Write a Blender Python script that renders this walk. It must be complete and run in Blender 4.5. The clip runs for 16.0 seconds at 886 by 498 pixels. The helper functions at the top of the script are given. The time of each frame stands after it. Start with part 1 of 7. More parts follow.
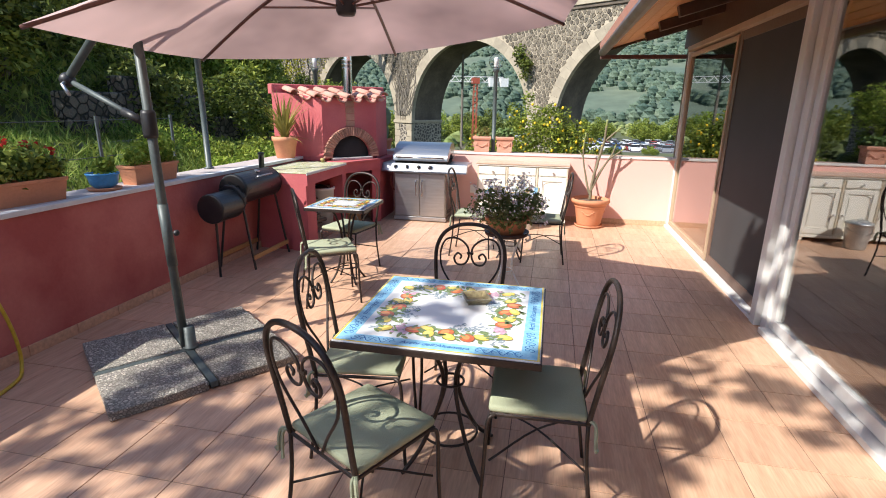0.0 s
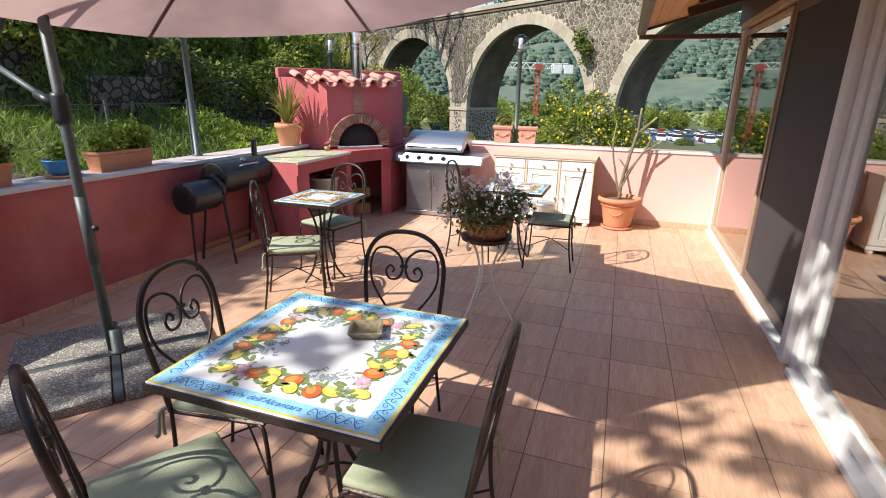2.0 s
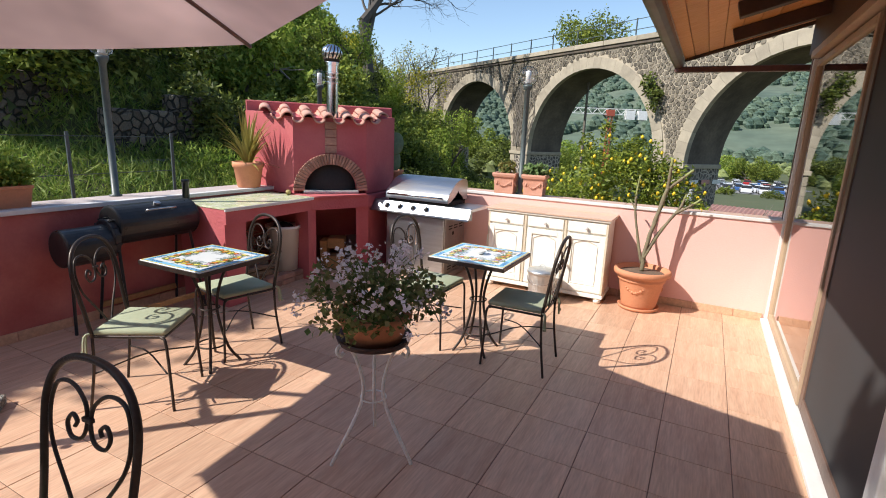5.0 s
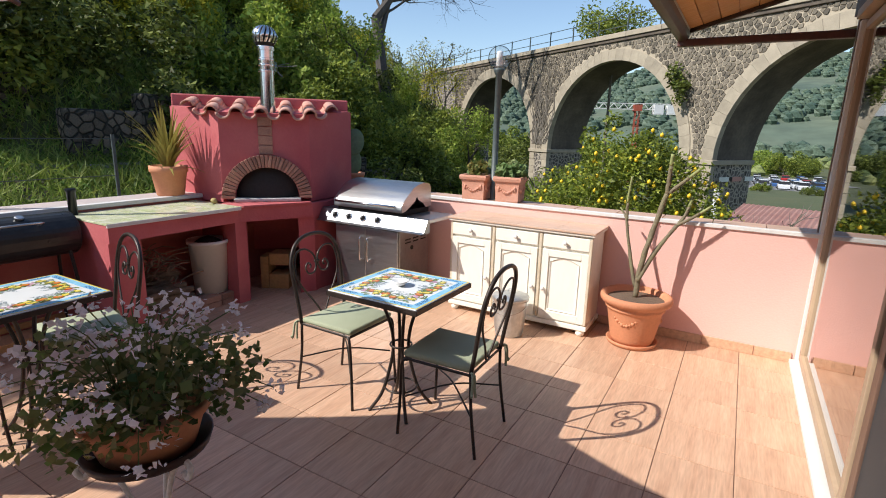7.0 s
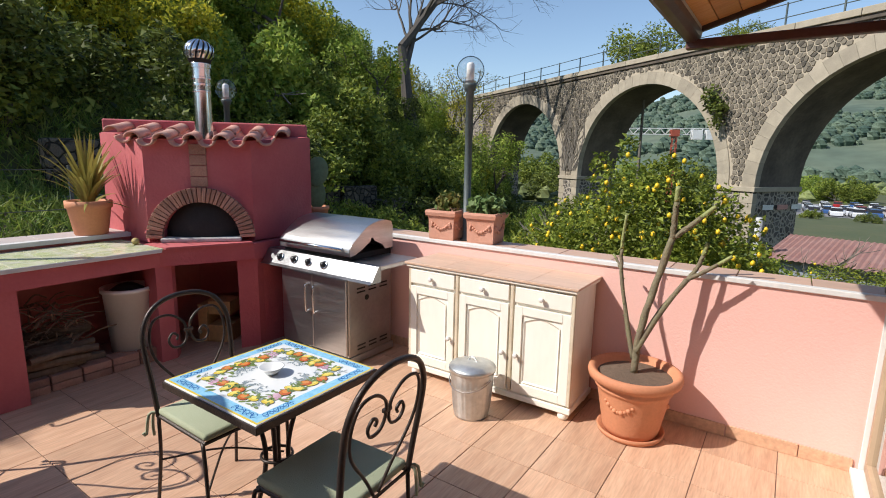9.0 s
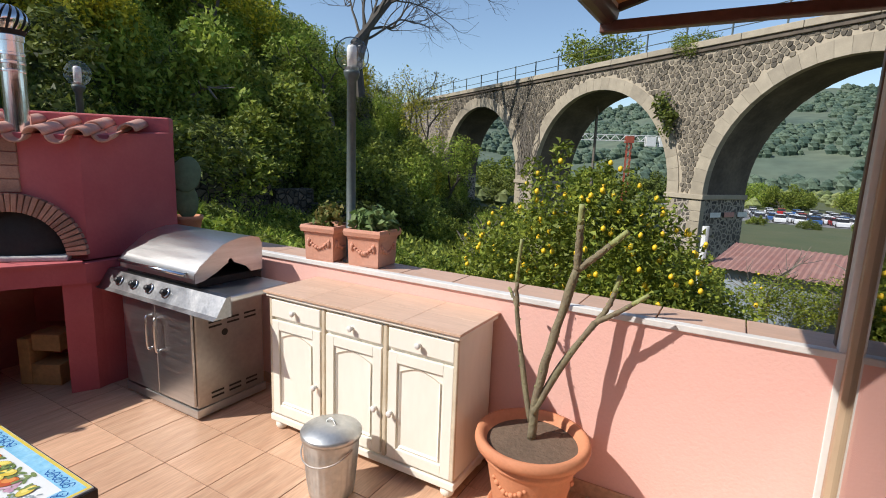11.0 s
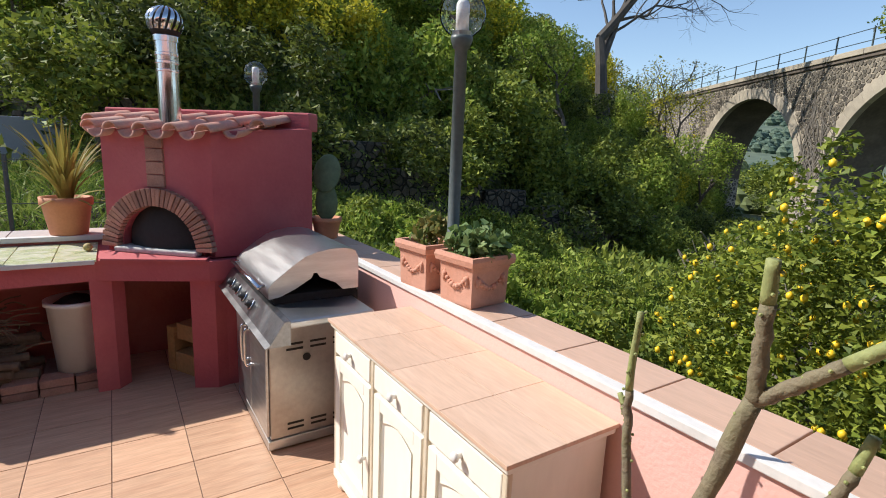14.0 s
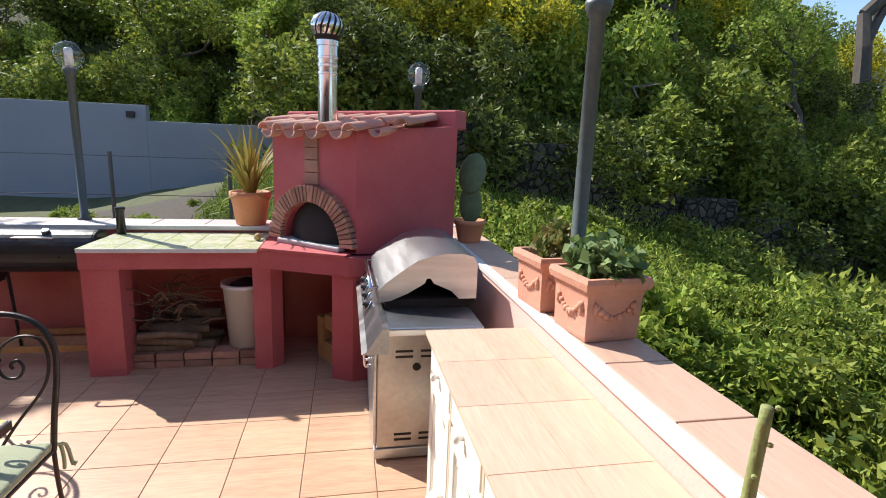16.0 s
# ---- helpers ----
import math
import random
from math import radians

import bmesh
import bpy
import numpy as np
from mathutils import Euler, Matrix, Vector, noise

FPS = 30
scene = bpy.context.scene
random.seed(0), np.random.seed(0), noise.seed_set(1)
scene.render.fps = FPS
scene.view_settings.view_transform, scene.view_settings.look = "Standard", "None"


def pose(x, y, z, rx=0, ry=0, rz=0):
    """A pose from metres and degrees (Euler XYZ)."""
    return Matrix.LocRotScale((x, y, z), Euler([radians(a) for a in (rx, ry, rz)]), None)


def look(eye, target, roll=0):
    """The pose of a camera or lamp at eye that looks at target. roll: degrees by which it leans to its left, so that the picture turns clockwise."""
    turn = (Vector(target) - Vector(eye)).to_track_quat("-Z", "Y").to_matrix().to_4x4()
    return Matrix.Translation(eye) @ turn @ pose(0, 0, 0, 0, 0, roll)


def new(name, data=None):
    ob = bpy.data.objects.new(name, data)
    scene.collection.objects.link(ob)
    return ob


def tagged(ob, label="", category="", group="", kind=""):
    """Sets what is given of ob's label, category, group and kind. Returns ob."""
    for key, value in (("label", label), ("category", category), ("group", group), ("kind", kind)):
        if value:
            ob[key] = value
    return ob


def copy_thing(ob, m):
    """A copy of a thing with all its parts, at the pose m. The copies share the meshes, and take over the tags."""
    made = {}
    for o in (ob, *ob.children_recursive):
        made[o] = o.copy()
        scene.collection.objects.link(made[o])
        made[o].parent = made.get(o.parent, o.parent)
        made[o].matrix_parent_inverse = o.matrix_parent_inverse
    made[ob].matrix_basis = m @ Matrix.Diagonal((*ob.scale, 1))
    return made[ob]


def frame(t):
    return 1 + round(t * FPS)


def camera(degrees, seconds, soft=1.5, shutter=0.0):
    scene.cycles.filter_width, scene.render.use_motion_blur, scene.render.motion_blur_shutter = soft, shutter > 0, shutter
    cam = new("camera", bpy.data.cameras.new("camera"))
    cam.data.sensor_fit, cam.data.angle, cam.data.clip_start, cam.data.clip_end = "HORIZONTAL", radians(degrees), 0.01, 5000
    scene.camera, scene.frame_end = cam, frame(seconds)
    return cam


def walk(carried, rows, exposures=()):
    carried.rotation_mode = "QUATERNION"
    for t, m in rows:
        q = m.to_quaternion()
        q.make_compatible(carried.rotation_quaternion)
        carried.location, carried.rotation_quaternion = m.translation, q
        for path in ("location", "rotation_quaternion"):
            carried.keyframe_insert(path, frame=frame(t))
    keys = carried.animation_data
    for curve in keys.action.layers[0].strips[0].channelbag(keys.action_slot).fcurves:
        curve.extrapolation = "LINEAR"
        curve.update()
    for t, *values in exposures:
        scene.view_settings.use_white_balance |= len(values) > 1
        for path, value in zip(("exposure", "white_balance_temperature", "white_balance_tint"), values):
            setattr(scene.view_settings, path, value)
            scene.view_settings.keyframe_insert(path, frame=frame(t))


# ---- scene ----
cam = camera(82.3, 16.0, 1.0)
PATH = [
    (0, (-0.001, 0.01, 1.626), (-0.394, 1.894, 1.084), 0.8),
    (0.5, (0.088, 0.079, 1.62), (-0.293, 1.953, 1.034), 0.9),
    (1, (0.195, 0.26, 1.607), (-0.232, 2.123, 1.016), 0.8),
    (1.5, (0.315, 0.469, 1.622), (-0.2, 2.311, 1.036), 1.1),
    (2, (0.518, 0.678, 1.618), (-0.098, 2.487, 1.028), 1.1),
    (2.5, (0.654, 0.894, 1.621), (-0.044, 2.678, 1.047), 1.4),
    (3, (0.749, 1.142, 1.618), (-0.005, 2.912, 1.071), 0.9),
    (3.5, (0.845, 1.401, 1.619), (0.009, 3.142, 1.099), 2.0),
    (4, (0.96, 1.65, 1.625), (0.04, 3.353, 1.12), 2.7),
    (4.5, (1.012, 1.912, 1.621), (0.097, 3.625, 1.143), 2.6),
    (5, (1.008, 2.18, 1.612), (0.127, 3.919, 1.167), 2.5),
    (7.5, (1.208, 3.602, 1.588), (0.155, 5.238, 1.126), 1.0),
    (8, (1.233, 3.846, 1.578), (0.049, 5.386, 1.103), 1.8),
    (8.5, (1.212, 4.105, 1.579), (0.005, 5.64, 1.148), 1.4),
    (9, (1.223, 4.379, 1.61), (0.116, 6.007, 1.256), 1.1),
    (9.5, (1.292, 4.597, 1.629), (0.296, 6.303, 1.316), 1.8),
    (12, (1.244, 5.726, 1.641), (0.243, 7.414, 1.255), 2.5),
    (12.5, (1.185, 5.957, 1.633), (0.036, 7.548, 1.249), 2.3),
    (13, (1.11, 6.158, 1.649), (-0.196, 7.629, 1.284), 2.2),
    (13.5, (1.106, 6.307, 1.644), (-0.388, 7.585, 1.274), 2.2),
    (14, (1.142, 6.416, 1.647), (-0.503, 7.49, 1.273), 2.4),
    (14.5, (1.142, 6.513, 1.652), (-0.579, 7.458, 1.271), 2.1),
    (15, (1.052, 6.661, 1.628), (-0.721, 7.514, 1.272), 2.0),
    (15.5, (0.981, 6.797, 1.638), (-0.864, 7.486, 1.291), 1.8),
    (16, (0.97, 6.882, 1.618), (-0.956, 7.259, 1.232), 2.2),
]
walk(cam, [(t, look(eye, target, roll)) for t, eye, target, roll in PATH],
     [(0.0, 0.72), (3.0, 0.6), (5.0, 0.47), (8.5, 0.22), (12.5, 0.15), (14.0, 0.35), (16.0, 0.7)])

# ---- world and sun ----
SUN = Vector((-0.73, -0.79, 1.0)).normalized()
world = bpy.data.worlds.new("sky_world")
scene.world = world
world.use_nodes = True
wn = world.node_tree.nodes
wl = world.node_tree.links
wn.clear()
w_out = wn.new("ShaderNodeOutputWorld")
w_bg = wn.new("ShaderNodeBackground")
w_sky = wn.new("ShaderNodeTexSky")
w_sky.sky_type = "NISHITA"
w_sky.sun_disc = False
w_sky.sun_elevation = math.asin(SUN.z)
w_sky.sun_rotation = math.atan2(SUN.x, SUN.y)
w_sky.air_density, w_sky.dust_density, w_sky.ozone_density = 1.0, 0.5, 2.0
w_bg.inputs["Strength"].default_value = 0.14
wl.new(w_sky.outputs["Color"], w_bg.inputs["Color"])
wl.new(w_bg.outputs[0], w_out.inputs[0])
sun = new("sun", bpy.data.lights.new("sun", "SUN"))
sun.data.energy, sun.data.angle, sun.data.color = 4.8, radians(0.5), (1.0, 0.955, 0.885)
sun.matrix_world = look(SUN * 40, (0, 0, 0))


# ---- materials ----
def mat(name, c1, c2=None, rough=0.7, metal=0.0, big=2.0, fine=40.0, bump=0.15, amount=0.55, spec=0.5, stretch=(1, 1, 1), coords="Object", rand=0.0, grain=0.35):
    """Two colours mixed by broad noise, darkened and lightened by fine grain, with fine relief."""
    m = bpy.data.materials.new(name)
    m.use_nodes = True
    n, l = m.node_tree.nodes, m.node_tree.links
    b = n["Principled BSDF"]
    c2 = c2 or tuple(v * 0.8 for v in c1)
    tc = n.new("ShaderNodeTexCoord")
    mp = n.new("ShaderNodeMapping")
    mp.inputs["Scale"].default_value = stretch
    l.new(tc.outputs[coords], mp.inputs["Vector"])
    vec = mp.outputs[0]
    if rand:
        oi = n.new("ShaderNodeObjectInfo")
        sh = n.new("ShaderNodeVectorMath")
        sh.operation = "MULTIPLY_ADD"
        cx = n.new("ShaderNodeCombineXYZ")
        l.new(oi.outputs["Random"], cx.inputs[0])
        l.new(oi.outputs["Random"], cx.inputs[1])
        sh.inputs[1].default_value = (37, 53, 0)
        l.new(cx.outputs[0], sh.inputs[0])
        l.new(vec, sh.inputs[2])
        vec = sh.outputs[0]
    n1 = n.new("ShaderNodeTexNoise")
    n1.inputs["Scale"].default_value, n1.inputs["Detail"].default_value = big, 5
    n2 = n.new("ShaderNodeTexNoise")
    n2.inputs["Scale"].default_value, n2.inputs["Detail"].default_value = fine, 4
    l.new(vec, n1.inputs["Vector"])
    l.new(vec, n2.inputs["Vector"])
    r1 = n.new("ShaderNodeMapRange")
    r1.inputs[1].default_value, r1.inputs[2].default_value = 0.5 - 0.28 / max(amount, 0.1) * 0.5, 0.5 + 0.28 / max(amount, 0.1) * 0.5
    l.new(n1.outputs["Fac"], r1.inputs[0])
    mx = n.new("ShaderNodeMix")
    mx.data_type = "RGBA"
    mx.inputs[6].default_value, mx.inputs[7].default_value = (*c1, 1), (*c2, 1)
    l.new(r1.outputs[0], mx.inputs[0])
    hs = n.new("ShaderNodeHueSaturation")
    r2 = n.new("ShaderNodeMapRange")
    r2.inputs[3].default_value, r2.inputs[4].default_value = 1 - grain, 1 + grain
    l.new(n2.outputs["Fac"], r2.inputs[0])
    l.new(r2.outputs[0], hs.inputs["Value"])
    l.new(mx.outputs[2], hs.inputs["Color"])
    col = hs.outputs[0]
    if rand:
        h2 = n.new("ShaderNodeHueSaturation")
        r3 = n.new("ShaderNodeMapRange")
        r3.inputs[3].default_value, r3.inputs[4].default_value = 1 - rand, 1 + rand
        l.new(oi.outputs["Random"], r3.inputs[0])
        l.new(r3.outputs[0], h2.inputs["Value"])
        l.new(col, h2.inputs["Color"])
        col = h2.outputs[0]
    l.new(col, b.inputs["Base Color"])
    b.inputs["Roughness"].default_value, b.inputs["Metallic"].default_value = rough, metal
    b.inputs["Specular IOR Level"].default_value = spec
    rr = n.new("ShaderNodeMapRange")
    rr.inputs[3].default_value, rr.inputs[4].default_value = max(rough - 0.12, 0.03), min(rough + 0.12, 1)
    l.new(n1.outputs["Fac"], rr.inputs[0])
    l.new(rr.outputs[0], b.inputs["Roughness"])
    if bump:
        bp = n.new("ShaderNodeBump")
        bp.inputs["Strength"].default_value, bp.inputs["Distance"].default_value = bump, 0.01
        l.new(n2.outputs["Fac"], bp.inputs["Height"])
        l.new(bp.outputs[0], b.inputs["Normal"])
    return m


def leaf_mat(name, c1, c2, c3=None, glow=0.35, rough=0.62):
    """Leaves: a colour of its own for each leaf, part of the light passing through."""
    m = bpy.data.materials.new(name)
    m.use_nodes = True
    n, l = m.node_tree.nodes, m.node_tree.links
    b = n["Principled BSDF"]
    g = n.new("ShaderNodeNewGeometry")
    cr = n.new("ShaderNodeValToRGB")
    cr.color_ramp.elements[0].color, cr.color_ramp.elements[1].color = (*c1, 1), (*c2, 1)
    if c3:
        e = cr.color_ramp.elements.new(0.9)
        e.color = (*c3, 1)
        cr.color_ramp.elements[1].position = 0.8
    l.new(g.outputs["Random Per Island"], cr.inputs[0])
    tc = n.new("ShaderNodeTexCoord")
    nz = n.new("ShaderNodeTexNoise")
    nz.inputs["Scale"].default_value, nz.inputs["Detail"].default_value = 1.3, 3
    l.new(tc.outputs["Object"], nz.inputs["Vector"])
    hs = n.new("ShaderNodeHueSaturation")
    mr = n.new("ShaderNodeMapRange")
    mr.inputs[1].default_value, mr.inputs[2].default_value, mr.inputs[3].default_value, mr.inputs[4].default_value = 0.3, 0.7, 0.65, 1.3
    l.new(nz.outputs["Fac"], mr.inputs[0])
    l.new(mr.outputs[0], hs.inputs["Value"])
    l.new(cr.outputs[0], hs.inputs["Color"])
    l.new(hs.outputs[0], b.inputs["Base Color"])
    b.inputs["Roughness"].default_value = rough
    b.inputs["Specular IOR Level"].default_value = 0.3
    tr = n.new("ShaderNodeBsdfTranslucent")
    l.new(hs.outputs[0], tr.inputs["Color"])
    ms = n.new("ShaderNodeMixShader")
    ms.inputs[0].default_value = glow
    l.new(b.outputs[0], ms.inputs[1])
    l.new(tr.outputs[0], ms.inputs[2])
    l.new(ms.outputs[0], n["Material Output"].inputs["Surface"])
    return m


def glass_mat(name, tint=(0.9, 0.93, 0.92), gloss=0.12, rough=0.02, ior=1.52):
    m = bpy.data.materials.new(name)
    m.use_nodes = True
    n, l = m.node_tree.nodes, m.node_tree.links
    n.remove(n["Principled BSDF"])
    t = n.new("ShaderNodeBsdfTransparent")
    t.inputs["Color"].default_value = (*tint, 1)
    g = n.new("ShaderNodeBsdfGlossy")
    g.inputs["Roughness"].default_value = rough
    f = n.new("ShaderNodeFresnel")
    f.inputs["IOR"].default_value = ior
    ad = n.new("ShaderNodeMath")
    ad.operation = "ADD"
    ad.use_clamp = True
    ad.inputs[1].default_value = gloss
    l.new(f.outputs[0], ad.inputs[0])
    ms = n.new("ShaderNodeMixShader")
    l.new(ad.outputs[0], ms.inputs[0])
    l.new(t.outputs[0], ms.inputs[1])
    l.new(g.outputs[0], ms.inputs[2])
    l.new(ms.outputs[0], n["Material Output"].inputs["Surface"])
    return m


def stone_mat(name, stone1, stone2, mortar, scale, gap=0.08, bump=0.6, coords="Object"):
    """Irregular rubble stones set in pale mortar."""
    m = bpy.data.materials.new(name)
    m.use_nodes = True
    n, l = m.node_tree.nodes, m.node_tree.links
    b = n["Principled BSDF"]
    tc = n.new("ShaderNodeTexCoord")
    nz = n.new("ShaderNodeTexNoise")
    nz.inputs["Scale"].default_value = scale * 0.9
    l.new(tc.outputs[coords], nz.inputs["Vector"])
    wa = n.new("ShaderNodeVectorMath")
    wa.operation = "MULTIPLY_ADD"
    wa.inputs[1].default_value = (0.35 / scale,) * 3
    l.new(nz.outputs["Color"], wa.inputs[0])
    l.new(tc.outputs[coords], wa.inputs[2])
    v = n.new("ShaderNodeTexVoronoi")
    v.feature = "DISTANCE_TO_EDGE"
    v.inputs["Scale"].default_value = scale
    v2 = n.new("ShaderNodeTexVoronoi")
    v2.inputs["Scale"].default_value = scale
    l.new(wa.outputs[0], v.inputs["Vector"])
    l.new(wa.outputs[0], v2.inputs["Vector"])
    st = n.new("ShaderNodeMapRange")
    st.interpolation_type = "SMOOTHSTEP"
    st.inputs[1].default_value, st.inputs[2].default_value = gap * 0.5, gap * 1.5
    l.new(v.outputs["Distance"], st.inputs[0])
    sep = n.new("ShaderNodeSeparateColor")
    l.new(v2.outputs["Color"], sep.inputs[0])
    cs = n.new("ShaderNodeMix")
    cs.data_type = "RGBA"
    cs.inputs[6].default_value, cs.inputs[7].default_value = (*stone1, 1), (*stone2, 1)
    l.new(sep.outputs[0], cs.inputs[0])
    fz = n.new("ShaderNodeTexNoise")
    fz.inputs["Scale"].default_value, fz.inputs["Detail"].default_value = scale * 7, 5
    l.new(tc.outputs[coords], fz.inputs["Vector"])
    bz = n.new("ShaderNodeTexNoise")
    bz.inputs["Scale"].default_value, bz.inputs["Detail"].default_value = 0.35, 4
    l.new(tc.outputs[coords], bz.inputs["Vector"])
    mx = n.new("ShaderNodeMix")
    mx.data_type = "RGBA"
    mx.inputs[6].default_value = (*mortar, 1)
    l.new(st.outputs[0], mx.inputs[0])
    l.new(cs.outputs[2], mx.inputs[7])
    hs = n.new("ShaderNodeHueSaturation")
    a = n.new("ShaderNodeMath")
    a.operation = "ADD"
    l.new(fz.outputs["Fac"], a.inputs[0])
    l.new(bz.outputs["Fac"], a.inputs[1])
    mr = n.new("ShaderNodeMapRange")
    mr.inputs[1].default_value, mr.inputs[2].default_value, mr.inputs[3].default_value, mr.inputs[4].default_value = 0.6, 1.4, 0.55, 1.4
    l.new(a.outputs[0], mr.inputs[0])
    l.new(mr.outputs[0], hs.inputs["Value"])
    l.new(mx.outputs[2], hs.inputs["Color"])
    l.new(hs.outputs[0], b.inputs["Base Color"])
    b.inputs["Roughness"].default_value = 0.9
    bp = n.new("ShaderNodeBump")
    bp.inputs["Strength"].default_value, bp.inputs["Distance"].default_value = bump, 0.06
    hh = n.new("ShaderNodeMath")
    hh.operation = "MULTIPLY_ADD"
    hh.inputs[1].default_value = 0.35
    l.new(fz.outputs["Fac"], hh.inputs[0])
    l.new(st.outputs[0], hh.inputs[2])
    l.new(hh.outputs[0], bp.inputs["Height"])
    l.new(bp.outputs[0], b.inputs["Normal"])
    return m


M_tile = mat("terracotta_floor_tile", (0.62, 0.395, 0.265), (0.53, 0.315, 0.205), rough=0.4, big=3.0, fine=15, bump=0.12, stretch=(6.5, 0.6, 1), rand=0.10, grain=0.33, amount=0.85)
M_grout = mat("tile_grout", (0.26, 0.165, 0.115), (0.2, 0.125, 0.09), rough=0.95)
M_skirt = mat("terracotta_skirting", (0.62, 0.37, 0.24), (0.55, 0.32, 0.2), rough=0.5, big=3)
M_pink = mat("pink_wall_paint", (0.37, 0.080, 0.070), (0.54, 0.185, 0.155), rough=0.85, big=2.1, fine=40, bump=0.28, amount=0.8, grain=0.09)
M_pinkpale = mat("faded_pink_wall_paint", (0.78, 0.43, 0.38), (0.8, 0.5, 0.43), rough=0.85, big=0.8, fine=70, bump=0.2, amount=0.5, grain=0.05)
M_red = mat("crimson_oven_plaster", (0.43, 0.082, 0.094), (0.55, 0.150, 0.150), rough=0.85, big=1.9, fine=45, bump=0.3, amount=0.75, grain=0.08)
M_marble = mat("white_stone_edging", (0.72, 0.70, 0.68), (0.6, 0.58, 0.56), rough=0.6, big=6, grain=0.1)
M_greycap = mat("weathered_grey_coping", (0.42, 0.38, 0.37), (0.52, 0.42, 0.38), rough=0.7, big=4, grain=0.15)
M_captile = mat("brown_coping_tile", (0.50, 0.33, 0.24), (0.58, 0.38, 0.28), rough=0.5, big=2, fine=14, stretch=(1, 6, 1), grain=0.15, rand=0.06)
M_roof = mat("clay_roof_tile", (0.60, 0.25, 0.18), (0.54, 0.34, 0.27), rough=0.85, big=8, fine=60, rand=0.15, grain=0.2)
M_brick = mat("oven_arch_brick", (0.34, 0.16, 0.11), (0.45, 0.25, 0.18), rough=0.9, big=12, fine=90, bump=0.5, rand=0.25, grain=0.25)
M_mortar = mat("mortar", (0.4, 0.3, 0.26), rough=0.95, fine=90, bump=0.4)
# Soot of oven and firebox; also the painted dark of gaps and openings.
M_sootshade = mat("soot_and_gap_shade", (0.025, 0.022, 0.02), rough=0.95)
M_terra = mat("terracotta_pot", (0.62, 0.27, 0.14), (0.52, 0.21, 0.11), rough=0.75, big=5, fine=60, bump=0.2, grain=0.12)
M_boxterra = mat("pinkish_terracotta_planter", (0.55, 0.25, 0.16), (0.62, 0.33, 0.24), rough=0.8, big=7, fine=60, bump=0.25, grain=0.12)
M_soil = mat("potting_soil", (0.11, 0.075, 0.052), (0.17, 0.12, 0.085), rough=1, fine=50, bump=0.8)
M_iron = mat("dark_wrought_iron", (0.035, 0.026, 0.022), (0.05, 0.036, 0.03), rough=0.42, metal=0.4, big=20, fine=90, bump=0.2)
M_cushion = mat("sage_green_cushion_fabric", (0.33, 0.36, 0.24), (0.38, 0.4, 0.28), rough=0.95, big=6, fine=220, bump=0.3, grain=0.15, spec=0.2)
M_ceramic = mat("glazed_white_ceramic", (0.78, 0.78, 0.76), (0.72, 0.74, 0.74), rough=0.12, big=5, bump=0.0, grain=0.03)
M_bluepaint = mat("blue_glaze_border", (0.18, 0.47, 0.70), (0.36, 0.64, 0.80), rough=0.15, big=40, fine=120, bump=0, grain=0.2)
M_darkblue = mat("dark_blue_glaze", (0.03, 0.14, 0.42), rough=0.15, bump=0)
M_yellowglaze = mat("yellow_glaze", (0.74, 0.52, 0.06), (0.66, 0.55, 0.12), rough=0.15, big=25, bump=0, grain=0.15)
M_orangeglaze = mat("orange_red_glaze", (0.46, 0.06, 0.025), (0.60, 0.20, 0.04), rough=0.15, big=25, bump=0, grain=0.15)
M_greenglaze = mat("green_glaze", (0.10, 0.17, 0.06), (0.26, 0.31, 0.10), rough=0.15, big=60, bump=0, grain=0.2)
M_outlineglaze = mat("olive_brown_glaze", (0.17, 0.12, 0.04), rough=0.15, bump=0)
M_paleglaze = mat("pale_yellow_glaze", (0.86, 0.73, 0.22), (0.82, 0.66, 0.12), rough=0.15, big=40, bump=0)
M_peachglaze = mat("peach_glaze", (0.74, 0.33, 0.10), (0.66, 0.22, 0.05), rough=0.15, big=40, bump=0)
M_sprigglaze = mat("grey_green_glaze", (0.27, 0.33, 0.36), (0.35, 0.4, 0.42), rough=0.15, bump=0)
M_grapeglaze = mat("violet_glaze", (0.45, 0.22, 0.33), (0.7, 0.5, 0.55), rough=0.15, big=60, bump=0)
M_steel = mat("brushed_stainless_steel", (0.56, 0.57, 0.58), (0.44, 0.44, 0.44), rough=0.36, metal=1.0, big=3, fine=30, bump=0.03, stretch=(1, 1, 12), grain=0.1)
M_steeldull = mat("weathered_stainless_steel", (0.45, 0.43, 0.41), (0.36, 0.33, 0.3), rough=0.4, metal=1.0, big=5, fine=40, bump=0.06, grain=0.2)
M_paneldark = mat("tarnished_dark_steel", (0.24, 0.245, 0.255), (0.34, 0.34, 0.345), rough=0.34, metal=1.0, big=9, fine=60, bump=0.06, grain=0.25)
M_chrome = mat("polished_flue_steel", (0.72, 0.73, 0.75), (0.62, 0.63, 0.65), rough=0.14, metal=1.0, big=6, bump=0.02, grain=0.04)
M_zinc = mat("galvanised_zinc", (0.62, 0.63, 0.62), (0.48, 0.5, 0.5), rough=0.4, metal=0.85, big=22, fine=60, bump=0.05, grain=0.15)
M_black = mat("black_enamel_steel", (0.018, 0.018, 0.02), (0.03, 0.03, 0.03), rough=0.32, metal=0.2, big=9, bump=0.08)
M_blackplastic = mat("black_plastic", (0.02, 0.02, 0.022), rough=0.45)
M_cream = mat("cream_painted_wood", (0.87, 0.845, 0.76), (0.81, 0.775, 0.68), rough=0.5, big=4, fine=30, bump=0.1, stretch=(1, 1, 0.3), grain=0.06)
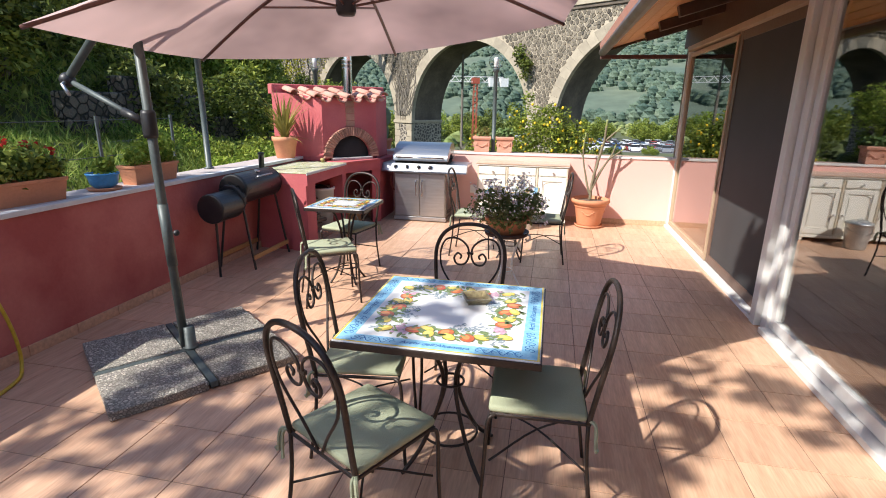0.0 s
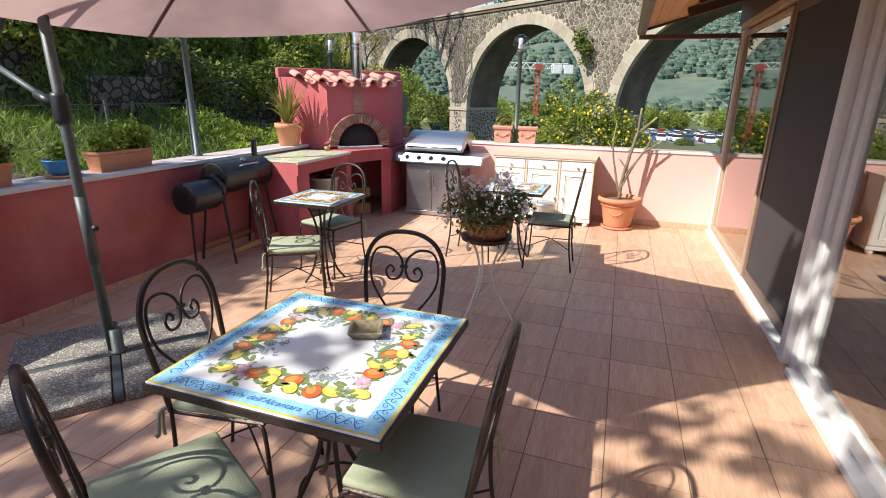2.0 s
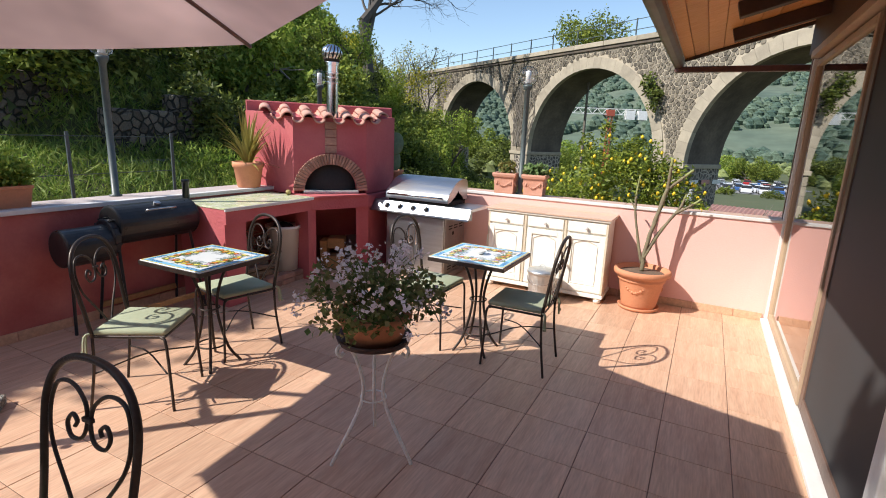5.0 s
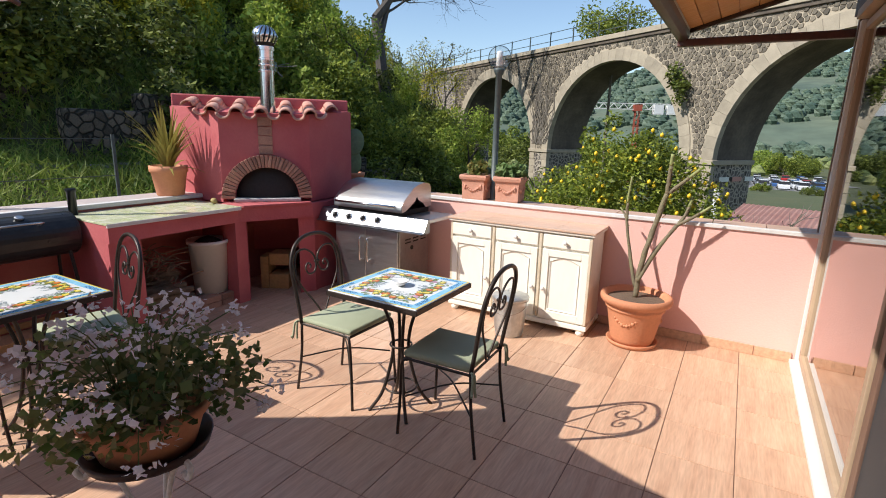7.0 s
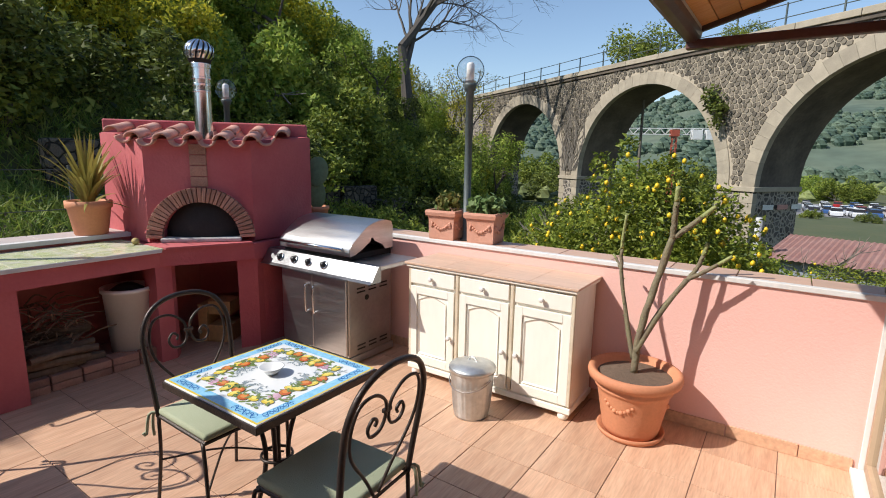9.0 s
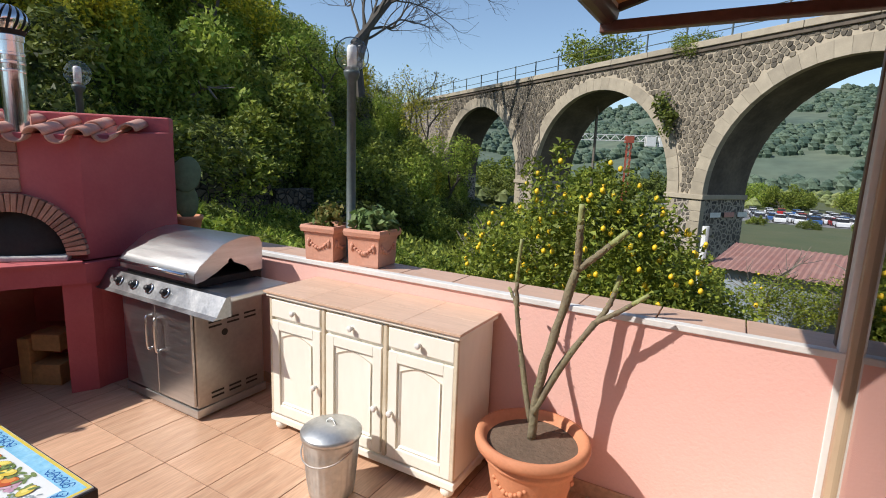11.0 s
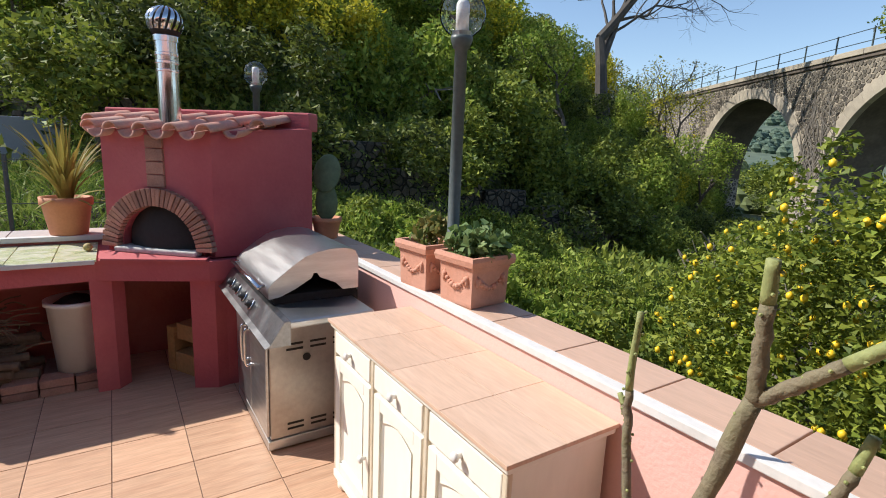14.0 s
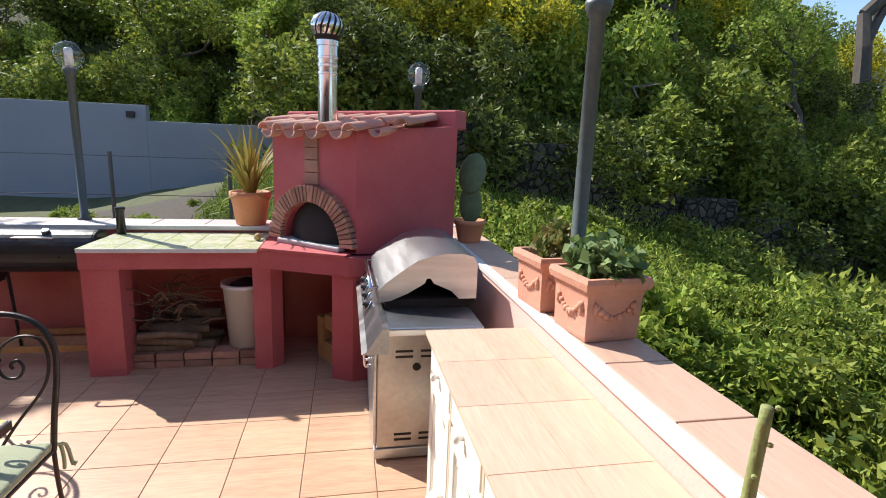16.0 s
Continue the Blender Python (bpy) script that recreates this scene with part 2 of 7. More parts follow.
M_mould = mat("worn_tan_painted_wood", (0.56, 0.46, 0.33), (0.70, 0.62, 0.48), rough=0.55, big=9, fine=40, bump=0.15, grain=0.15)
M_pole = mat("dark_green_grey_painted_pole", (0.065, 0.085, 0.085), (0.09, 0.11, 0.105), rough=0.45, big=8, bump=0.05)
M_umbpole = mat("grey_steel_umbrella_pole", (0.065, 0.083, 0.083), (0.09, 0.108, 0.105), rough=0.5, metal=0.15, big=8, bump=0.04)
M_canvas = leaf_mat("dusty_pink_canvas", (0.58, 0.41, 0.385), (0.60, 0.425, 0.40), glow=0.32, rough=0.95)
M_slab = stone_mat("exposed_aggregate_slab", (0.42, 0.38, 0.32), (0.86, 0.80, 0.70), (0.27, 0.245, 0.21), 55.0, gap=0.10, bump=0.8)
M_alu = mat("white_aluminium_frame", (0.74, 0.73, 0.71), (0.66, 0.65, 0.63), rough=0.42, big=3, grain=0.05)
M_brownalu = mat("brown_aluminium_frame", (0.115, 0.068, 0.05), (0.15, 0.09, 0.065), rough=0.4, big=3, grain=0.08)
M_beigealu = mat("beige_timber_frame", (0.45, 0.33, 0.22), (0.38, 0.27, 0.18), rough=0.5, big=3, fine=30, stretch=(1, 1, 0.2), grain=0.12)
M_soffit = mat("varnished_pine_soffit", (0.70, 0.33, 0.10), (0.60, 0.25, 0.07), rough=0.4, big=3, fine=14, stretch=(1, 9, 9), rand=0.12, grain=0.18)
M_rafter = mat("dark_stained_rafter", (0.05, 0.028, 0.02), (0.08, 0.045, 0.03), rough=0.55, fine=30)
M_gutter = mat("brown_painted_gutter", (0.10, 0.045, 0.038), (0.13, 0.06, 0.05), rough=0.35, big=5)
M_glass = glass_mat("window_glass", tint=(0.82, 0.85, 0.83), gloss=0.3)
M_screen = mat("dark_tinted_pane", (0.05, 0.05, 0.053), (0.075, 0.074, 0.076), rough=0.65, big=2, fine=300, bump=0.02, spec=0.15)
M_globe = glass_mat("clear_globe_glass", tint=(0.97, 0.97, 0.96), gloss=0.09, rough=0.02, ior=1.06)
M_bulb = mat("white_lamp_tube", (0.82, 0.82, 0.8), rough=0.35, bump=0)
M_room = mat("dim_interior_paint", (0.35, 0.33, 0.3), (0.3, 0.28, 0.26), rough=0.9)
M_basalt = stone_mat("lava_stone_masonry", (0.055, 0.048, 0.043), (0.16, 0.14, 0.122), (0.38, 0.335, 0.275), 4.4, gap=0.11)
M_wallmortar = mat("pale_lime_mortar", (0.46, 0.395, 0.30), (0.36, 0.305, 0.23), rough=0.95, big=0.6, fine=8, bump=0.4, grain=0.15)
M_rubblestone = mat("lava_rubble_stone", (0.120, 0.102, 0.080), (0.205, 0.175, 0.132), rough=0.92, big=3, fine=16, bump=0.6, rand=0.4, grain=0.3)
M_rubblejoined = leaf_mat("lava_rubble_stones", (0.085, 0.074, 0.060), (0.25, 0.215, 0.165), glow=0.0, rough=0.92)
M_cabtile = mat("pale_peach_top_tile", (0.66, 0.46, 0.34), (0.57, 0.38, 0.27), rough=0.45, big=2.4, fine=14, stretch=(0.8, 6, 1), grain=0.2, rand=0.05)
M_dress = mat("dressed_lava_limestone", (0.40, 0.345, 0.26), (0.30, 0.26, 0.20), rough=0.9, big=3, fine=30, bump=0.35, rand=0.12, grain=0.15)
# Stained stone; the shade under the arches is also in this dark colour.
M_arch_in = mat("stained_shaded_masonry", (0.075, 0.06, 0.048), (0.15, 0.12, 0.092), rough=0.95, big=0.8, fine=7, bump=0.6, amount=0.9, grain=0.4)
M_rubble = stone_mat("dry_stone_wall", (0.07, 0.06, 0.045), (0.17, 0.145, 0.11), (0.02, 0.02, 0.014), 6.0, gap=0.07, bump=0.9)
M_ground = mat("grassy_earth", (0.058, 0.078, 0.025), (0.095, 0.098, 0.04), rough=1, big=0.25, fine=6, bump=0.5, coords="Object", grain=0.4)
M_soilfield = mat("dry_tilled_soil", (0.34, 0.25, 0.16), (0.26, 0.18, 0.11), rough=1, big=1.5, fine=9, bump=0.8)
M_asphalt = mat("pale_concrete_drive", (0.24, 0.235, 0.23), (0.19, 0.185, 0.18), rough=0.9, big=0.8, fine=30)
M_greywall = mat("blue_grey_render", (0.30, 0.34, 0.39), (0.25, 0.29, 0.34), rough=0.9, big=0.5, fine=30, grain=0.08)
M_bark = mat("grey_bark", (0.13, 0.11, 0.09), (0.2, 0.18, 0.15), rough=0.95, big=8, fine=40, bump=0.7, stretch=(1, 1, 0.3))
M_darkbark = mat("dark_tree_bark", (0.06, 0.052, 0.045), (0.11, 0.095, 0.08), rough=0.95, big=8, fine=40, bump=0.7, stretch=(1, 1, 0.3))
M_stem = mat("green_brown_succulent_bark", (0.20, 0.18, 0.10), (0.17, 0.13, 0.09), rough=0.8, big=14, fine=70, bump=0.6, grain=0.3)
M_stemtip = mat("green_succulent_tip", (0.30, 0.33, 0.12), (0.22, 0.24, 0.09), rough=0.7, big=16, fine=60, bump=0.4)
L_dark = leaf_mat("dark_shrub_leaves", (0.018, 0.034, 0.009), (0.070, 0.108, 0.022), (0.22, 0.26, 0.05), glow=0.25)
L_mid = leaf_mat("green_shrub_leaves", (0.050, 0.094, 0.018), (0.155, 0.235, 0.042), (0.350, 0.390, 0.062), glow=0.32)
L_bright = leaf_mat("spring_green_leaves", (0.095, 0.180, 0.022), (0.235, 0.370, 0.050), (0.390, 0.450, 0.075), glow=0.4)
L_yellow = leaf_mat("yellow_green_blossom_leaves", (0.110, 0.170, 0.026), (0.270, 0.320, 0.042), (0.700, 0.600, 0.045), glow=0.35)
L_lemon = leaf_mat("lemon_tree_leaves", (0.050, 0.092, 0.014), (0.165, 0.235, 0.034), (0.330, 0.370, 0.050), glow=0.3, rough=0.55)
L_silver = leaf_mat("silvery_olive_leaves", (0.210, 0.245, 0.158), (0.420, 0.455, 0.333), (0.525, 0.560, 0.438), glow=0.25)
L_grass = leaf_mat("lush_grass_blades", (0.060, 0.135, 0.016), (0.155, 0.270, 0.034), (0.300, 0.350, 0.080), glow=0.35)
L_ger = leaf_mat("geranium_leaves", (0.07, 0.14, 0.035), (0.20, 0.31, 0.09), (0.28, 0.26, 0.11), glow=0.45)
L_petal = leaf_mat("pale_lilac_petals", (0.84, 0.74, 0.79), (0.93, 0.90, 0.91), glow=0.4)
L_redpetal = leaf_mat("red_petals", (0.500, 0.020, 0.015), (0.650, 0.050, 0.030), glow=0.3)
L_sword = leaf_mat("green_yellow_sword_leaves", (0.10, 0.145, 0.035), (0.42, 0.37, 0.09), (0.55, 0.40, 0.10), glow=0.25)
M_lemonfruit = mat("ripe_lemon_skin", (0.88, 0.50, 0.012), (0.85, 0.60, 0.03), rough=0.45, big=20, fine=200, bump=0.1, grain=0.05)
M_cactus = mat("prickly_pear_skin", (0.10, 0.15, 0.07), (0.14, 0.19, 0.1), rough=0.6, big=12, fine=30, bump=0.3)
M_bluepot = mat("blue_plastic_pot", (0.04, 0.22, 0.48), (0.05, 0.26, 0.55), rough=0.35)
M_wood = mat("firewood", (0.12, 0.075, 0.05), (0.22, 0.15, 0.095), rough=0.9, big=10, fine=50, stretch=(1, 1, 0.2))
M_pallet = mat("warm_pine_block", (0.5, 0.27, 0.1), (0.42, 0.21, 0.08), rough=0.8, big=10)
M_whiteplastic = mat("white_plastic_bin", (0.82, 0.81, 0.79), (0.76, 0.75, 0.72), rough=0.4, grain=0.04)
M_whitewire = mat("white_painted_wire", (0.80, 0.77, 0.74), (0.66, 0.62, 0.58), rough=0.5, fine=80)
M_hose = mat("yellow_hose", (0.62, 0.42, 0.03), rough=0.4)
M_redcrane = mat("rust_red_painted_steel", (0.42, 0.09, 0.05), rough=0.6)
# Distance haze is mixed into the next two colours as extra blue.
M_hill = mat("hazy_wooded_hillside", (0.072, 0.108, 0.080), (0.118, 0.145, 0.095), rough=1.0, big=0.018, fine=0.12, bump=0.0, amount=0.9, grain=0.45)
L_far = leaf_mat("hazy_far_foliage", (0.048, 0.082, 0.060), (0.100, 0.138, 0.090), glow=0.0)
L_valley = leaf_mat("valley_tree_foliage", (0.035, 0.065, 0.022), (0.13, 0.175, 0.055), (0.22, 0.24, 0.09), glow=0.0)


# ---- building helpers ----
def part(name, bm, material, parent=None, label="", smooth=False):
    """Links a bmesh as one mesh object under a thing or a part."""
    me = bpy.data.meshes.new(name)
    bmesh.ops.recalc_face_normals(bm, faces=bm.faces)
    bm.to_mesh(me)
    bm.free()
    if smooth:
        me.polygons.foreach_set("use_smooth", [True] * len(me.polygons))
    me.materials.append(material)
    ob = new(name, me)
    ob.parent = parent
    if label:
        ob["label"] = label
    return ob


def thing(name, at=(0, 0, 0), rz=0.0, label="", category="", group="", kind=""):
    e = new(name)
    e.empty_display_size = 0.1
    e.matrix_basis = pose(*at, 0, 0, rz)
    return tagged(e, label, category, group, kind)


def B():
    return bmesh.new()


def box(bm, x0, x1, y0, y1, z0, z1, bevel=0.0, m=None):
    r = bmesh.ops.create_cube(bm, size=1)
    vs = r["verts"]
    for v in vs:
        v.co = Vector((x0 + (v.co.x + 0.5) * (x1 - x0), y0 + (v.co.y + 0.5) * (y1 - y0), z0 + (v.co.z + 0.5) * (z1 - z0)))
    if bevel:
        es = list({e for v in vs for e in v.link_edges})
        o = bmesh.ops.bevel(bm, geom=es, offset=bevel, segments=2, profile=0.5, affect="EDGES")
        vs = list({v for f in o["faces"] for v in f.verts} | {v for v in vs if v.is_valid})
    if m is not None:
        bmesh.ops.transform(bm, matrix=m, verts=vs)
    return bm


def prism(bm, poly, z0, z1, m=None):
    """A prism over a polygon in plan."""
    lo = [bm.verts.new((x, y, z0)) for x, y in poly]
    hi = [bm.verts.new((x, y, z1)) for x, y in poly]
    n = len(poly)
    bm.faces.new(lo[::-1])
    bm.faces.new(hi)
    for i in range(n):
        bm.faces.new((lo[i], lo[(i + 1) % n], hi[(i + 1) % n], hi[i]))
    if m is not None:
        bmesh.ops.transform(bm, matrix=m, verts=lo + hi)
    return bm


def lathe(bm, profile, n=32, at=(0, 0, 0), cap=True):
    """Turns a profile of (radius, height) about the upright axis."""
    rings = []
    for r, z in profile:
        rings.append([bm.verts.new((at[0] + r * math.cos(2 * math.pi * i / n), at[1] + r * math.sin(2 * math.pi * i / n), at[2] + z)) for i in range(n)])
    for a, b in zip(rings, rings[1:]):
        for i in range(n):
            bm.faces.new((a[i], a[(i + 1) % n], b[(i + 1) % n], b[i]))
    if cap:
        bm.faces.new(rings[0][::-1])
        bm.faces.new(rings[-1])
    return bm


def tube(bm, pts, r, n=8, closed=False, r1=None):
    """A round bar swept along points; r1 is the radius at its end."""
    pts = [Vector(p) for p in pts]
    count = len(pts)
    rings = []
    side = None
    for i, p in enumerate(pts):
        a = pts[(i - 1) % count] if closed or i else p
        b = pts[(i + 1) % count] if closed or i < count - 1 else p
        t = (b - a).normalized()
        if side is None:
            side = t.orthogonal().normalized()
        side = (side - t * side.dot(t))
        side = side.normalized() if side.length > 1e-5 else t.orthogonal().normalized()
        up = t.cross(side)
        rad = r if r1 is None else r + (r1 - r) * i / (count - 1)
        rings.append([bm.verts.new(p + rad * (math.cos(2 * math.pi * k / n) * side + math.sin(2 * math.pi * k / n) * up)) for k in range(n)])
    for i in range(count if closed else count - 1):
        a, b = rings[i], rings[(i + 1) % count]
        for k in range(n):
            bm.faces.new((a[k], a[(k + 1) % n], b[(k + 1) % n], b[k]))
    if not closed:
        bm.faces.new(rings[0][::-1])
        bm.faces.new(rings[-1])
    return bm


def ball(bm, at, r, sub=2, squash=(1, 1, 1)):
    o = bmesh.ops.create_icosphere(bm, subdivisions=sub, radius=1)
    for v in o["verts"]:
        v.co = Vector((at[0] + v.co.x * r * squash[0], at[1] + v.co.y * r * squash[1], at[2] + v.co.z * r * squash[2]))
    return bm


def arc(c, r, a0, a1, n, plane="xz"):
    out = []
    for i in range(n + 1):
        a = radians(a0 + (a1 - a0) * i / n)
        u, v = c[0] + r * math.cos(a), c[1] + r * math.sin(a)
        out.append((u, 0, v) if plane == "xz" else (u, v, 0))
    return out


def smooth_path(pts, per=6):
    """A Catmull-Rom curve through points."""
    p = [Vector(q) for q in pts]
    p = [2 * p[0] - p[1]] + p + [2 * p[-1] - p[-2]]
    out = []
    for i in range(1, len(p) - 2):
        for k in range(per):
            t = k / per
            a, b, c, d = p[i - 1], p[i], p[i + 1], p[i + 2]
            out.append(0.5 * ((2 * b) + (c - a) * t + (2 * a - 5 * b + 4 * c - d) * t * t + (3 * b - a - 3 * c + d) * t ** 3))
    out.append(p[-2])
    return out


def raw(name, verts, faces, material, parent=None, smooth=False):
    me = bpy.data.meshes.new(name)
    me.from_pydata(verts, [], faces)
    me.update()
    if smooth:
        me.polygons.foreach_set("use_smooth", [True] * len(me.polygons))
    me.materials.append(material)
    ob = new(name, me)
    ob.parent = parent
    return ob


def leaves_mesh(name, centres, size, material, seed=0, long=1.7, up=0.35, droop=0.0, spread=0.5, single=False):
    """One mesh of folded, pointed leaves (two faces each) at the given centres."""
    rng = np.random.default_rng(seed)
    c = np.asarray(centres, float)
    n = len(c)
    d = rng.normal(size=(n, 3))
    d[:, 2] = d[:, 2] * 0.6 + up - droop
    d /= np.linalg.norm(d, axis=1)[:, None]
    q = rng.normal(size=(n, 3))
    s = np.cross(d, q)
    s /= np.linalg.norm(s, axis=1)[:, None] + 1e-9
    nn = np.cross(d, s)
    sc = size * (1 + spread * (rng.random(n) - 0.5) * 2)[:, None]
    a = c - d * sc * long * 0.5
    b = c + d * sc * long * 0.5
    l = c + s * sc * 0.5 + nn * sc * 0.12
    r = c - s * sc * 0.5 + nn * sc * 0.12
    if single:
        l = c - d * sc * long * 0.15 + s * sc * 0.5
        r = c - d * sc * long * 0.35 - s * sc * 0.5
        me = bpy.data.meshes.new(name)
        me.vertices.add(3 * n)
        me.vertices.foreach_set("co", np.stack([l, b, r], 1).ravel())
        me.loops.add(3 * n)
        me.loops.foreach_set("vertex_index", np.arange(3 * n, dtype=np.int32))
        me.polygons.add(n)
        me.polygons.foreach_set("loop_start", np.arange(n, dtype=np.int32) * 3)
        me.update(calc_edges=True)
        me.validate()
        me.materials.append(material)
        return me
    v = np.stack([a, l, b, r], 1).reshape(-1, 3)
    me = bpy.data.meshes.new(name)
    me.vertices.add(4 * n)
    me.vertices.foreach_set("co", v.ravel())
    f = np.empty((n, 2, 3), np.int32)
    base = np.arange(n) * 4
    f[:, 0] = np.stack([base, base + 1, base + 2], 1)
    f[:, 1] = np.stack([base, base + 2, base + 3], 1)
    me.loops.add(6 * n)
    me.loops.foreach_set("vertex_index", f.ravel())
    me.polygons.add(2 * n)
    me.polygons.foreach_set("loop_start", np.arange(2 * n, dtype=np.int32) * 3)
    me.update(calc_edges=True)
    me.validate()
    me.materials.append(material)
    return me


def crown_points(n, lumps, seed, hollow=0.55, flat=1.0):
    """Points in the outer parts of a heap of lumps (x, y, z, r), with uneven edges and gaps."""
    rng = np.random.default_rng(seed)
    lumps = np.asarray(lumps, float)
    w = lumps[:, 3] ** 2
    k = rng.choice(len(lumps), n, p=w / w.sum())
    d = rng.normal(size=(n, 3))
    d /= np.linalg.norm(d, axis=1)[:, None]
    rad = (hollow + (1.12 - hollow) * rng.random(n) ** 0.6)
    wob = 1 + 0.18 * np.sin(d[:, 0] * 7 + k) * np.cos(d[:, 1] * 6 + 2 * k) + 0.1 * np.sin(d[:, 2] * 13 + k)
    p = lumps[k, :3] + d * (lumps[k, 3] * rad * wob)[:, None]
    p[:, 2] *= flat
    return p


def lump_heap(seed, count, rx, ry, rz, r0, r1):
    rng = np.random.default_rng(seed)
    out = []
    for _ in range(count):
        a, u = rng.random() * 6.283, rng.random() ** 0.5
        out.append((rx * u * math.cos(a), ry * u * math.sin(a), rz * (0.25 + 0.75 * rng.random()) * (1 - 0.45 * u), r0 + (r1 - r0) * rng.random()))
    return out


# ---- the plan ----
XL, XR, YF, YB = -3.28, 1.70, 7.66, -3.2
TOP = 0.97
PITCH = 0.361


def ground_z(x, y):
    """The lie of the land round the terrace."""
    left = min(1, max(0, (2.2 - x) / 6.2))
    base = -2.3 * (1 - left) + -0.1 * left
    far = min(1, max(0, (y - 9) / 8))
    base += -1.1 * left * far
    if x < -4.6:
        bank = min(1, max(0, (y - 2.5) / 3.5))
        base += min(0.5 + 0.75 * bank, (-4.6 - x) * (0.1 + 0.2 * bank)) * (1 - far)
    foot = -12.5 + 4.3 * min(1, max(0, (y - 3.5) / 3.5)) if y < 12 else -8.2 + 0.12 * (y - 12) if y < 18 else -7.5 - 0.48 * (y - 18)
    rise = max(0, foot - x)
    base += 16 * (1 - math.exp(-rise * 0.045)) + 0.12 * min(rise, 60)
    if y > 22:
        base -= min(5.5, (y - 22) * 0.05) * (1 - min(1, max(0, (foot - x) / 6)))
    base += 0.12 * noise.noise(Vector((x * 0.5, y * 0.5, 0))) + 0.5 * min(1, rise / 8) * noise.noise(Vector((x * 0.15, y * 0.15, 3)))
    if x > XL - 0.3 and x < 9 and y < 8.05:
        base = min(base, -2.3)
    return base


def grid_axis(lo, hi, near0, near1, fine, coarse):
    out, v = [], near0
    while v < near1:
        out.append(v)
        v += fine
    step, v = fine, near1
    while v < hi:
        out.append(v)
        step *= coarse
        v += step
    out.append(hi)
    step, v, low = fine * coarse, near0 - fine, []
    while v > lo:
        low.append(v)
        step *= coarse
        v -= step
    low.append(lo)
    return low[::-1] + out


gx = grid_axis(-1500, 1500, -24, 8, 0.7, 1.13)
gy = grid_axis(-1500, 1600, -8, 42, 0.7, 1.13)
gv = [(x, y, ground_z(x, y)) for y in gy for x in gx]
gf = [(j * len(gx) + i, j * len(gx) + i + 1, (j + 1) * len(gx) + i + 1, (j + 1) * len(gx) + i) for j in range(len(gy) - 1) for i in range(len(gx) - 1)]
tagged(raw("ground", gv, gf, M_ground, smooth=True), "grassy earth that rises to a wooded slope", "ground", kind="structure")

# terrace slab under the tiles
floor = thing("floor", label="terracotta-coloured stoneware tile terrace floor with dark joints", category="floor", kind="structure")
part("grout_bed", box(B(), XL - 0.1, XR + 0.05, YB, YF, -0.35, -0.004), M_grout, floor)
part("terrace_retaining_wall", box(B(), XL - 0.34, XR + 6.4, YB - 0.3, YF + 0.27, -2.8, -0.36), M_pinkpale, floor)

# parapets
wall_far = thing("wall_far", label="pale pink rendered parapet with a white stone edge", category="wall", kind="structure")
part("wall_core", box(B(), XL - 0.36, XR + 0.1, YF, YF + 0.25, -0.36, TOP - 0.03), M_pinkpale, wall_far)
part("edge_strip", box(B(), XL - 0.02, XR + 0.1, YF - 0.015, YF + 0.035, TOP - 0.03, TOP, 0.004), M_marble, wall_far, "white stone edge strip")
wall_left = thing("wall_left", label="pink rendered parapet with a grey stone coping", category="wall", kind="structure")
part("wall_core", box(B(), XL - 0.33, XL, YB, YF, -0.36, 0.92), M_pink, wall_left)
part("edge_strip", box(B(), XL - 0.05, XL + 0.02, YB, YF - 0.02, 0.92, 0.955, 0.004), M_marble, wall_left, "pale stone edge strip")
for i in range(28):
    y0 = YB + i * 0.39
    if y0 + 0.38 < YF:
        part("coping_slab", box(B(), XL - 0.36, XL - 0.054, y0, y0 + 0.384, 0.921, 0.953, 0.004), M_greycap, wall_left)
for i in range(14):
    x0 = XL - 0.02 + i * 0.36
    part("coping_tile", box(B(), x0, min(x0 + 0.354, XR + 0.1), YF + 0.039, YF + 0.27, TOP - 0.029, TOP - 0.003, 0.003), M_captile, wall_far)
baseboard = thing("baseboard", label="terracotta tile skirting along the parapets", category="skirting", kind="structure")
for i in range(14):
    x0 = XL + 0.01 + i * PITCH
    part("skirting_tile", box(B(), x0, min(x0 + PITCH - 0.004, XR - 0.04), YF - 0.014, YF - 0.001, 0, 0.075, 0.003), M_skirt, baseboard)
for i in range(24):
    y0 = YB + 2 + i * PITCH
    if y0 < 5.0:
        part("skirting_tile", box(B(), XL + 0.001, XL + 0.014, y0, y0 + PITCH - 0.004, 0, 0.075, 0.003), M_skirt, baseboard)
part("wall_back", box(B(), XL - 0.33, XR + 6, YB - 0.25, YB, -0.36, 2.6), M_pinkpale)
tagged(bpy.data.objects["wall_back"], "plain pink rendered wall closing the terrace", "wall", kind="structure")

# ---- house side: glazed front, room behind, roof overhang ----
house = thing("house", label="house front of large sliding glass doors under a timber eave", category="house", kind="structure")
part("room_floor", box(B(), XR + 0.08, XR + 6, YB, 7.9, -0.36, -0.02), M_room, house)
part("room_back_wall", box(B(), XR + 5.8, XR + 6, YB, 7.9, -0.02, 2.75), M_room, house)
part("room_end_wall", box(B(), XR + 0.12, XR + 5.8, 7.72, 7.9, -0.02, 2.75), M_pinkpale, house)
part("room_ceiling", box(B(), XR + 0.08, XR + 6, YB, 7.9, 2.75, 2.85), M_room, house)
part("lintel", box(B(), XR - 0.03, XR + 0.12, YB, 7.9, 2.42, 2.74), M_rafter, house)


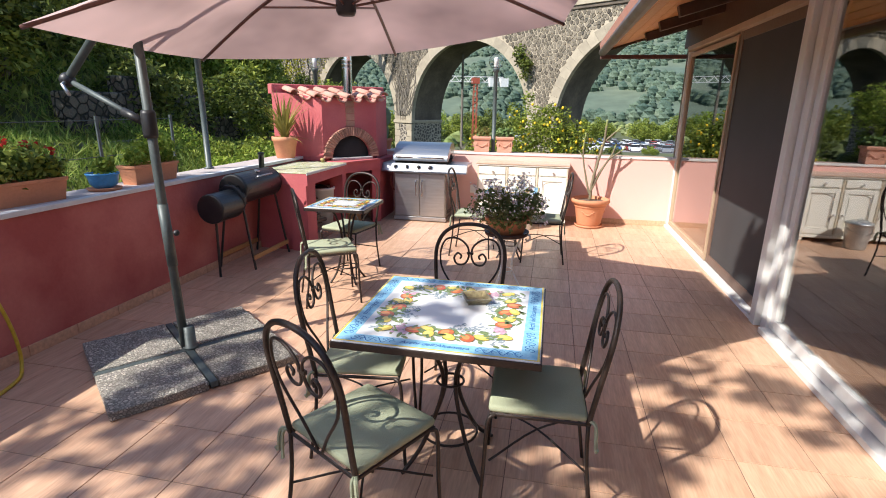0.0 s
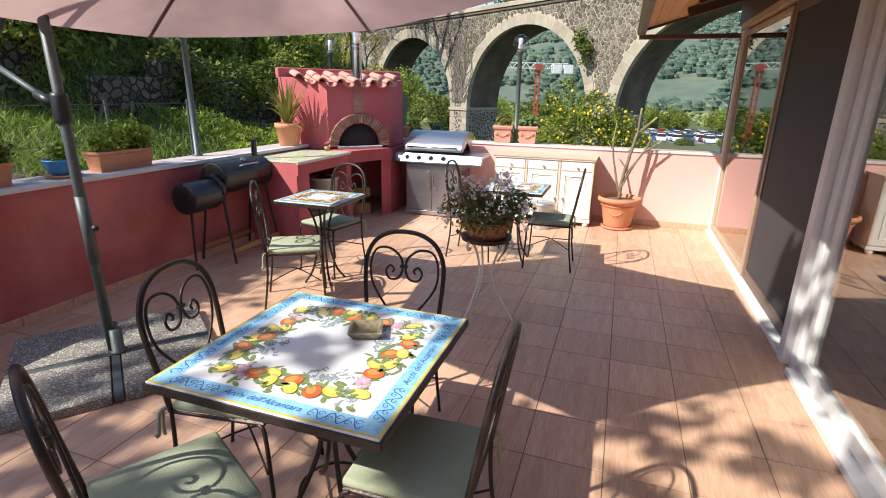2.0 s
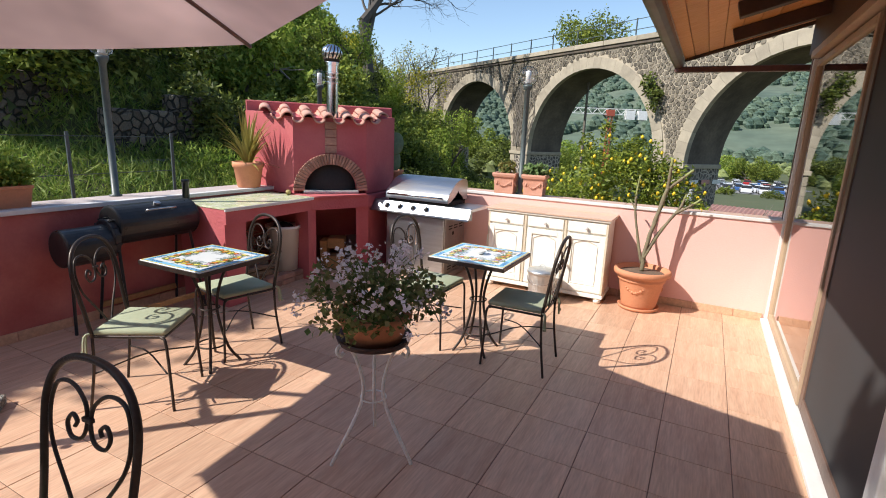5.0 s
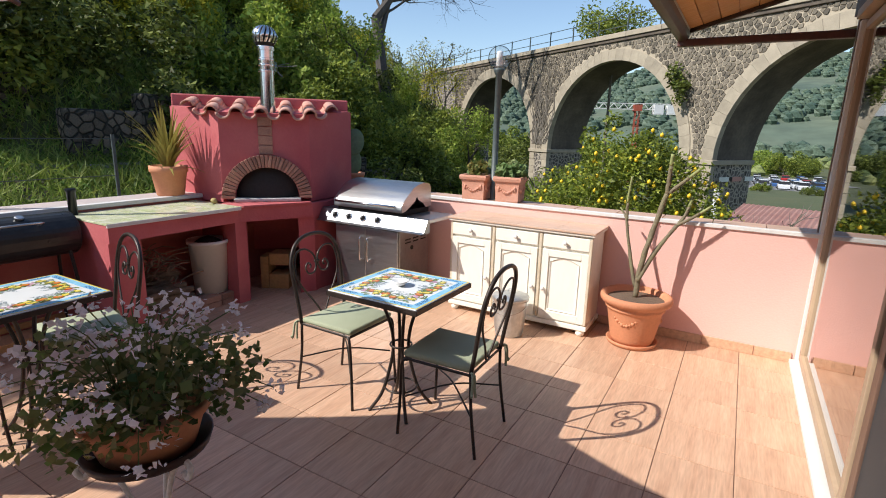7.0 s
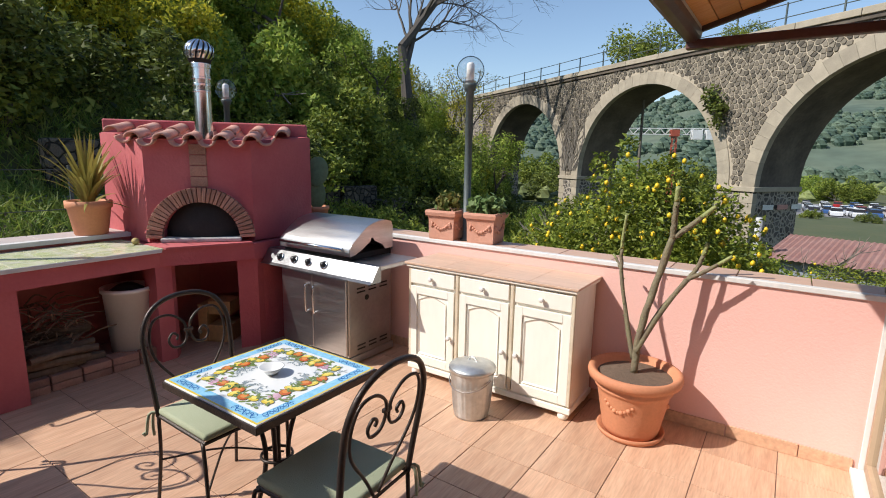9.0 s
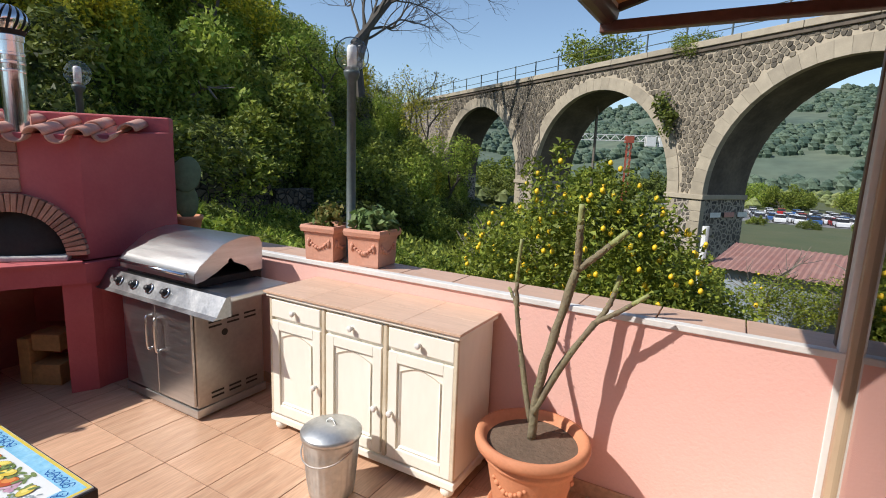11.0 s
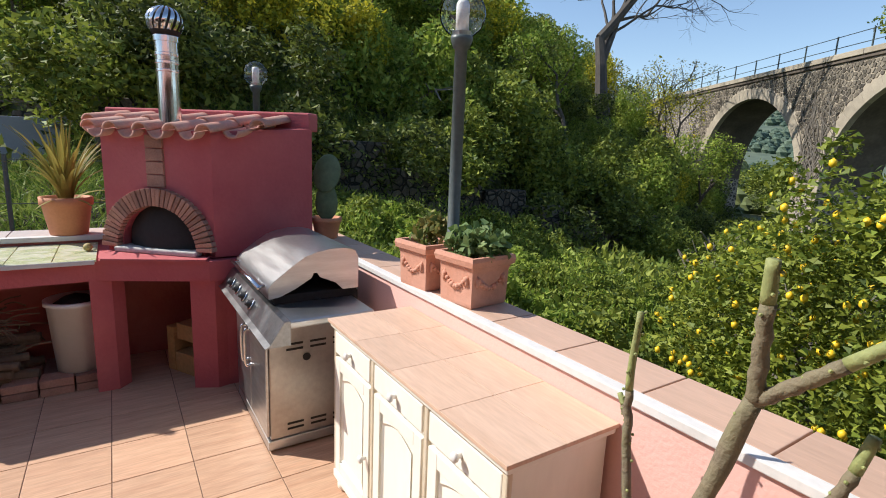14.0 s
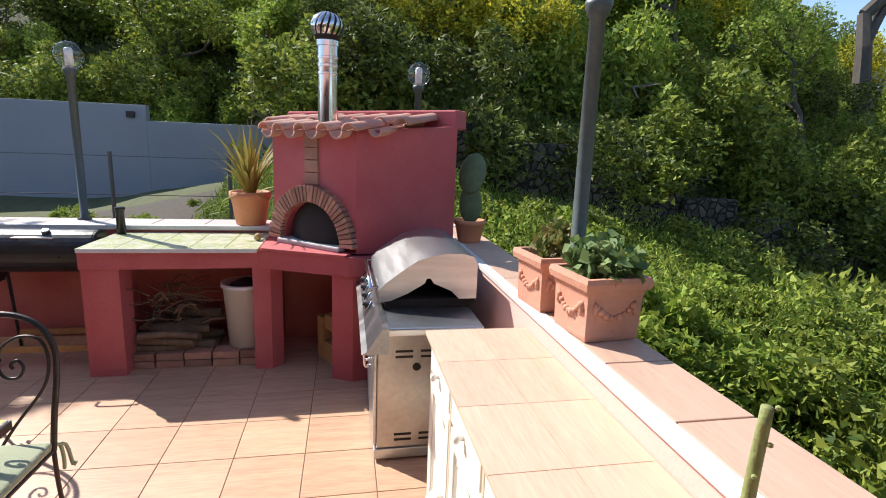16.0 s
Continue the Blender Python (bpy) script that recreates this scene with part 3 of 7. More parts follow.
def glazed_panel(name, y0, y1, z0, z1, frame_m, w, glass_x, label, door=True, depth=0.05):
    p = thing(name, label=label, category="glass door", kind="structure")
    for a, b in ((y0, y0 + w), (y1 - w, y1)):
        part("stile", box(B(), glass_x - depth / 2, glass_x + depth / 2, a, b, z0, z1, 0.004), frame_m, p)
    part("bottom_rail", box(B(), glass_x - depth / 2, glass_x + depth / 2, y0 + w, y1 - w, z0, z0 + w * 1.1, 0.004), frame_m, p)
    part("top_rail", box(B(), glass_x - depth / 2, glass_x + depth / 2, y0 + w, y1 - w, z1 - w, z1, 0.004), frame_m, p)
    pane = part("pane", box(B(), glass_x - 0.004, glass_x + 0.004, y0 + w - 0.01, y1 - w + 0.01, z0 + w, z1 - w + 0.01), M_glass, p)
    pane.visible_shadow = False
    return p


glazed_panel("window_1", 5.80, 7.64, 0.04, 2.34, M_beigealu, 0.05, XR + 0.03, "fixed glass panel in a slim beige frame beside the parapet")
glazed_panel("door_1", 4.24, 5.78, 0.04, 2.36, M_brownalu, 0.085, XR + 0.04, "brown framed sliding glass door with a black handle")
glazed_panel("door_2", 1.9, 3.98, 0.05, 2.40, M_alu, 0.075, XR + 0.02, "white aluminium framed sliding glass door")
glazed_panel("door_3", -0.3, 1.88, 0.05, 2.40, M_alu, 0.075, XR + 0.02, "white aluminium framed sliding glass door")
glazed_panel("door_4", -3.1, -0.32, 0.05, 2.40, M_alu, 0.075, XR + 0.02, "white aluminium framed sliding glass door")
scr = part("insect_screen", box(B(), XR + 0.024, XR + 0.03, 4.32, 5.70, 0.12, 2.28), M_screen, bpy.data.objects["door_1"], "grey insect screen")
trim = thing("trim", label="white aluminium posts and sill track of the glass front", category="door frame", kind="structure")
part("post", box(B(), XR - 0.06, XR + 0.1, 4.12, 4.22, 0, 2.42, 0.006), M_alu, trim)
part("post", box(B(), XR - 0.02, XR + 0.1, 4.0, 4.10, 0, 2.42, 0.006), M_alu, trim)
part("post", box(B(), XR - 0.015, XR + 0.1, 7.655, 7.72, 0, 2.36, 0.004), M_alu, trim)
part("sill_track", box(B(), XR - 0.05, XR + 0.1, 4.225, 7.65, 0.0, 0.03, 0.004), M_alu, trim)
part("sill_track", box(B(), XR - 0.07, XR + 0.1, YB, 4.0, 0.0, 0.04, 0.004), M_alu, trim)
part("head_rail", box(B(), XR - 0.045, XR + 0.1, 4.225, 7.65, 2.36, 2.418, 0.004), M_beigealu, trim)
part("corner_post", box(B(), XR - 0.02, XR + 0.03, 7.722, 7.77, TOP, 2.42, 0.004), M_brownalu, trim)
door_handle = part("door_handle", box(B(), XR - 0.03, XR + 0.012, 4.27, 4.30, 1.18, 1.36, 0.006), M_blackplastic, bpy.data.objects["door_1"], "black pull handle")

# roof overhang: pine soffit, dark rafters, gutter
EX, EZ, HZ, EY = 0.63, 2.37, 2.74, 7.98
roof = thing("roof_overhang", label="sloping eave with varnished pine boards and dark rafters", category="roof", kind="structure")
slope = math.atan2(HZ - EZ, XR + 0.2 - EX)


def eave_m(x, y, up=0.0):
    return Matrix.Translation((x, y, EZ + (x - EX) * math.tan(slope) + up)) @ Matrix.Rotation(-slope, 4, "Y")


n_board = 12
run = (XR + 0.35 - EX) / math.cos(slope)
for i in range(n_board):
    w = run / n_board
    part("soffit_board", box(B(), i * w + 0.002, (i + 1) * w - 0.002, 0, EY - YB, 0.0, 0.02, 0.003, eave_m(EX, YB, 0.05)), M_soffit, roof)
for y in (7.2, 6.3, 5.4, 4.5, 3.6, 2.7, 1.8, 0.9, 0.0):
    part("rafter", box(B(), 0.42, run, -0.045, 0.045, -0.10, 0.0, 0.006, eave_m(EX, y, 0.048)), M_rafter, roof)
part("roof_deck", box(B(), -0.05, run + 4.5, 0, EY - YB, 0.022, 0.10, 0, eave_m(EX, YB, 0.05)), M_roof, roof)
part("gutter", tube(B(), [(EX - 0.02, YB, EZ + 0.02), (EX - 0.02, EY, EZ + 0.02)], 0.055, 10), M_gutter, roof, "brown round gutter", True)
part("fascia", box(B(), EX + 0.0, EX + 0.03, YB, EY, EZ + 0.0, EZ + 0.13, 0.003), M_alu, roof)
part("tie_bar", box(B(), EX - 0.05, XR + 0.03, EY - 0.03, EY + 0.03, EZ - 0.07, EZ - 0.015, 0.006), M_gutter, roof)
part("barge_board", box(B(), 0, run, -0.02, 0.015, -0.02, 0.13, 0.004, eave_m(EX, EY, 0.04)), M_rafter, roof)

# ---- corner oven ----
PL, PB, PC, PR = (-3.66, 6.36), (-2.96, 6.36), (-2.43, 6.95), (-2.50, 7.63)
oven = thing("wood_fired_oven", label="crimson plastered corner oven with clay tile roof and steel flue", category="oven")


def arch_cut_front(a, b, z0, z1, cx, sill, r, depth):
    """A wall panel from a to b with an arched opening through it."""
    ax, bx = Vector((*a, 0)), Vector((*b, 0))
    u = (bx - ax).normalized()
    n = Vector((-u.y, u.x, 0))
    width = (bx - ax).length
    c = width * cx
    bm = B()
    ring = [(c + r * math.cos(t), sill + r * 1.0 * math.sin(t)) for t in [math.pi * k / 14 for k in range(15)]]
    def P(s, z, d):
        return bm.verts.new(ax + u * s + Vector((0, 0, z)) + n * d)
    for d in (0, depth):
        lo = [P(s, z, d) for s, z in ring]
        hi = [P(width * (1 - k / 14), z1, d) for k in range(15)]
        for k in range(14):
            bm.faces.new((lo[k], lo[k + 1], hi[k + 1], hi[k]))
        bl, br = P(width, z0, d), P(0, z0, d)
        b1, b2 = P(c + r, z0, d), P(c - r, z0, d)
        bm.faces.new((b1, lo[0], hi[0], bl))
        bm.faces.new((br, hi[-1], lo[-1], b2))
    for k in range(14):
        s0, s1 = ring[k], ring[k + 1]
        bm.faces.new((P(*s0, 0), P(*s1, 0), P(*s1, depth), P(*s0, depth)))
    return bm, ax, u, n, width, c


bm, ax, u, nrm, width, cc = arch_cut_front(PB, PC, 0.90, 1.695, 0.5, 0.94, 0.285, 0.12)
part("front_face", bm, M_red, oven)
for a, b, z0, za, zb in ((PL, PB, 0.90, 1.765, 1.695), (PC, PR, 0.90, 1.695, 1.765), (PR, PL, 0.6, 1.765, 1.765)):
    bm = B()
    bm.faces.new([bm.verts.new((*p, z)) for p, z in ((a, z0), (b, z0), (b, zb), (a, za))])
    part("side_wall", bm, M_red, oven)
part("firing_chamber", lathe(B(), [(0.5, 0.93), (0.5, 1.05), (0.42, 1.3), (0.2, 1.45), (0.02, 1.48)], 20, (-3.02, 6.98, 0), False), M_sootshade, oven, "sooty dark inside", True)
part("chamber_floor", prism(B(), [PB, PC, (-2.5, 7.5), (-3.5, 6.5)], 0.905, 0.935), M_sootshade, oven)
# sill and arch of bricks
sill_bm = box(B(), cc - 0.30, cc + 0.30, -0.07, 0.1, 0.905, 0.94, 0.01)
face_m = Matrix(((u.x, nrm.x, 0, ax.x), (u.y, nrm.y, 0, ax.y), (0, 0, 1, 0), (0, 0, 0, 1)))
bmesh.ops.transform(sill_bm, matrix=face_m, verts=sill_bm.verts)
part("stone_sill", sill_bm, mat("pale_sill_stone", (0.55, 0.53, 0.5), rough=0.7), oven, "pale stone sill")
ring_bm = B()
nb = 33
tube(ring_bm, [(cc + 0.345 * math.cos(t), 0.028, 0.935 + 0.345 * math.sin(t)) for t in [math.pi * k / 30 for k in range(31)]], 0.052, 6)
bmesh.ops.transform(ring_bm, matrix=face_m, verts=ring_bm.verts)
part("arch_mortar", ring_bm, M_mortar, oven)
brick_me = None
for i in range(nb):
    t = math.pi * (i + 0.5) / nb
    if brick_me is None:
        bb = box(B(), 0.288, 0.405, -0.05, 0.06, -0.0135, 0.0135, 0.004)
        for v in bb.verts:
            v.co.z *= 0.86 + 0.3 * (v.co.x - 0.288) / 0.12
        ob = part("brick", bb, M_brick, oven)
        brick_me = ob.data
    else:
        ob = new("brick", brick_me)
        ob.parent = oven
    ob.matrix_basis = face_m @ Matrix.Translation((cc, random.uniform(-0.004, 0.004), 0.935)) @ Matrix.Rotation(-t, 4, "Y")
for k, (bx0, bz) in enumerate([(0, 1.345), (0.0, 1.43), (0.0, 1.515), (0, 1.60)]):
    bb = box(B(), cc - 0.062, cc + 0.062, -0.018, 0.05, bz, bz + 0.08, 0.004)
    bmesh.ops.transform(bb, matrix=face_m, verts=bb.verts)
    part("chimney_brick", bb, M_brick, oven)
# small black door leaf and a lever in the opening
bb = box(B(), cc - 0.25, cc + 0.25, 0.16, 0.175, 0.945, 1.16, 0.004)
bmesh.ops.transform(bb, matrix=face_m, verts=bb.verts)
part("oven_door", bb, M_black, oven, "black iron oven door set back in the arch")
for s in (-0.2, 0.18):
    bb = box(B(), cc + s, cc + s + 0.02, 0.05, 0.08, 0.95, 1.03, 0.004)
    bmesh.ops.transform(bb, matrix=face_m @ pose(0, 0, 0, 0, 0, 0), verts=bb.verts)
    part("door_handle", bb, M_steel, oven, "steel door handle")
# coping band and roof tiles
RL, RR = Vector((-3.70, 6.41, 0)), Vector((-2.555, 7.645, 0))
cu = (RR - RL).normalized()
cn = Vector((cu.y, -cu.x, 0))
L = (RR - RL).length
cop_m = Matrix(((cu.x, cn.x, 0, RL.x), (cu.y, cn.y, 0, RL.y), (0, 0, 1, 0), (0, 0, 0, 1)))
part("coping_band", box(B(), 0.0, L, -0.12, 0.03, 1.755, 1.885, 0.012, cop_m), M_red, oven, "crimson coping band")
DX, DY = (PL[0] + PB[0] + PC[0] + PR[0]) / 4, (PL[1] + PB[1] + PC[1] + PR[1]) / 4
deck = prism(B(), [(DX + (q[0] - DX) * 0.985, DY + (q[1] - DY) * 0.985) for q in (PL, PB, PC, PR)], 0, 0.02)
for v in deck.verts:
    v.co.z += 1.757 - 0.11 * max(0.0, (v.co - RL).dot(cn))
part("roof_deck", deck, M_red, oven)
polyline = [Vector((*PL, 0)), Vector((*PB, 0)), Vector((*PC, 0)), Vector((*PR, 0))]


def eave_depth(s):
    """How far the roof runs out from the coping at s along it."""
    best = 0.0
    p = RL + cu * s
    for a, b in zip(polyline, polyline[1:]):
        d = b - a
        den = cn.x * d.y - cn.y * d.x
        if abs(den) < 1e-6:
            continue
        k = ((a.x - p.x) * d.y - (a.y - p.y) * d.x) / den
        q = ((a.x - p.x) * cn.y - (a.y - p.y) * cn.x) / den
        if -0.02 <= q <= 1.02:
            best = max(best, k)
    return best


def half_tile(length, r0, r1, up, thick=0.016, n=8):
    """A curved clay tile, lying along +y, tapering from r0 to r1."""
    bm = B()
    rows = []
    for y, r in ((0, r0), (length, r1)):
        out = [bm.verts.new((r * math.cos(math.pi * k / n), y, (r if up else -r) * math.sin(math.pi * k / n) * 0.85)) for k in range(n + 1)]
        inn = [bm.verts.new(((r - thick) * math.cos(math.pi * k / n), y, (r - thick if up else -(r - thick)) * math.sin(math.pi * k / n) * 0.85)) for k in range(n + 1)]
        rows.append((out, inn))
    (o0, i0), (o1, i1) = rows
    for k in range(n):
        bm.faces.new((o0[k], o0[k + 1], o1[k + 1], o1[k]))
        bm.faces.new((i0[k + 1], i0[k], i1[k], i1[k + 1]))
        bm.faces.new((o0[k + 1], o0[k], i0[k], i0[k + 1]))
        bm.faces.new((o1[k], o1[k + 1], i1[k + 1], i1[k]))
    for k in (0, n):
        bm.faces.new((o0[k], o1[k], i1[k], i0[k]))
    return bm


cols = 7
step = (L - 0.18) / cols
for i in range(cols):
    s = 0.09 + (i + 0.5) * step
    for up in (True, False):
        s2 = s if up else s + step / 2
        if not up and i == cols - 1:
            continue
        dep = max(eave_depth(min(max(s2, 0.05), L - 0.05)) + 0.045, 0.12)
        drop = 0.155 * dep
        nrow = 2 if dep > 0.42 else 1
        for k in range(nrow):
            ln = dep / nrow + 0.05
            zz = 1.818 - drop * k / nrow + (0.004 if up else 0.0) - k * 0.012
            tilt = math.atan2(drop, dep)
            ob = part("roof_tile", half_tile(ln, step * 0.265, step * 0.285, up), M_roof, oven, smooth=True)
            ob.matrix_basis = cop_m @ Matrix.Translation((s2, dep * k / nrow, zz - (0 if k else 0.0))) @ Matrix.Rotation(-tilt, 4, "X") @ Matrix.Rotation(random.uniform(-0.02, 0.02), 4, "Z")
# flue
FX, FY = -2.76, 6.76
part("flue_pipe", lathe(B(), [(0.068, 1.60), (0.068, 2.085), (0.0715, 2.088), (0.0715, 2.10), (0.068, 2.103), (0.069, 2.135), (0.073, 2.138), (0.073, 2.152), (0.069, 2.155), (0.070, 2.185), (0.074, 2.188), (0.074, 2.202), (0.070, 2.205), (0.070, 2.27), (0.078, 2.272), (0.078, 2.305), (0.07, 2.32)], 44, (FX, FY, 0)), M_chrome, oven, "polished steel flue pipe")
for k in range(16):
    cowl = B()
    a0 = 2 * math.pi * k / 16
    rows_ = []
    for j in range(8):
        ph = -0.62 + (math.pi / 2 + 0.55) * j / 7
        rr = 0.113 * math.cos(ph)
        ring_ = []
        for w, out in ((0.0, 1.0), (0.13, 1.015), (0.25, 0.97)):
            aa = a0 + 0.55 * j / 7 + w
            ring_.append(cowl.verts.new((FX + rr * out * math.cos(aa), FY + rr * out * math.sin(aa), 2.395 + 0.098 * math.sin(ph))))
        rows_.append(ring_)
    for p, q in zip(rows_, rows_[1:]):
        for j in range(2):
            cowl.faces.new((p[j], p[j + 1], q[j + 1], q[j]))
    part("cowl_vane", cowl, M_chrome, oven, "", True)
# A solid black core gives the shade seen between the vanes.
part("cowl_core", lathe(B(), [(0.078, 2.31), (0.098, 2.37), (0.088, 2.42), (0.05, 2.465), (0.01, 2.48)], 20, (FX, FY, 0)), M_sootshade, oven, "black core standing in for shade between the vanes", True)
part("lamp_mount_wall", prism(B(), [(-3.6, 6.6), (-2.6, 7.66), (-3.6, 7.66)], 0.3, 0.96), M_red, oven)

# base of the oven and side counter
counter = thing("oven_counter", label="crimson plastered masonry counter with tiled top and open log bays", category="counter")
CT = 0.90
top_poly = [(XL + 0.003, 5.17), (-2.62, 5.17), (-2.66, 6.28), (-2.37, 6.90), (-2.40, YF - 0.003), (XL + 0.003, YF - 0.003)]
part("counter_slab", prism(B(), top_poly, 0.755, CT - 0.012), M_red, counter)
for pts in ([(-2.84, 5.17), (-2.64, 5.17), (-2.64, 5.40), (-2.84, 5.40)], [(-2.84, 6.24), (-2.66, 6.24), (-2.66, 6.36), (-2.74, 6.43), (-2.84, 6.38)],
            [(-2.45, 6.79), (-2.38, 6.93), (-2.40, 7.0), (-2.55, 6.98)], [(-2.5, 7.0), (-2.40, 7.0), (-2.41, YF - 0.01), (-2.5, YF - 0.01)], [(XL + 0.01, 5.20), (-2.84, 5.20), (-2.84, 5.28), (XL + 0.01, 5.28)]):
    part("pillar", prism(B(), pts, 0.0, 0.756), M_red, counter)
part("bay_divider", prism(B(), [(-3.27, 6.33), (-2.85, 6.33), (-2.85, 6.38), (-3.27, 6.38)], 0, 0.756), M_red, counter)
M_maj = mat("painted_majolica_tile", (0.70, 0.68, 0.54), (0.46, 0.50, 0.25), rough=0.25, big=9, fine=25, bump=0.05, amount=0.9, rand=0.05, grain=0.25)
for i in range(4):
    for j in range(5):
        x0, y0 = XL + 0.005 + i * 0.166, 5.165 + j * 0.226
        part("top_tile", box(B(), x0, x0 + 0.162, y0, y0 + 0.221, CT - 0.014, CT, 0.002), M_maj, counter)
wedge = prism(B(), [(-2.66, 6.30), (-2.62, 6.31), (-2.36, 6.88), (-2.48, 6.93), (-2.9, 6.36), (-2.9, 6.30)], CT - 0.012, CT + 0.004)
part("ledge", wedge, M_red, counter)
part("counter_edge", box(B(), -2.63, -2.612, 5.165, 6.28, CT - 0.03, CT - 0.001, 0.004), M_marble, counter)


# ---- furniture ----
def mirror(pts):
    return [(-x, y, z) for x, y, z in pts]


def spiral(c, r0, r1, a0, a1, n=14):
    return [(c[0] + (r0 + (r1 - r0) * i / n) * math.cos(radians(a0 + (a1 - a0) * i / n)), 0, c[1] + (r0 + (r1 - r0) * i / n) * math.sin(radians(a0 + (a1 - a0) * i / n))) for i in range(n + 1)]


def lean(pts, k=0.16, y0=-0.19, z0=0.44):
    """Tips a flat back rearwards about the seat's rear edge."""
    return [(x, y0 + y - (z - z0) * k, z) for x, y, z in pts]


def iron_chair():
    c = thing("iron_chair", label="dark wrought-iron cafe chair with scroll back and sage green cushion", category="chair", group="iron cafe chairs")
    w, d, h = 0.19, 0.19, 0.44
    part("seat_frame", tube(B(), [(-w, -d, h), (w, -d, h), (w, d, h), (-w, d, h)], 0.009, 6, True), M_iron, c)
    for s in (-1, 1):
        part("front_leg", tube(B(), smooth_path([(s * w, d - 0.02, h), (s * (w + 0.012), d + 0.01, h - 0.03), (s * (w + 0.012), d + 0.02, 0.2), (s * (w + 0.02), d + 0.03, 0.0)], 4), 0.0085, 7), M_iron, c, smooth=True)
        part("rear_leg", tube(B(), smooth_path([(s * w, -d, h), (s * w, -d - 0.01, 0.25), (s * (w + 0.01), -d - 0.045, 0.0)], 4), 0.0085, 7), M_iron, c, smooth=True)
    part("stretcher", tube(B(), smooth_path([(-w, d, 0.22), (0, 0, 0.26), (w, -d - 0.01, 0.22)], 4), 0.005, 6), M_iron, c, smooth=True)
    part("stretcher", tube(B(), smooth_path([(w, d, 0.22), (0, 0, 0.268), (-w, -d - 0.01, 0.22)], 4), 0.005, 6), M_iron, c, smooth=True)
    out = [(-0.19, 0, 0.44), (-0.195, 0, 0.58), (-0.205, 0, 0.72), (-0.20, 0, 0.82), (-0.16, 0, 0.90), (-0.09, 0, 0.945), (0, 0, 0.958)]
    full = out + [(-x, y, z) for x, y, z in out[-2::-1]]
    part("back_frame", tube(B(), smooth_path(lean(full), 5), 0.0115, 8), M_iron, c, smooth=True)
    inner = [(-0.012, 0, 0.455), (-0.07, 0, 0.55), (-0.16, 0, 0.68), (-0.178, 0, 0.78), (-0.15, 0, 0.86), (-0.08, 0, 0.872), (-0.02, 0, 0.83), (-0.008, 0, 0.77), (-0.03, 0, 0.725), (-0.075, 0, 0.72), (-0.095, 0, 0.755), (-0.075, 0, 0.785), (-0.052, 0, 0.77), (-0.06, 0, 0.752)]
    part("back_scroll", tube(B(), smooth_path(lean(inner), 5), 0.0062, 6), M_iron, c, smooth=True)
    part("back_scroll", tube(B(), smooth_path(lean(mirror(inner)), 5), 0.0062, 6), M_iron, c, smooth=True)
    part("scroll_clasp", box(B(), -0.02, 0.02, -0.25, -0.235, 0.78, 0.795, 0.003), M_iron, c)
    cu2 = box(B(), -0.195, 0.195, -0.185, 0.2, h + 0.008, h + 0.042, 0.014)
    cush = part("cushion", cu2, M_cushion, c, "sage green tie-on seat cushion", True)
    for s in (-1, 1):
        for k in range(2):
            part("tie", tube(B(), smooth_path([(s * 0.19, -0.19, h + 0.02), (s * (0.20 + 0.02 * k), -0.215, h + 0.01), (s * (0.205 + 0.03 * k), -0.22, h - 0.05 - 0.03 * k), (s * (0.2 + 0.045 * k), -0.225, h - 0.1 + 0.03 * k)], 3), 0.007, 5), M_cushion, cush)
    return c


chairs = [(-0.63, 1.58, -29), (-0.82, 2.13, -82), (0.015, 1.99, 92), (-0.42, 2.63, 183),
          (-1.80, 3.89, -58), (-1.93, 4.66, 168), (-0.04, 5.56, 92), (-0.82, 5.60, -91)]
first = iron_chair()
first.matrix_basis = pose(chairs[0][0], chairs[0][1], 0, 0, 0, chairs[0][2])
for x, y, rz in chairs[1:]:
    copy_thing(first, pose(x, y, 0, 0, 0, rz))


def ellipse(bm, cx, cy, rx, ry, a, z, n=14):
    ca, sa = math.cos(a), math.sin(a)
    bm.faces.new([bm.verts.new((cx + rx * math.cos(t) * ca - ry * math.sin(t) * sa, cy + rx * math.cos(t) * sa + ry * math.sin(t) * ca, z)) for t in [2 * math.pi * k / n for k in range(n)]])


def ribbon(bm, pts, w, z):
    """A painted stroke along points in plan."""
    pts = [Vector((p[0], p[1], 0)) for p in pts]
    va = []
    for i, p in enumerate(pts):
        t = (pts[min(i + 1, len(pts) - 1)] - pts[max(i - 1, 0)]).normalized()
        s = Vector((-t.y, t.x, 0)) * w * (0.5 if 0 < i < len(pts) - 1 else 0.2)
        va.append((bm.verts.new((p.x + s.x, p.y + s.y, z)), bm.verts.new((p.x - s.x, p.y - s.y, z))))
    for a, b in zip(va, va[1:]):
        bm.faces.new((a[0], a[1], b[1], b[0]))


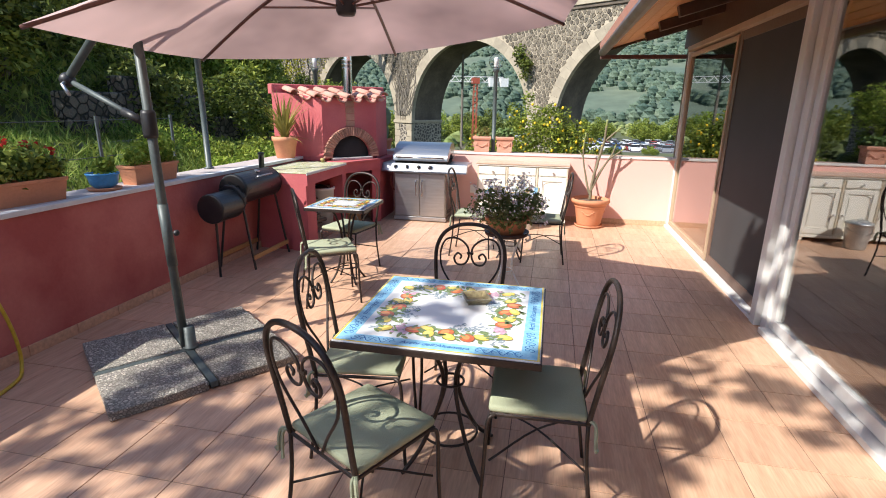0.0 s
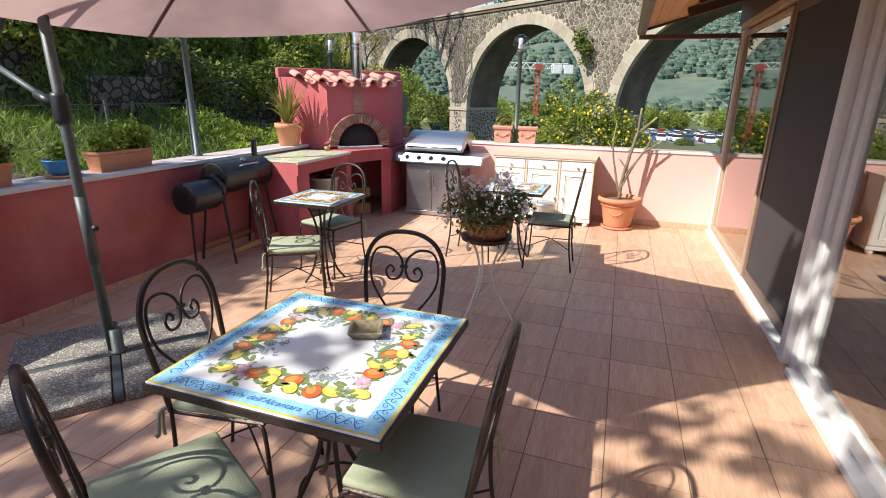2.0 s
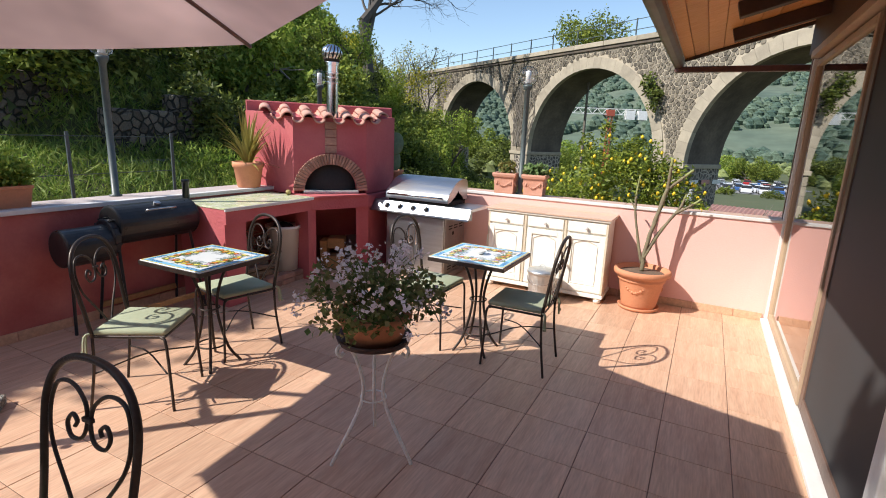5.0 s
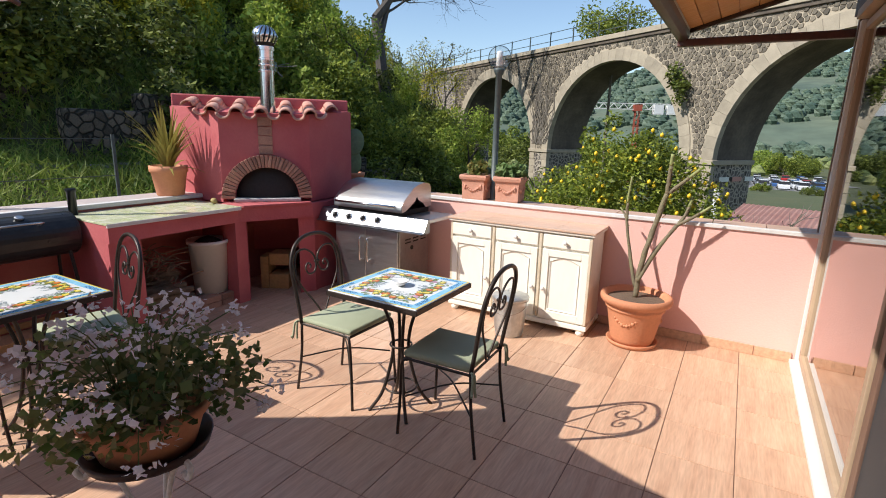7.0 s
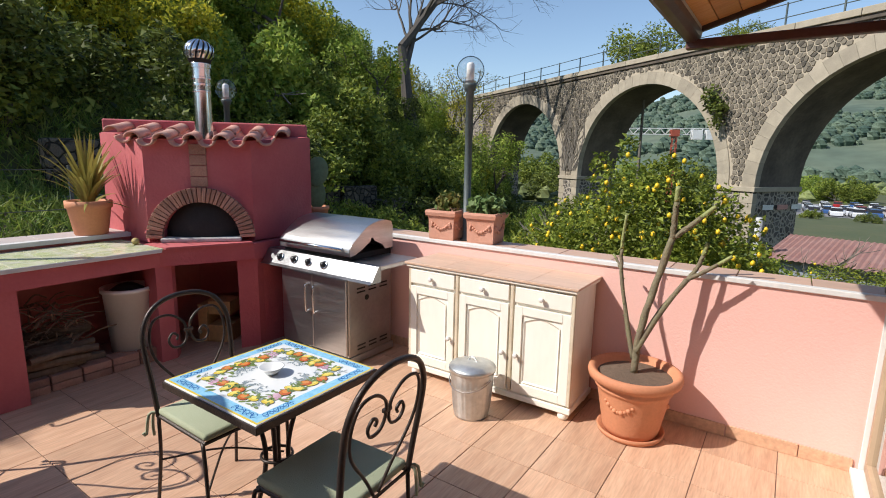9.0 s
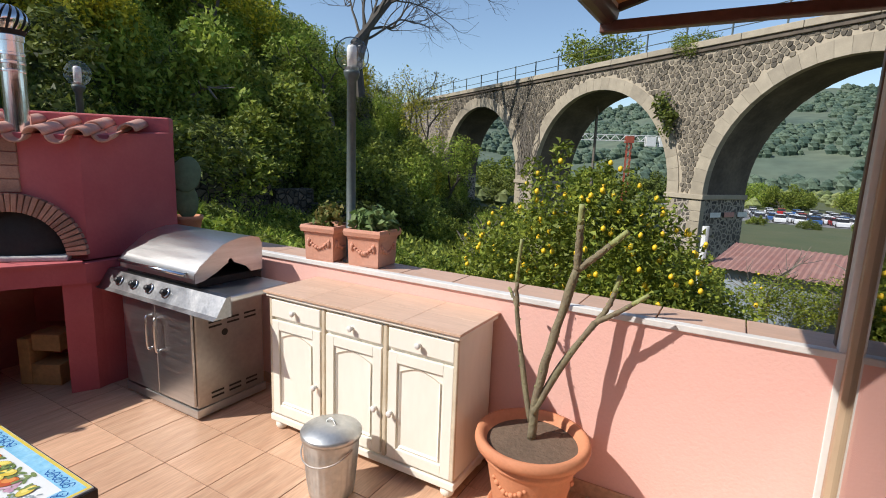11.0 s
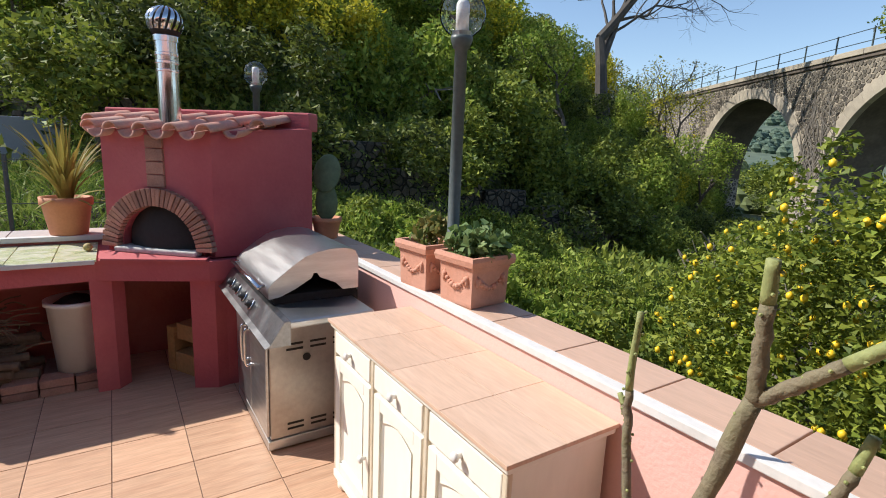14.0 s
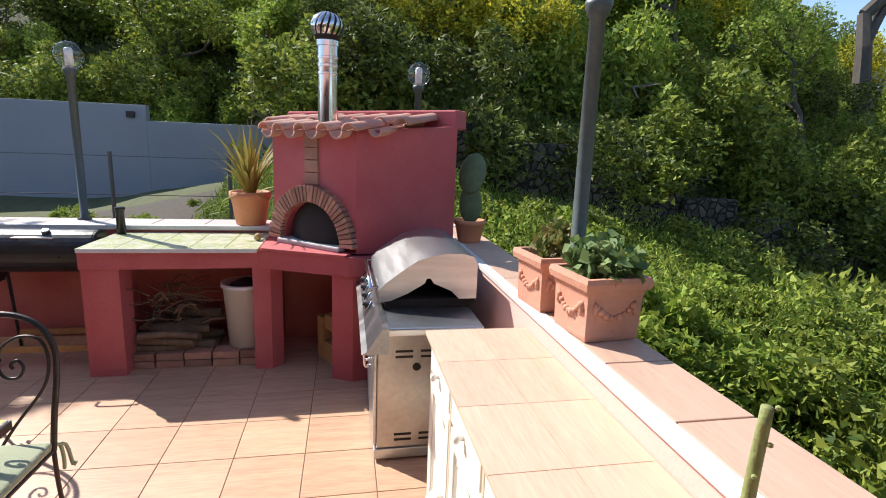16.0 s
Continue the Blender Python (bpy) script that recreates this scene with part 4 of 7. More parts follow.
def lemon_table(size, seed, label, lettering=False):
    """A square glazed table top with a blue border and painted fruit, on a forged iron foot."""
    t = thing("ceramic_table", label=label, category="table", group="ceramic topped tables")
    h = size / 2
    Z = 0.75
    top = part("tabletop", box(B(), -h, h, -h, h, Z - 0.022, Z, 0.003), M_ceramic, t, "glazed ceramic top painted with lemons and oranges")
    part("edge_band", box(B(), -h - 0.006, h + 0.006, -h - 0.006, h + 0.006, Z - 0.034, Z - 0.006, 0.002), M_iron, t, "dark metal edge band")
    rng = random.Random(seed)
    b0, b1 = h - 0.012, h - 0.068 * size / 0.8 - 0.004
    ym, bl, db, yl, og, gr, sp, gp, dk, hl, hr = (B() for _ in range(11))
    for k in range(4):
        m = Matrix.Rotation(k * math.pi / 2, 4, "Z")

        def T(x, y):
            v = m @ Vector((x, y, 0))
            return v.x, v.y
        q = [(-h + 0.003, -h + 0.003), (h - 0.003, -h + 0.003), (b0, -b0), (-b0, -b0)]
        ym.faces.new([ym.verts.new((*T(*p), Z + 0.0005)) for p in q])
        q = [(-b0, -b0), (b0, -b0), (b1, -b1), (-b1, -b1)]
        bl.faces.new([bl.verts.new((*T(*p), Z + 0.0005)) for p in q])
        mid = -(b0 + b1) / 2
        amp = (b0 - b1) * 0.32
        span = 2 * b1
        for sgn in (-1, 1):
            wave = [T(sgn * (span * 0.24 + span * 0.27 * i / 40), mid + amp * math.sin(i * 0.47)) for i in range(41)]
            ribbon(db, wave, 0.0036, Z + 0.001)
            for i in range(0, 6):
                cx, cyy = sgn * (span * 0.255 + span * 0.27 * i / 6), mid + amp * (0.35 if i % 2 else -0.35)
                ribbon(db, [T(cx + (0.013 - 0.0011 * j) * math.cos(0.7 * j), cyy + (0.012 - 0.001 * j) * math.sin(0.7 * j)) for j in range(10)], 0.0028, Z + 0.0011)
        # fruit swag in the middle of each side
        sc = size / 0.8
        base = -b1 + 0.085 * sc
        row = [(-0.205, -0.012, 0), (-0.10, 0.002, 1), (-0.055, 0.022, 0), (-0.04, -0.022, 0), (0.02, 0.004, 1), (0.035, -0.032, 0), (0.15, -0.008, 0), (0.10, -0.026, 1)]
        for fx, fy, kind in row:
            px, py = T(fx * sc * 1.12, base + fy * sc)
            a = rng.uniform(0, 3.14)
            tgt = og if kind else yl
            rx, ry, zf = (0.035 if kind else 0.034) * sc, (0.029 if kind else 0.022) * sc, Z + 0.0024 + 0.0004 * rng.random()
            ellipse(dk, px, py, rx * 1.06, ry * 1.07, a, zf - 0.0001, 18)
            ellipse(tgt, px, py, rx, ry, a, zf, 18)
            ellipse(hr if kind else hl, px - 0.006 * sc, py + 0.006 * sc, rx * 0.62, ry * 0.55, a, zf + 0.0001, 14)
            for q in range(2):
                b_ = rng.uniform(0, 6.3)
                ellipse(gr, px + rx * math.cos(b_), py + ry * math.sin(b_), 0.02 * sc, 0.008 * sc, b_ + rng.uniform(-1, 1), zf + 0.0002, 8)
        for _ in range(78):
            fx, fy = max(-0.27, min(0.24, rng.gauss(-0.01, 0.12))), rng.gauss(0.002, 0.032)
            px, py = T(fx * sc * 1.1, base + fy * sc)
            ellipse(gr, px, py, rng.uniform(0.014, 0.027) * sc, rng.uniform(0.006, 0.010) * sc, rng.uniform(0, 6.3), Z + 0.0010 + 0.0003 * rng.random(), 8)
        for _ in range(22):
            fx, fy = -0.155 + rng.gauss(0, 0.02), 0.006 + rng.gauss(0, 0.02)
            px, py = T(fx * sc, base + fy * sc)
            ellipse(gp, px, py, 0.010 * sc, 0.010 * sc, 0, Z + 0.0012 + 0.0003 * rng.random(), 8)
        for g in range(12):
            x0, y0 = (rng.uniform(-0.04, 0.12), 0.035) if g < 7 else (0.17, -0.005) if g < 10 else (-0.25, 0.0)
            dx, dy = (rng.uniform(-0.02, 0.12), rng.uniform(0.03, 0.085)) if g < 7 else (rng.uniform(0.05, 0.10), rng.uniform(-0.02, 0.05)) if g < 10 else (rng.uniform(-0.05, -0.02), rng.uniform(-0.02, 0.04))
            pts = [T((x0 + dx * i / 6 + 0.012 * math.sin(i)) * sc, base + (y0 + dy * i / 6) * sc) for i in range(7)]
            ribbon(sp, pts, 0.0028, Z + 0.0011)
            for p in pts[1:]:
                ellipse(sp, p[0] + rng.uniform(-0.012, 0.012), p[1] + rng.uniform(-0.012, 0.012), 0.011 * sc, 0.004 * sc, rng.uniform(0, 6), Z + 0.0011 + 0.0002 * rng.random(), 6)
    for nm, bm_, mm in (("yellow_rim", ym, M_yellowglaze), ("blue_border", bl, M_bluepaint), ("border_scroll", db, M_darkblue), ("lemon_painting", yl, M_yellowglaze), ("orange_painting", og, M_orangeglaze), ("leaf_painting", gr, M_greenglaze), ("sprig_painting", sp, M_sprigglaze), ("grape_painting", gp, M_grapeglaze), ("fruit_outline", dk, M_outlineglaze), ("lemon_highlight", hl, M_paleglaze), ("orange_highlight", hr, M_peachglaze)):
        part(nm, bm_, mm, top)["kind"] = "stuff"
    if lettering:
        for k in range(4):
            cv = bpy.data.curves.new("lettering", "FONT")
            cv.body, cv.size, cv.align_x, cv.align_y, cv.shear = "Archi dell'Alcantara", 0.034, "CENTER", "CENTER", 0.3
            tmp = new("lettering", cv)
            bpy.context.view_layer.update()
            me = bpy.data.meshes.new_from_object(tmp.evaluated_get(bpy.context.evaluated_depsgraph_get()))
            bpy.data.objects.remove(tmp)
            me.materials.clear()
            me.materials.append(M_darkblue)
            lt = new("lettering", me)
            lt.parent = top
            lt.matrix_basis = Matrix.Rotation(k * math.pi / 2, 4, "Z") @ Matrix.Translation((0, -(b0 + b1) / 2, Z + 0.0018))
    r = size * 0.33
    for k in range(4):
        a = math.pi / 4 + k * math.pi / 2
        ca, sa = math.cos(a), math.sin(a)
        prof = [(r, 0.0), (r * 0.93, 0.012), (r * 0.55, 0.12), (0.05, 0.33), (0.05, 0.47), (r * 0.5, 0.62), (r * 0.8, 0.715)]
        part("leg", tube(B(), smooth_path([(q[0] * ca, q[0] * sa, q[1]) for q in prof], 5), 0.010, 7), M_iron, t, smooth=True)
    part("foot_ring", tube(B(), [(0.062 * math.cos(2 * math.pi * i / 20), 0.062 * math.sin(2 * math.pi * i / 20), 0.40) for i in range(20)], 0.006, 6, True), M_iron, t, smooth=True)
    part("foot_ring", tube(B(), [(r * 0.5 * math.cos(2 * math.pi * i / 24), r * 0.5 * math.sin(2 * math.pi * i / 24), 0.14) for i in range(24)], 0.006, 6, True), M_iron, t, smooth=True)
    for k in range(2):
        part("top_bar", box(B(), -r * 1.15, r * 1.15, -0.012, 0.012, 0.712, 0.7155, 0, Matrix.Rotation(math.pi / 4 + k * math.pi / 2, 4, "Z") @ Matrix.Translation((0, 0, 0.0005 * k))), M_iron, t)
    return t


lemon_table(0.80, 3, "large square ceramic-topped table painted with lemons, on iron legs", True).matrix_basis = pose(-0.388, 2.08, 0)
lemon_table(0.55, 5, "small square ceramic-topped table painted with lemons, beside the smoker").matrix_basis = pose(-1.84, 4.36, 0, 0, 0, 1)
lemon_table(0.57, 8, "small square ceramic-topped table painted with lemons, before the cupboard").matrix_basis = pose(-0.395, 5.575, 0)

# ashtrays
ash = thing("ashtray", (-0.30, 2.21, 0.7525), 22, "square patterned ceramic ashtray lying on the large table", "ashtray")
bm = B()
for (w0, z0), (w1, z1) in (((0.045, 0), (0.062, 0.028)), ((0.062, 0.028), (0.052, 0.028)), ((0.052, 0.028), (0.036, 0.006))):
    for k in range(4):
        c = [(-1, -1), (1, -1), (1, 1), (-1, 1)]
        a, b = c[k], c[(k + 1) % 4]
        bm.faces.new([bm.verts.new(p) for p in ((a[0] * w0, a[1] * w0, z0), (b[0] * w0, b[1] * w0, z0), (b[0] * w1, b[1] * w1, z1), (a[0] * w1, a[1] * w1, z1))])
bm.faces.new([bm.verts.new((x * 0.036, y * 0.036, 0.006)) for x, y in ((-1, -1), (1, -1), (1, 1), (-1, 1))])
bm.faces.new([bm.verts.new((x * 0.045, y * 0.045, 0.0)) for x, y in ((-1, -1), (1, -1), (1, 1), (-1, 1))])
bmesh.ops.remove_doubles(bm, verts=bm.verts, dist=0.0005)
part("dish", bm, mat("patterned_ochre_ceramic", (0.42, 0.36, 0.2), (0.14, 0.1, 0.05), rough=0.3, big=60, bump=0.05), ash)
bowl = thing("small_bowl", (-0.40, 5.57, 0.7525), 0, "small white ceramic bowl on the table", "bowl")
part("dish", lathe(B(), [(0.022, 0), (0.05, 0.03), (0.046, 0.03), (0.02, 0.006)], 24), M_ceramic, bowl, smooth=True)

# ---- cantilever umbrella ----
umb = thing("cantilever_umbrella", (0, 0, 0), 0, "open dusty pink cantilever umbrella on a grey steel pole", "umbrella")
UC, UR, NS = Vector((-1.16, 2.87, 0)), 1.47, 6
A0 = math.atan2(3.45 - UC.y, -2.5 - UC.x)


def umb_z(x, y):
    return 2.06 + 0.095 * (x - UC.x)


corners = [UC + Vector((UR * math.cos(A0 - k * 2 * math.pi / NS), UR * math.sin(A0 - k * 2 * math.pi / NS), 0)) for k in range(NS)]
apex = Vector((UC.x, UC.y, umb_z(UC.x, UC.y) + 0.36))
bm = B()
rings = []
for j in range(9):
    f = j / 8
    ring = []
    for k in range(NS):
        a, b = corners[k], corners[(k + 1) % NS]
        for i in range(6):
            q = a.lerp(b, i / 6)
            edge = Vector((q.x, q.y, umb_z(q.x, q.y)))
            sag = 0.035 * math.sin(math.pi * i / 6) * f
            p = apex.lerp(edge, f) + Vector((0, 0, 0.10 * math.sin(math.pi * f) * 0.6 - sag * 0.6))
            inw = (apex - edge).normalized() * sag * (1 if f > 0.9 else 0)
            ring.append(bm.verts.new(p + Vector((inw.x, inw.y, 0))) if j else None)
    rings.append(ring)
tip = bm.verts.new(apex)
n8 = 6 * NS
for i in range(n8):
    bm.faces.new((tip, rings[1][i], rings[1][(i + 1) % n8]))
for j in range(1, 8):
    for i in range(n8):
        bm.faces.new((rings[j][i], rings[j + 1][i], rings[j + 1][(i + 1) % n8], rings[j][(i + 1) % n8]))
canopy = part("canopy", bm, M_canvas, umb, "dusty pink canvas canopy", True)
for k in range(NS):
    a = corners[k]
    e = Vector((a.x, a.y, umb_z(a.x, a.y)))
    mid = apex.lerp(e, 0.5) + Vector((0, 0, 0.06 - 0.02))
    rib = part("rib", tube(B(), smooth_path([apex - Vector((0, 0, 0.03)), apex.lerp(e, 0.25) + Vector((0, 0, 0.02)), mid, apex.lerp(e, 0.75) + Vector((0, 0, 0.02)), e - Vector((0, 0, 0.012))], 3), 0.011, 6), M_gutter, umb, smooth=True)
    part("strut", tube(B(), [(apex.x, apex.y, apex.z - 0.28), apex.lerp(e, 0.5) + Vector((0, 0, 0.03))], 0.007, 5), M_gutter, rib)
part("hub", lathe(B(), [(0.045, -0.32), (0.055, -0.3), (0.055, -0.24), (0.02, -0.22), (0.02, 0.0), (0.03, 0.06)], 16, apex), M_blackplastic, umb, smooth=True)
PX, PY = -2.31, 2.68
part("pole", tube(B(), [(PX, PY, 0.05), (PX - 0.03, PY, 1.2), (PX - 0.05, PY, 2.27)], 0.027, 12), M_umbpole, umb, smooth=True)
part("pole_sleeve", tube(B(), [(PX - 0.012, PY, 0.62), (PX - 0.028, PY, 1.02)], 0.031, 12), M_umbpole, umb, smooth=True)
part("pole_knob", ball(B(), (PX + 0.045, PY, 0.84), 0.02, 2), M_blackplastic, umb, smooth=True)
part("slide_collar", lathe(B(), [(0.038, 1.42), (0.042, 1.44), (0.042, 1.56), (0.036, 1.58)], 14, (PX - 0.04, PY, 0)), M_blackplastic, umb, smooth=True)
HG = (-2.90, PY + 0.02, 1.75)
part("boom", tube(B(), [HG, (PX - 0.05, PY, 2.27), (apex.x, apex.y, apex.z + 0.12)], 0.024, 10), M_umbpole, umb, smooth=True)
part("boom_hanger", tube(B(), [(apex.x, apex.y, apex.z), (apex.x, apex.y, apex.z + 0.13)], 0.02, 8), M_umbpole, umb)
part("strut_arm", tube(B(), [(PX - 0.05, PY, 1.5), HG], 0.017, 8), M_umbpole, umb, smooth=True)
part("strut_sleeve", tube(B(), [(PX - 0.09, PY, 1.518), (PX - 0.21, PY + 0.003, 1.57)], 0.026, 8), M_blackplastic, umb, smooth=True)
part("hinge", ball(B(), HG, 0.045, 2), M_blackplastic, umb, smooth=True)
part("crank", tube(B(), [HG, (HG[0] + 0.02, HG[1] - 0.06, HG[2] - 0.03), (HG[0] + 0.07, HG[1] - 0.07, HG[2] - 0.09)], 0.011, 7), M_steel, umb, smooth=True)
base = thing("umbrella_base", (-2.27, 2.66, 0), -37.5, "cross-shaped steel umbrella foot weighted with four pebble-dash slabs", "umbrella base")
for k in range(2):
    part("cross_bar", box(B(), -0.53, 0.53, -0.022, 0.022, 0.012 + 0.001 * k, 0.05 + 0.001 * k, 0.003, Matrix.Rotation(k * math.pi / 2, 4, "Z")), M_umbpole, base)
for sx in (-1, 1):
    for sy in (-1, 1):
        part("slab", box(B(), min(sx * 0.03, sx * 0.53), max(sx * 0.03, sx * 0.53), min(sy * 0.03, sy * 0.53), max(sy * 0.03, sy * 0.53), 0.002, 0.055, 0.006), M_slab, base, "pebble-dash concrete slab")
part("socket", lathe(B(), [(0.05, 0.05), (0.05, 0.062), (0.036, 0.065), (0.034, 0.2)], 14, (-0.02, 0.02, 0)), M_umbpole, base, smooth=True)

# ---- geranium on the wire stand ----
stand = thing("wire_plant_stand", (-0.32, 4.10, 0), 0, "curly white wire plant stand with three legs", "plant stand")
for k in range(3):
    a = radians(-90 + 120 * k - 28)
    prof = [(0.215, 0.0), (0.20, 0.03), (0.12, 0.16), (0.062, 0.28), (0.055, 0.38), (0.09, 0.50), (0.125, 0.56), (0.16, 0.585), (0.185, 0.56), (0.17, 0.53), (0.15, 0.545)]
    part("leg", tube(B(), smooth_path([(q[0] * math.cos(a), q[0] * math.sin(a), q[1]) for q in prof], 4), 0.0085, 6), M_whitewire, stand, smooth=True)
part("ring", tube(B(), [(0.06 * math.cos(2 * math.pi * i / 20), 0.06 * math.sin(2 * math.pi * i / 20), 0.29) for i in range(20)], 0.004, 6, True), M_whitewire, stand, smooth=True)
part("top_ring", tube(B(), [(0.125 * math.cos(2 * math.pi * i / 28), 0.125 * math.sin(2 * math.pi * i / 28), 0.565) for i in range(28)], 0.005, 6, True), M_whitewire, stand, smooth=True)
stand.scale = (1.05, 1.05, 1.07)
ger = thing("potted_geranium", (-0.32, 4.10, 0.61), 0, "trailing geranium with pale lilac flowers in a terracotta pot", "potted plant")
part("saucer", lathe(B(), [(0.15, 0.0), (0.175, 0.006), (0.185, 0.035), (0.178, 0.036), (0.16, 0.012)], 28), mat("dark_brown_saucer", (0.05, 0.02, 0.015), rough=0.5), ger, "dark brown saucer", True)
part("pot", lathe(B(), [(0.135, 0.012), (0.168, 0.12), (0.182, 0.125), (0.185, 0.155), (0.168, 0.155), (0.163, 0.13)], 28), M_terra, ger, smooth=True)
part("soil", lathe(B(), [(0.165, 0.125), (0.02, 0.135)], 20), M_soil, ger)
rng = np.random.default_rng(11)
lumps = [(0.0, 0, 0.24, 0.15)] + [(u * math.cos(a), u * math.sin(a), 0.15 + 0.16 * rng.random(), 0.06 + 0.06 * rng.random()) for a, u in zip(np.linspace(0, 6.28, 16)[:-1], 0.14 + 0.16 * rng.random(15))]
gl = new("leaves", leaves_mesh("leaves", crown_points(1650, lumps, 21, 0.15), 0.026, L_ger, 4, 1.1, 0.2))
gl.parent = ger
for i in range(62):
    a, u = rng.random() * 6.283, 0.10 + 0.29 * rng.random()
    z = 0.42 + 0.16 * rng.random() - u * 0.55 if rng.random() < 0.7 else 0.22 - 0.3 * u * rng.random()
    tip_p = (u * math.cos(a), u * math.sin(a), z)
    part("flower_stem", tube(B(), smooth_path([(0.06 * math.cos(a), 0.06 * math.sin(a), 0.16), (u * 0.6 * math.cos(a), u * 0.6 * math.sin(a), 0.24 + (z - 0.2) * 0.5), tip_p], 3), 0.002, 4), L_ger, ger)
    head = new("flower_head", leaves_mesh("flower_head", [np.array(tip_p) + rng.normal(size=3) * 0.017 for _ in range(12)], 0.019, L_petal, 6 + i, 1.0, 0.2))
    head.parent = ger


# ---- cupboard ----
cab = thing("cupboard", (-1.02, 7.235, 0), 0, "cream painted three-door wooden cupboard with tiled top", "cupboard")
W, D, H = 1.265, 0.405, 0.828
part("body", box(B(), 0.01, W - 0.01, 0.02, D, 0.075, H, 0.003), M_cream, cab)
part("plinth", box(B(), -0.005, W + 0.005, 0.0, D, 0.05, 0.09, 0.006), M_cream, cab)
for x in (0.05, W - 0.05):
    for y in (0.04, D - 0.05):
        part("foot", lathe(B(), [(0.026, 0.0), (0.036, 0.015), (0.036, 0.035), (0.028, 0.051)], 14, (x, y, 0)), M_cream, cab, smooth=True)
part("top_moulding", box(B(), -0.012, W + 0.012, -0.012, D + 0.012, H, H + 0.022, 0.006), M_cream, cab)
for i in range(4):
    for j in range(2):
        x0 = -0.02 + i * (W + 0.04) / 4
        y0 = -0.022 + j * 0.222
        part("top_tile", box(B(), x0, x0 + (W + 0.04) / 4 - 0.0015, y0, y0 + 0.2205, H + 0.0225, H + 0.036, 0.0012), M_cabtile, cab)
sec = W / 3


def knob(parent, x, z):
    part("knob", lathe(B(), [(0.008, 0.0), (0.008, 0.014), (0.016, 0.020), (0.017, 0.028), (0.009, 0.034)], 12), M_whitewire, parent, "pale turned knob", True).matrix_basis = Matrix.Translation((x, 0.0, z)) @ Matrix.Rotation(math.pi / 2, 4, "X")


def arched_frame(x0, x1, z0, z1, depth):
    """The raised border of a door round an arched panel."""
    bm = B()
    n = 10
    inner = [(x0, z0)] + [(x0 + (x1 - x0) * k / n, z1 - 0.045 + 0.035 * math.sin(math.pi * k / n)) for k in range(n + 1)] + [(x1, z0)]
    pts = [bm.verts.new((x, depth, z)) for x, z in inner]
    low = [bm.verts.new((x + (0.012 if x < (x0 + x1) / 2 else -0.012), depth + 0.010, z + (0.012 if z < z0 + 0.01 else -0.012))) for x, z in inner]
    for a in range(len(inner)):
        b = (a + 1) % len(inner)
        bm.faces.new((pts[a], pts[b], low[b], low[a]))
    bm.faces.new(low)
    return bm


for i in range(3):
    x0, x1 = i * sec + 0.022, (i + 1) * sec - 0.022
    dr = part("drawer", box(B(), x0, x1, 0.0, 0.021, 0.708, 0.812, 0.005), M_cream, cab)
    knob(dr, (x0 + x1) / 2, 0.76)
    dbm = B()
    box(dbm, x0, x0 + 0.055, 0.001, 0.021, 0.105, 0.688, 0.003)
    box(dbm, x1 - 0.055, x1, 0.001, 0.021, 0.105, 0.688, 0.003)
    box(dbm, x0 + 0.055, x1 - 0.055, 0.001, 0.021, 0.105, 0.165, 0.003)
    box(dbm, x0 + 0.055, x1 - 0.055, 0.001, 0.021, 0.632, 0.688, 0.003)
    door = part("cupboard_door", dbm, M_cream, cab)
    part("panel", arched_frame(x0 + 0.07, x1 - 0.07, 0.18, 0.637, 0.004), M_cream, door)
    part("panel_backing", box(B(), x0 + 0.05, x1 - 0.05, 0.012, 0.02, 0.16, 0.642), M_cream, door)
    knob(door, x1 - 0.028 if i < 2 else x0 + 0.028, 0.36)
for i in range(4):
    x = min(max(i * sec, 0.014), W - 0.014)
    part("corner_moulding", box(B(), x - 0.012, x + 0.012, 0.002, 0.022, 0.1, 0.818, 0.005), M_mould, cab, "tan worn moulding")

# ---- gas grill ----
gr = thing("gas_grill", (-2.20, 7.04, 0), 0, "stainless steel gas barbecue with closed lid and side shelf", "grill")
part("cabinet_body", box(B(), 0.0, 0.76, 0.0, 0.50, 0.07, 0.74, 0.006), M_steeldull, gr)
part("base_plinth", box(B(), -0.01, 0.77, -0.015, 0.51, 0.015, 0.07, 0.004), M_steel, gr)
for x in (0.06, 0.70):
    part("caster", tube(B(), [(x - 0.012, 0.06, 0.02), (x + 0.012, 0.06, 0.02)], 0.02, 10), M_blackplastic, gr)
for i in range(2):
    d = part("grill_door", box(B(), 0.012 + i * 0.37, 0.378 + i * 0.37, -0.018, -0.001, 0.085, 0.69, 0.005), M_steel, gr)
    hx = 0.335 if i == 0 else 0.425
    part("handle", tube(B(), smooth_path([(hx, -0.018, 0.60), (hx, -0.05, 0.60), (hx, -0.055, 0.50), (hx, -0.05, 0.39), (hx, -0.018, 0.39)], 4), 0.008, 8), M_chrome, d, "chrome bow handle", True)
# Thin black plates on the steel stand for the dark inside the openings.
for zz in (0.60, 0.57, 0.14, 0.11):
    for k in range(3):
        part("vent_slot", box(B(), 0.7595, 0.7625, 0.09 + k * 0.13, 0.18 + k * 0.13, zz, zz + 0.012), M_sootshade, gr)
part("side_hole", lathe(B(), [(0.022, 0), (0.022, 0.003)], 12), M_sootshade, gr).matrix_basis = Matrix.Translation((0.7605, 0.2, 0.52)) @ Matrix.Rotation(math.pi / 2, 4, "Y")
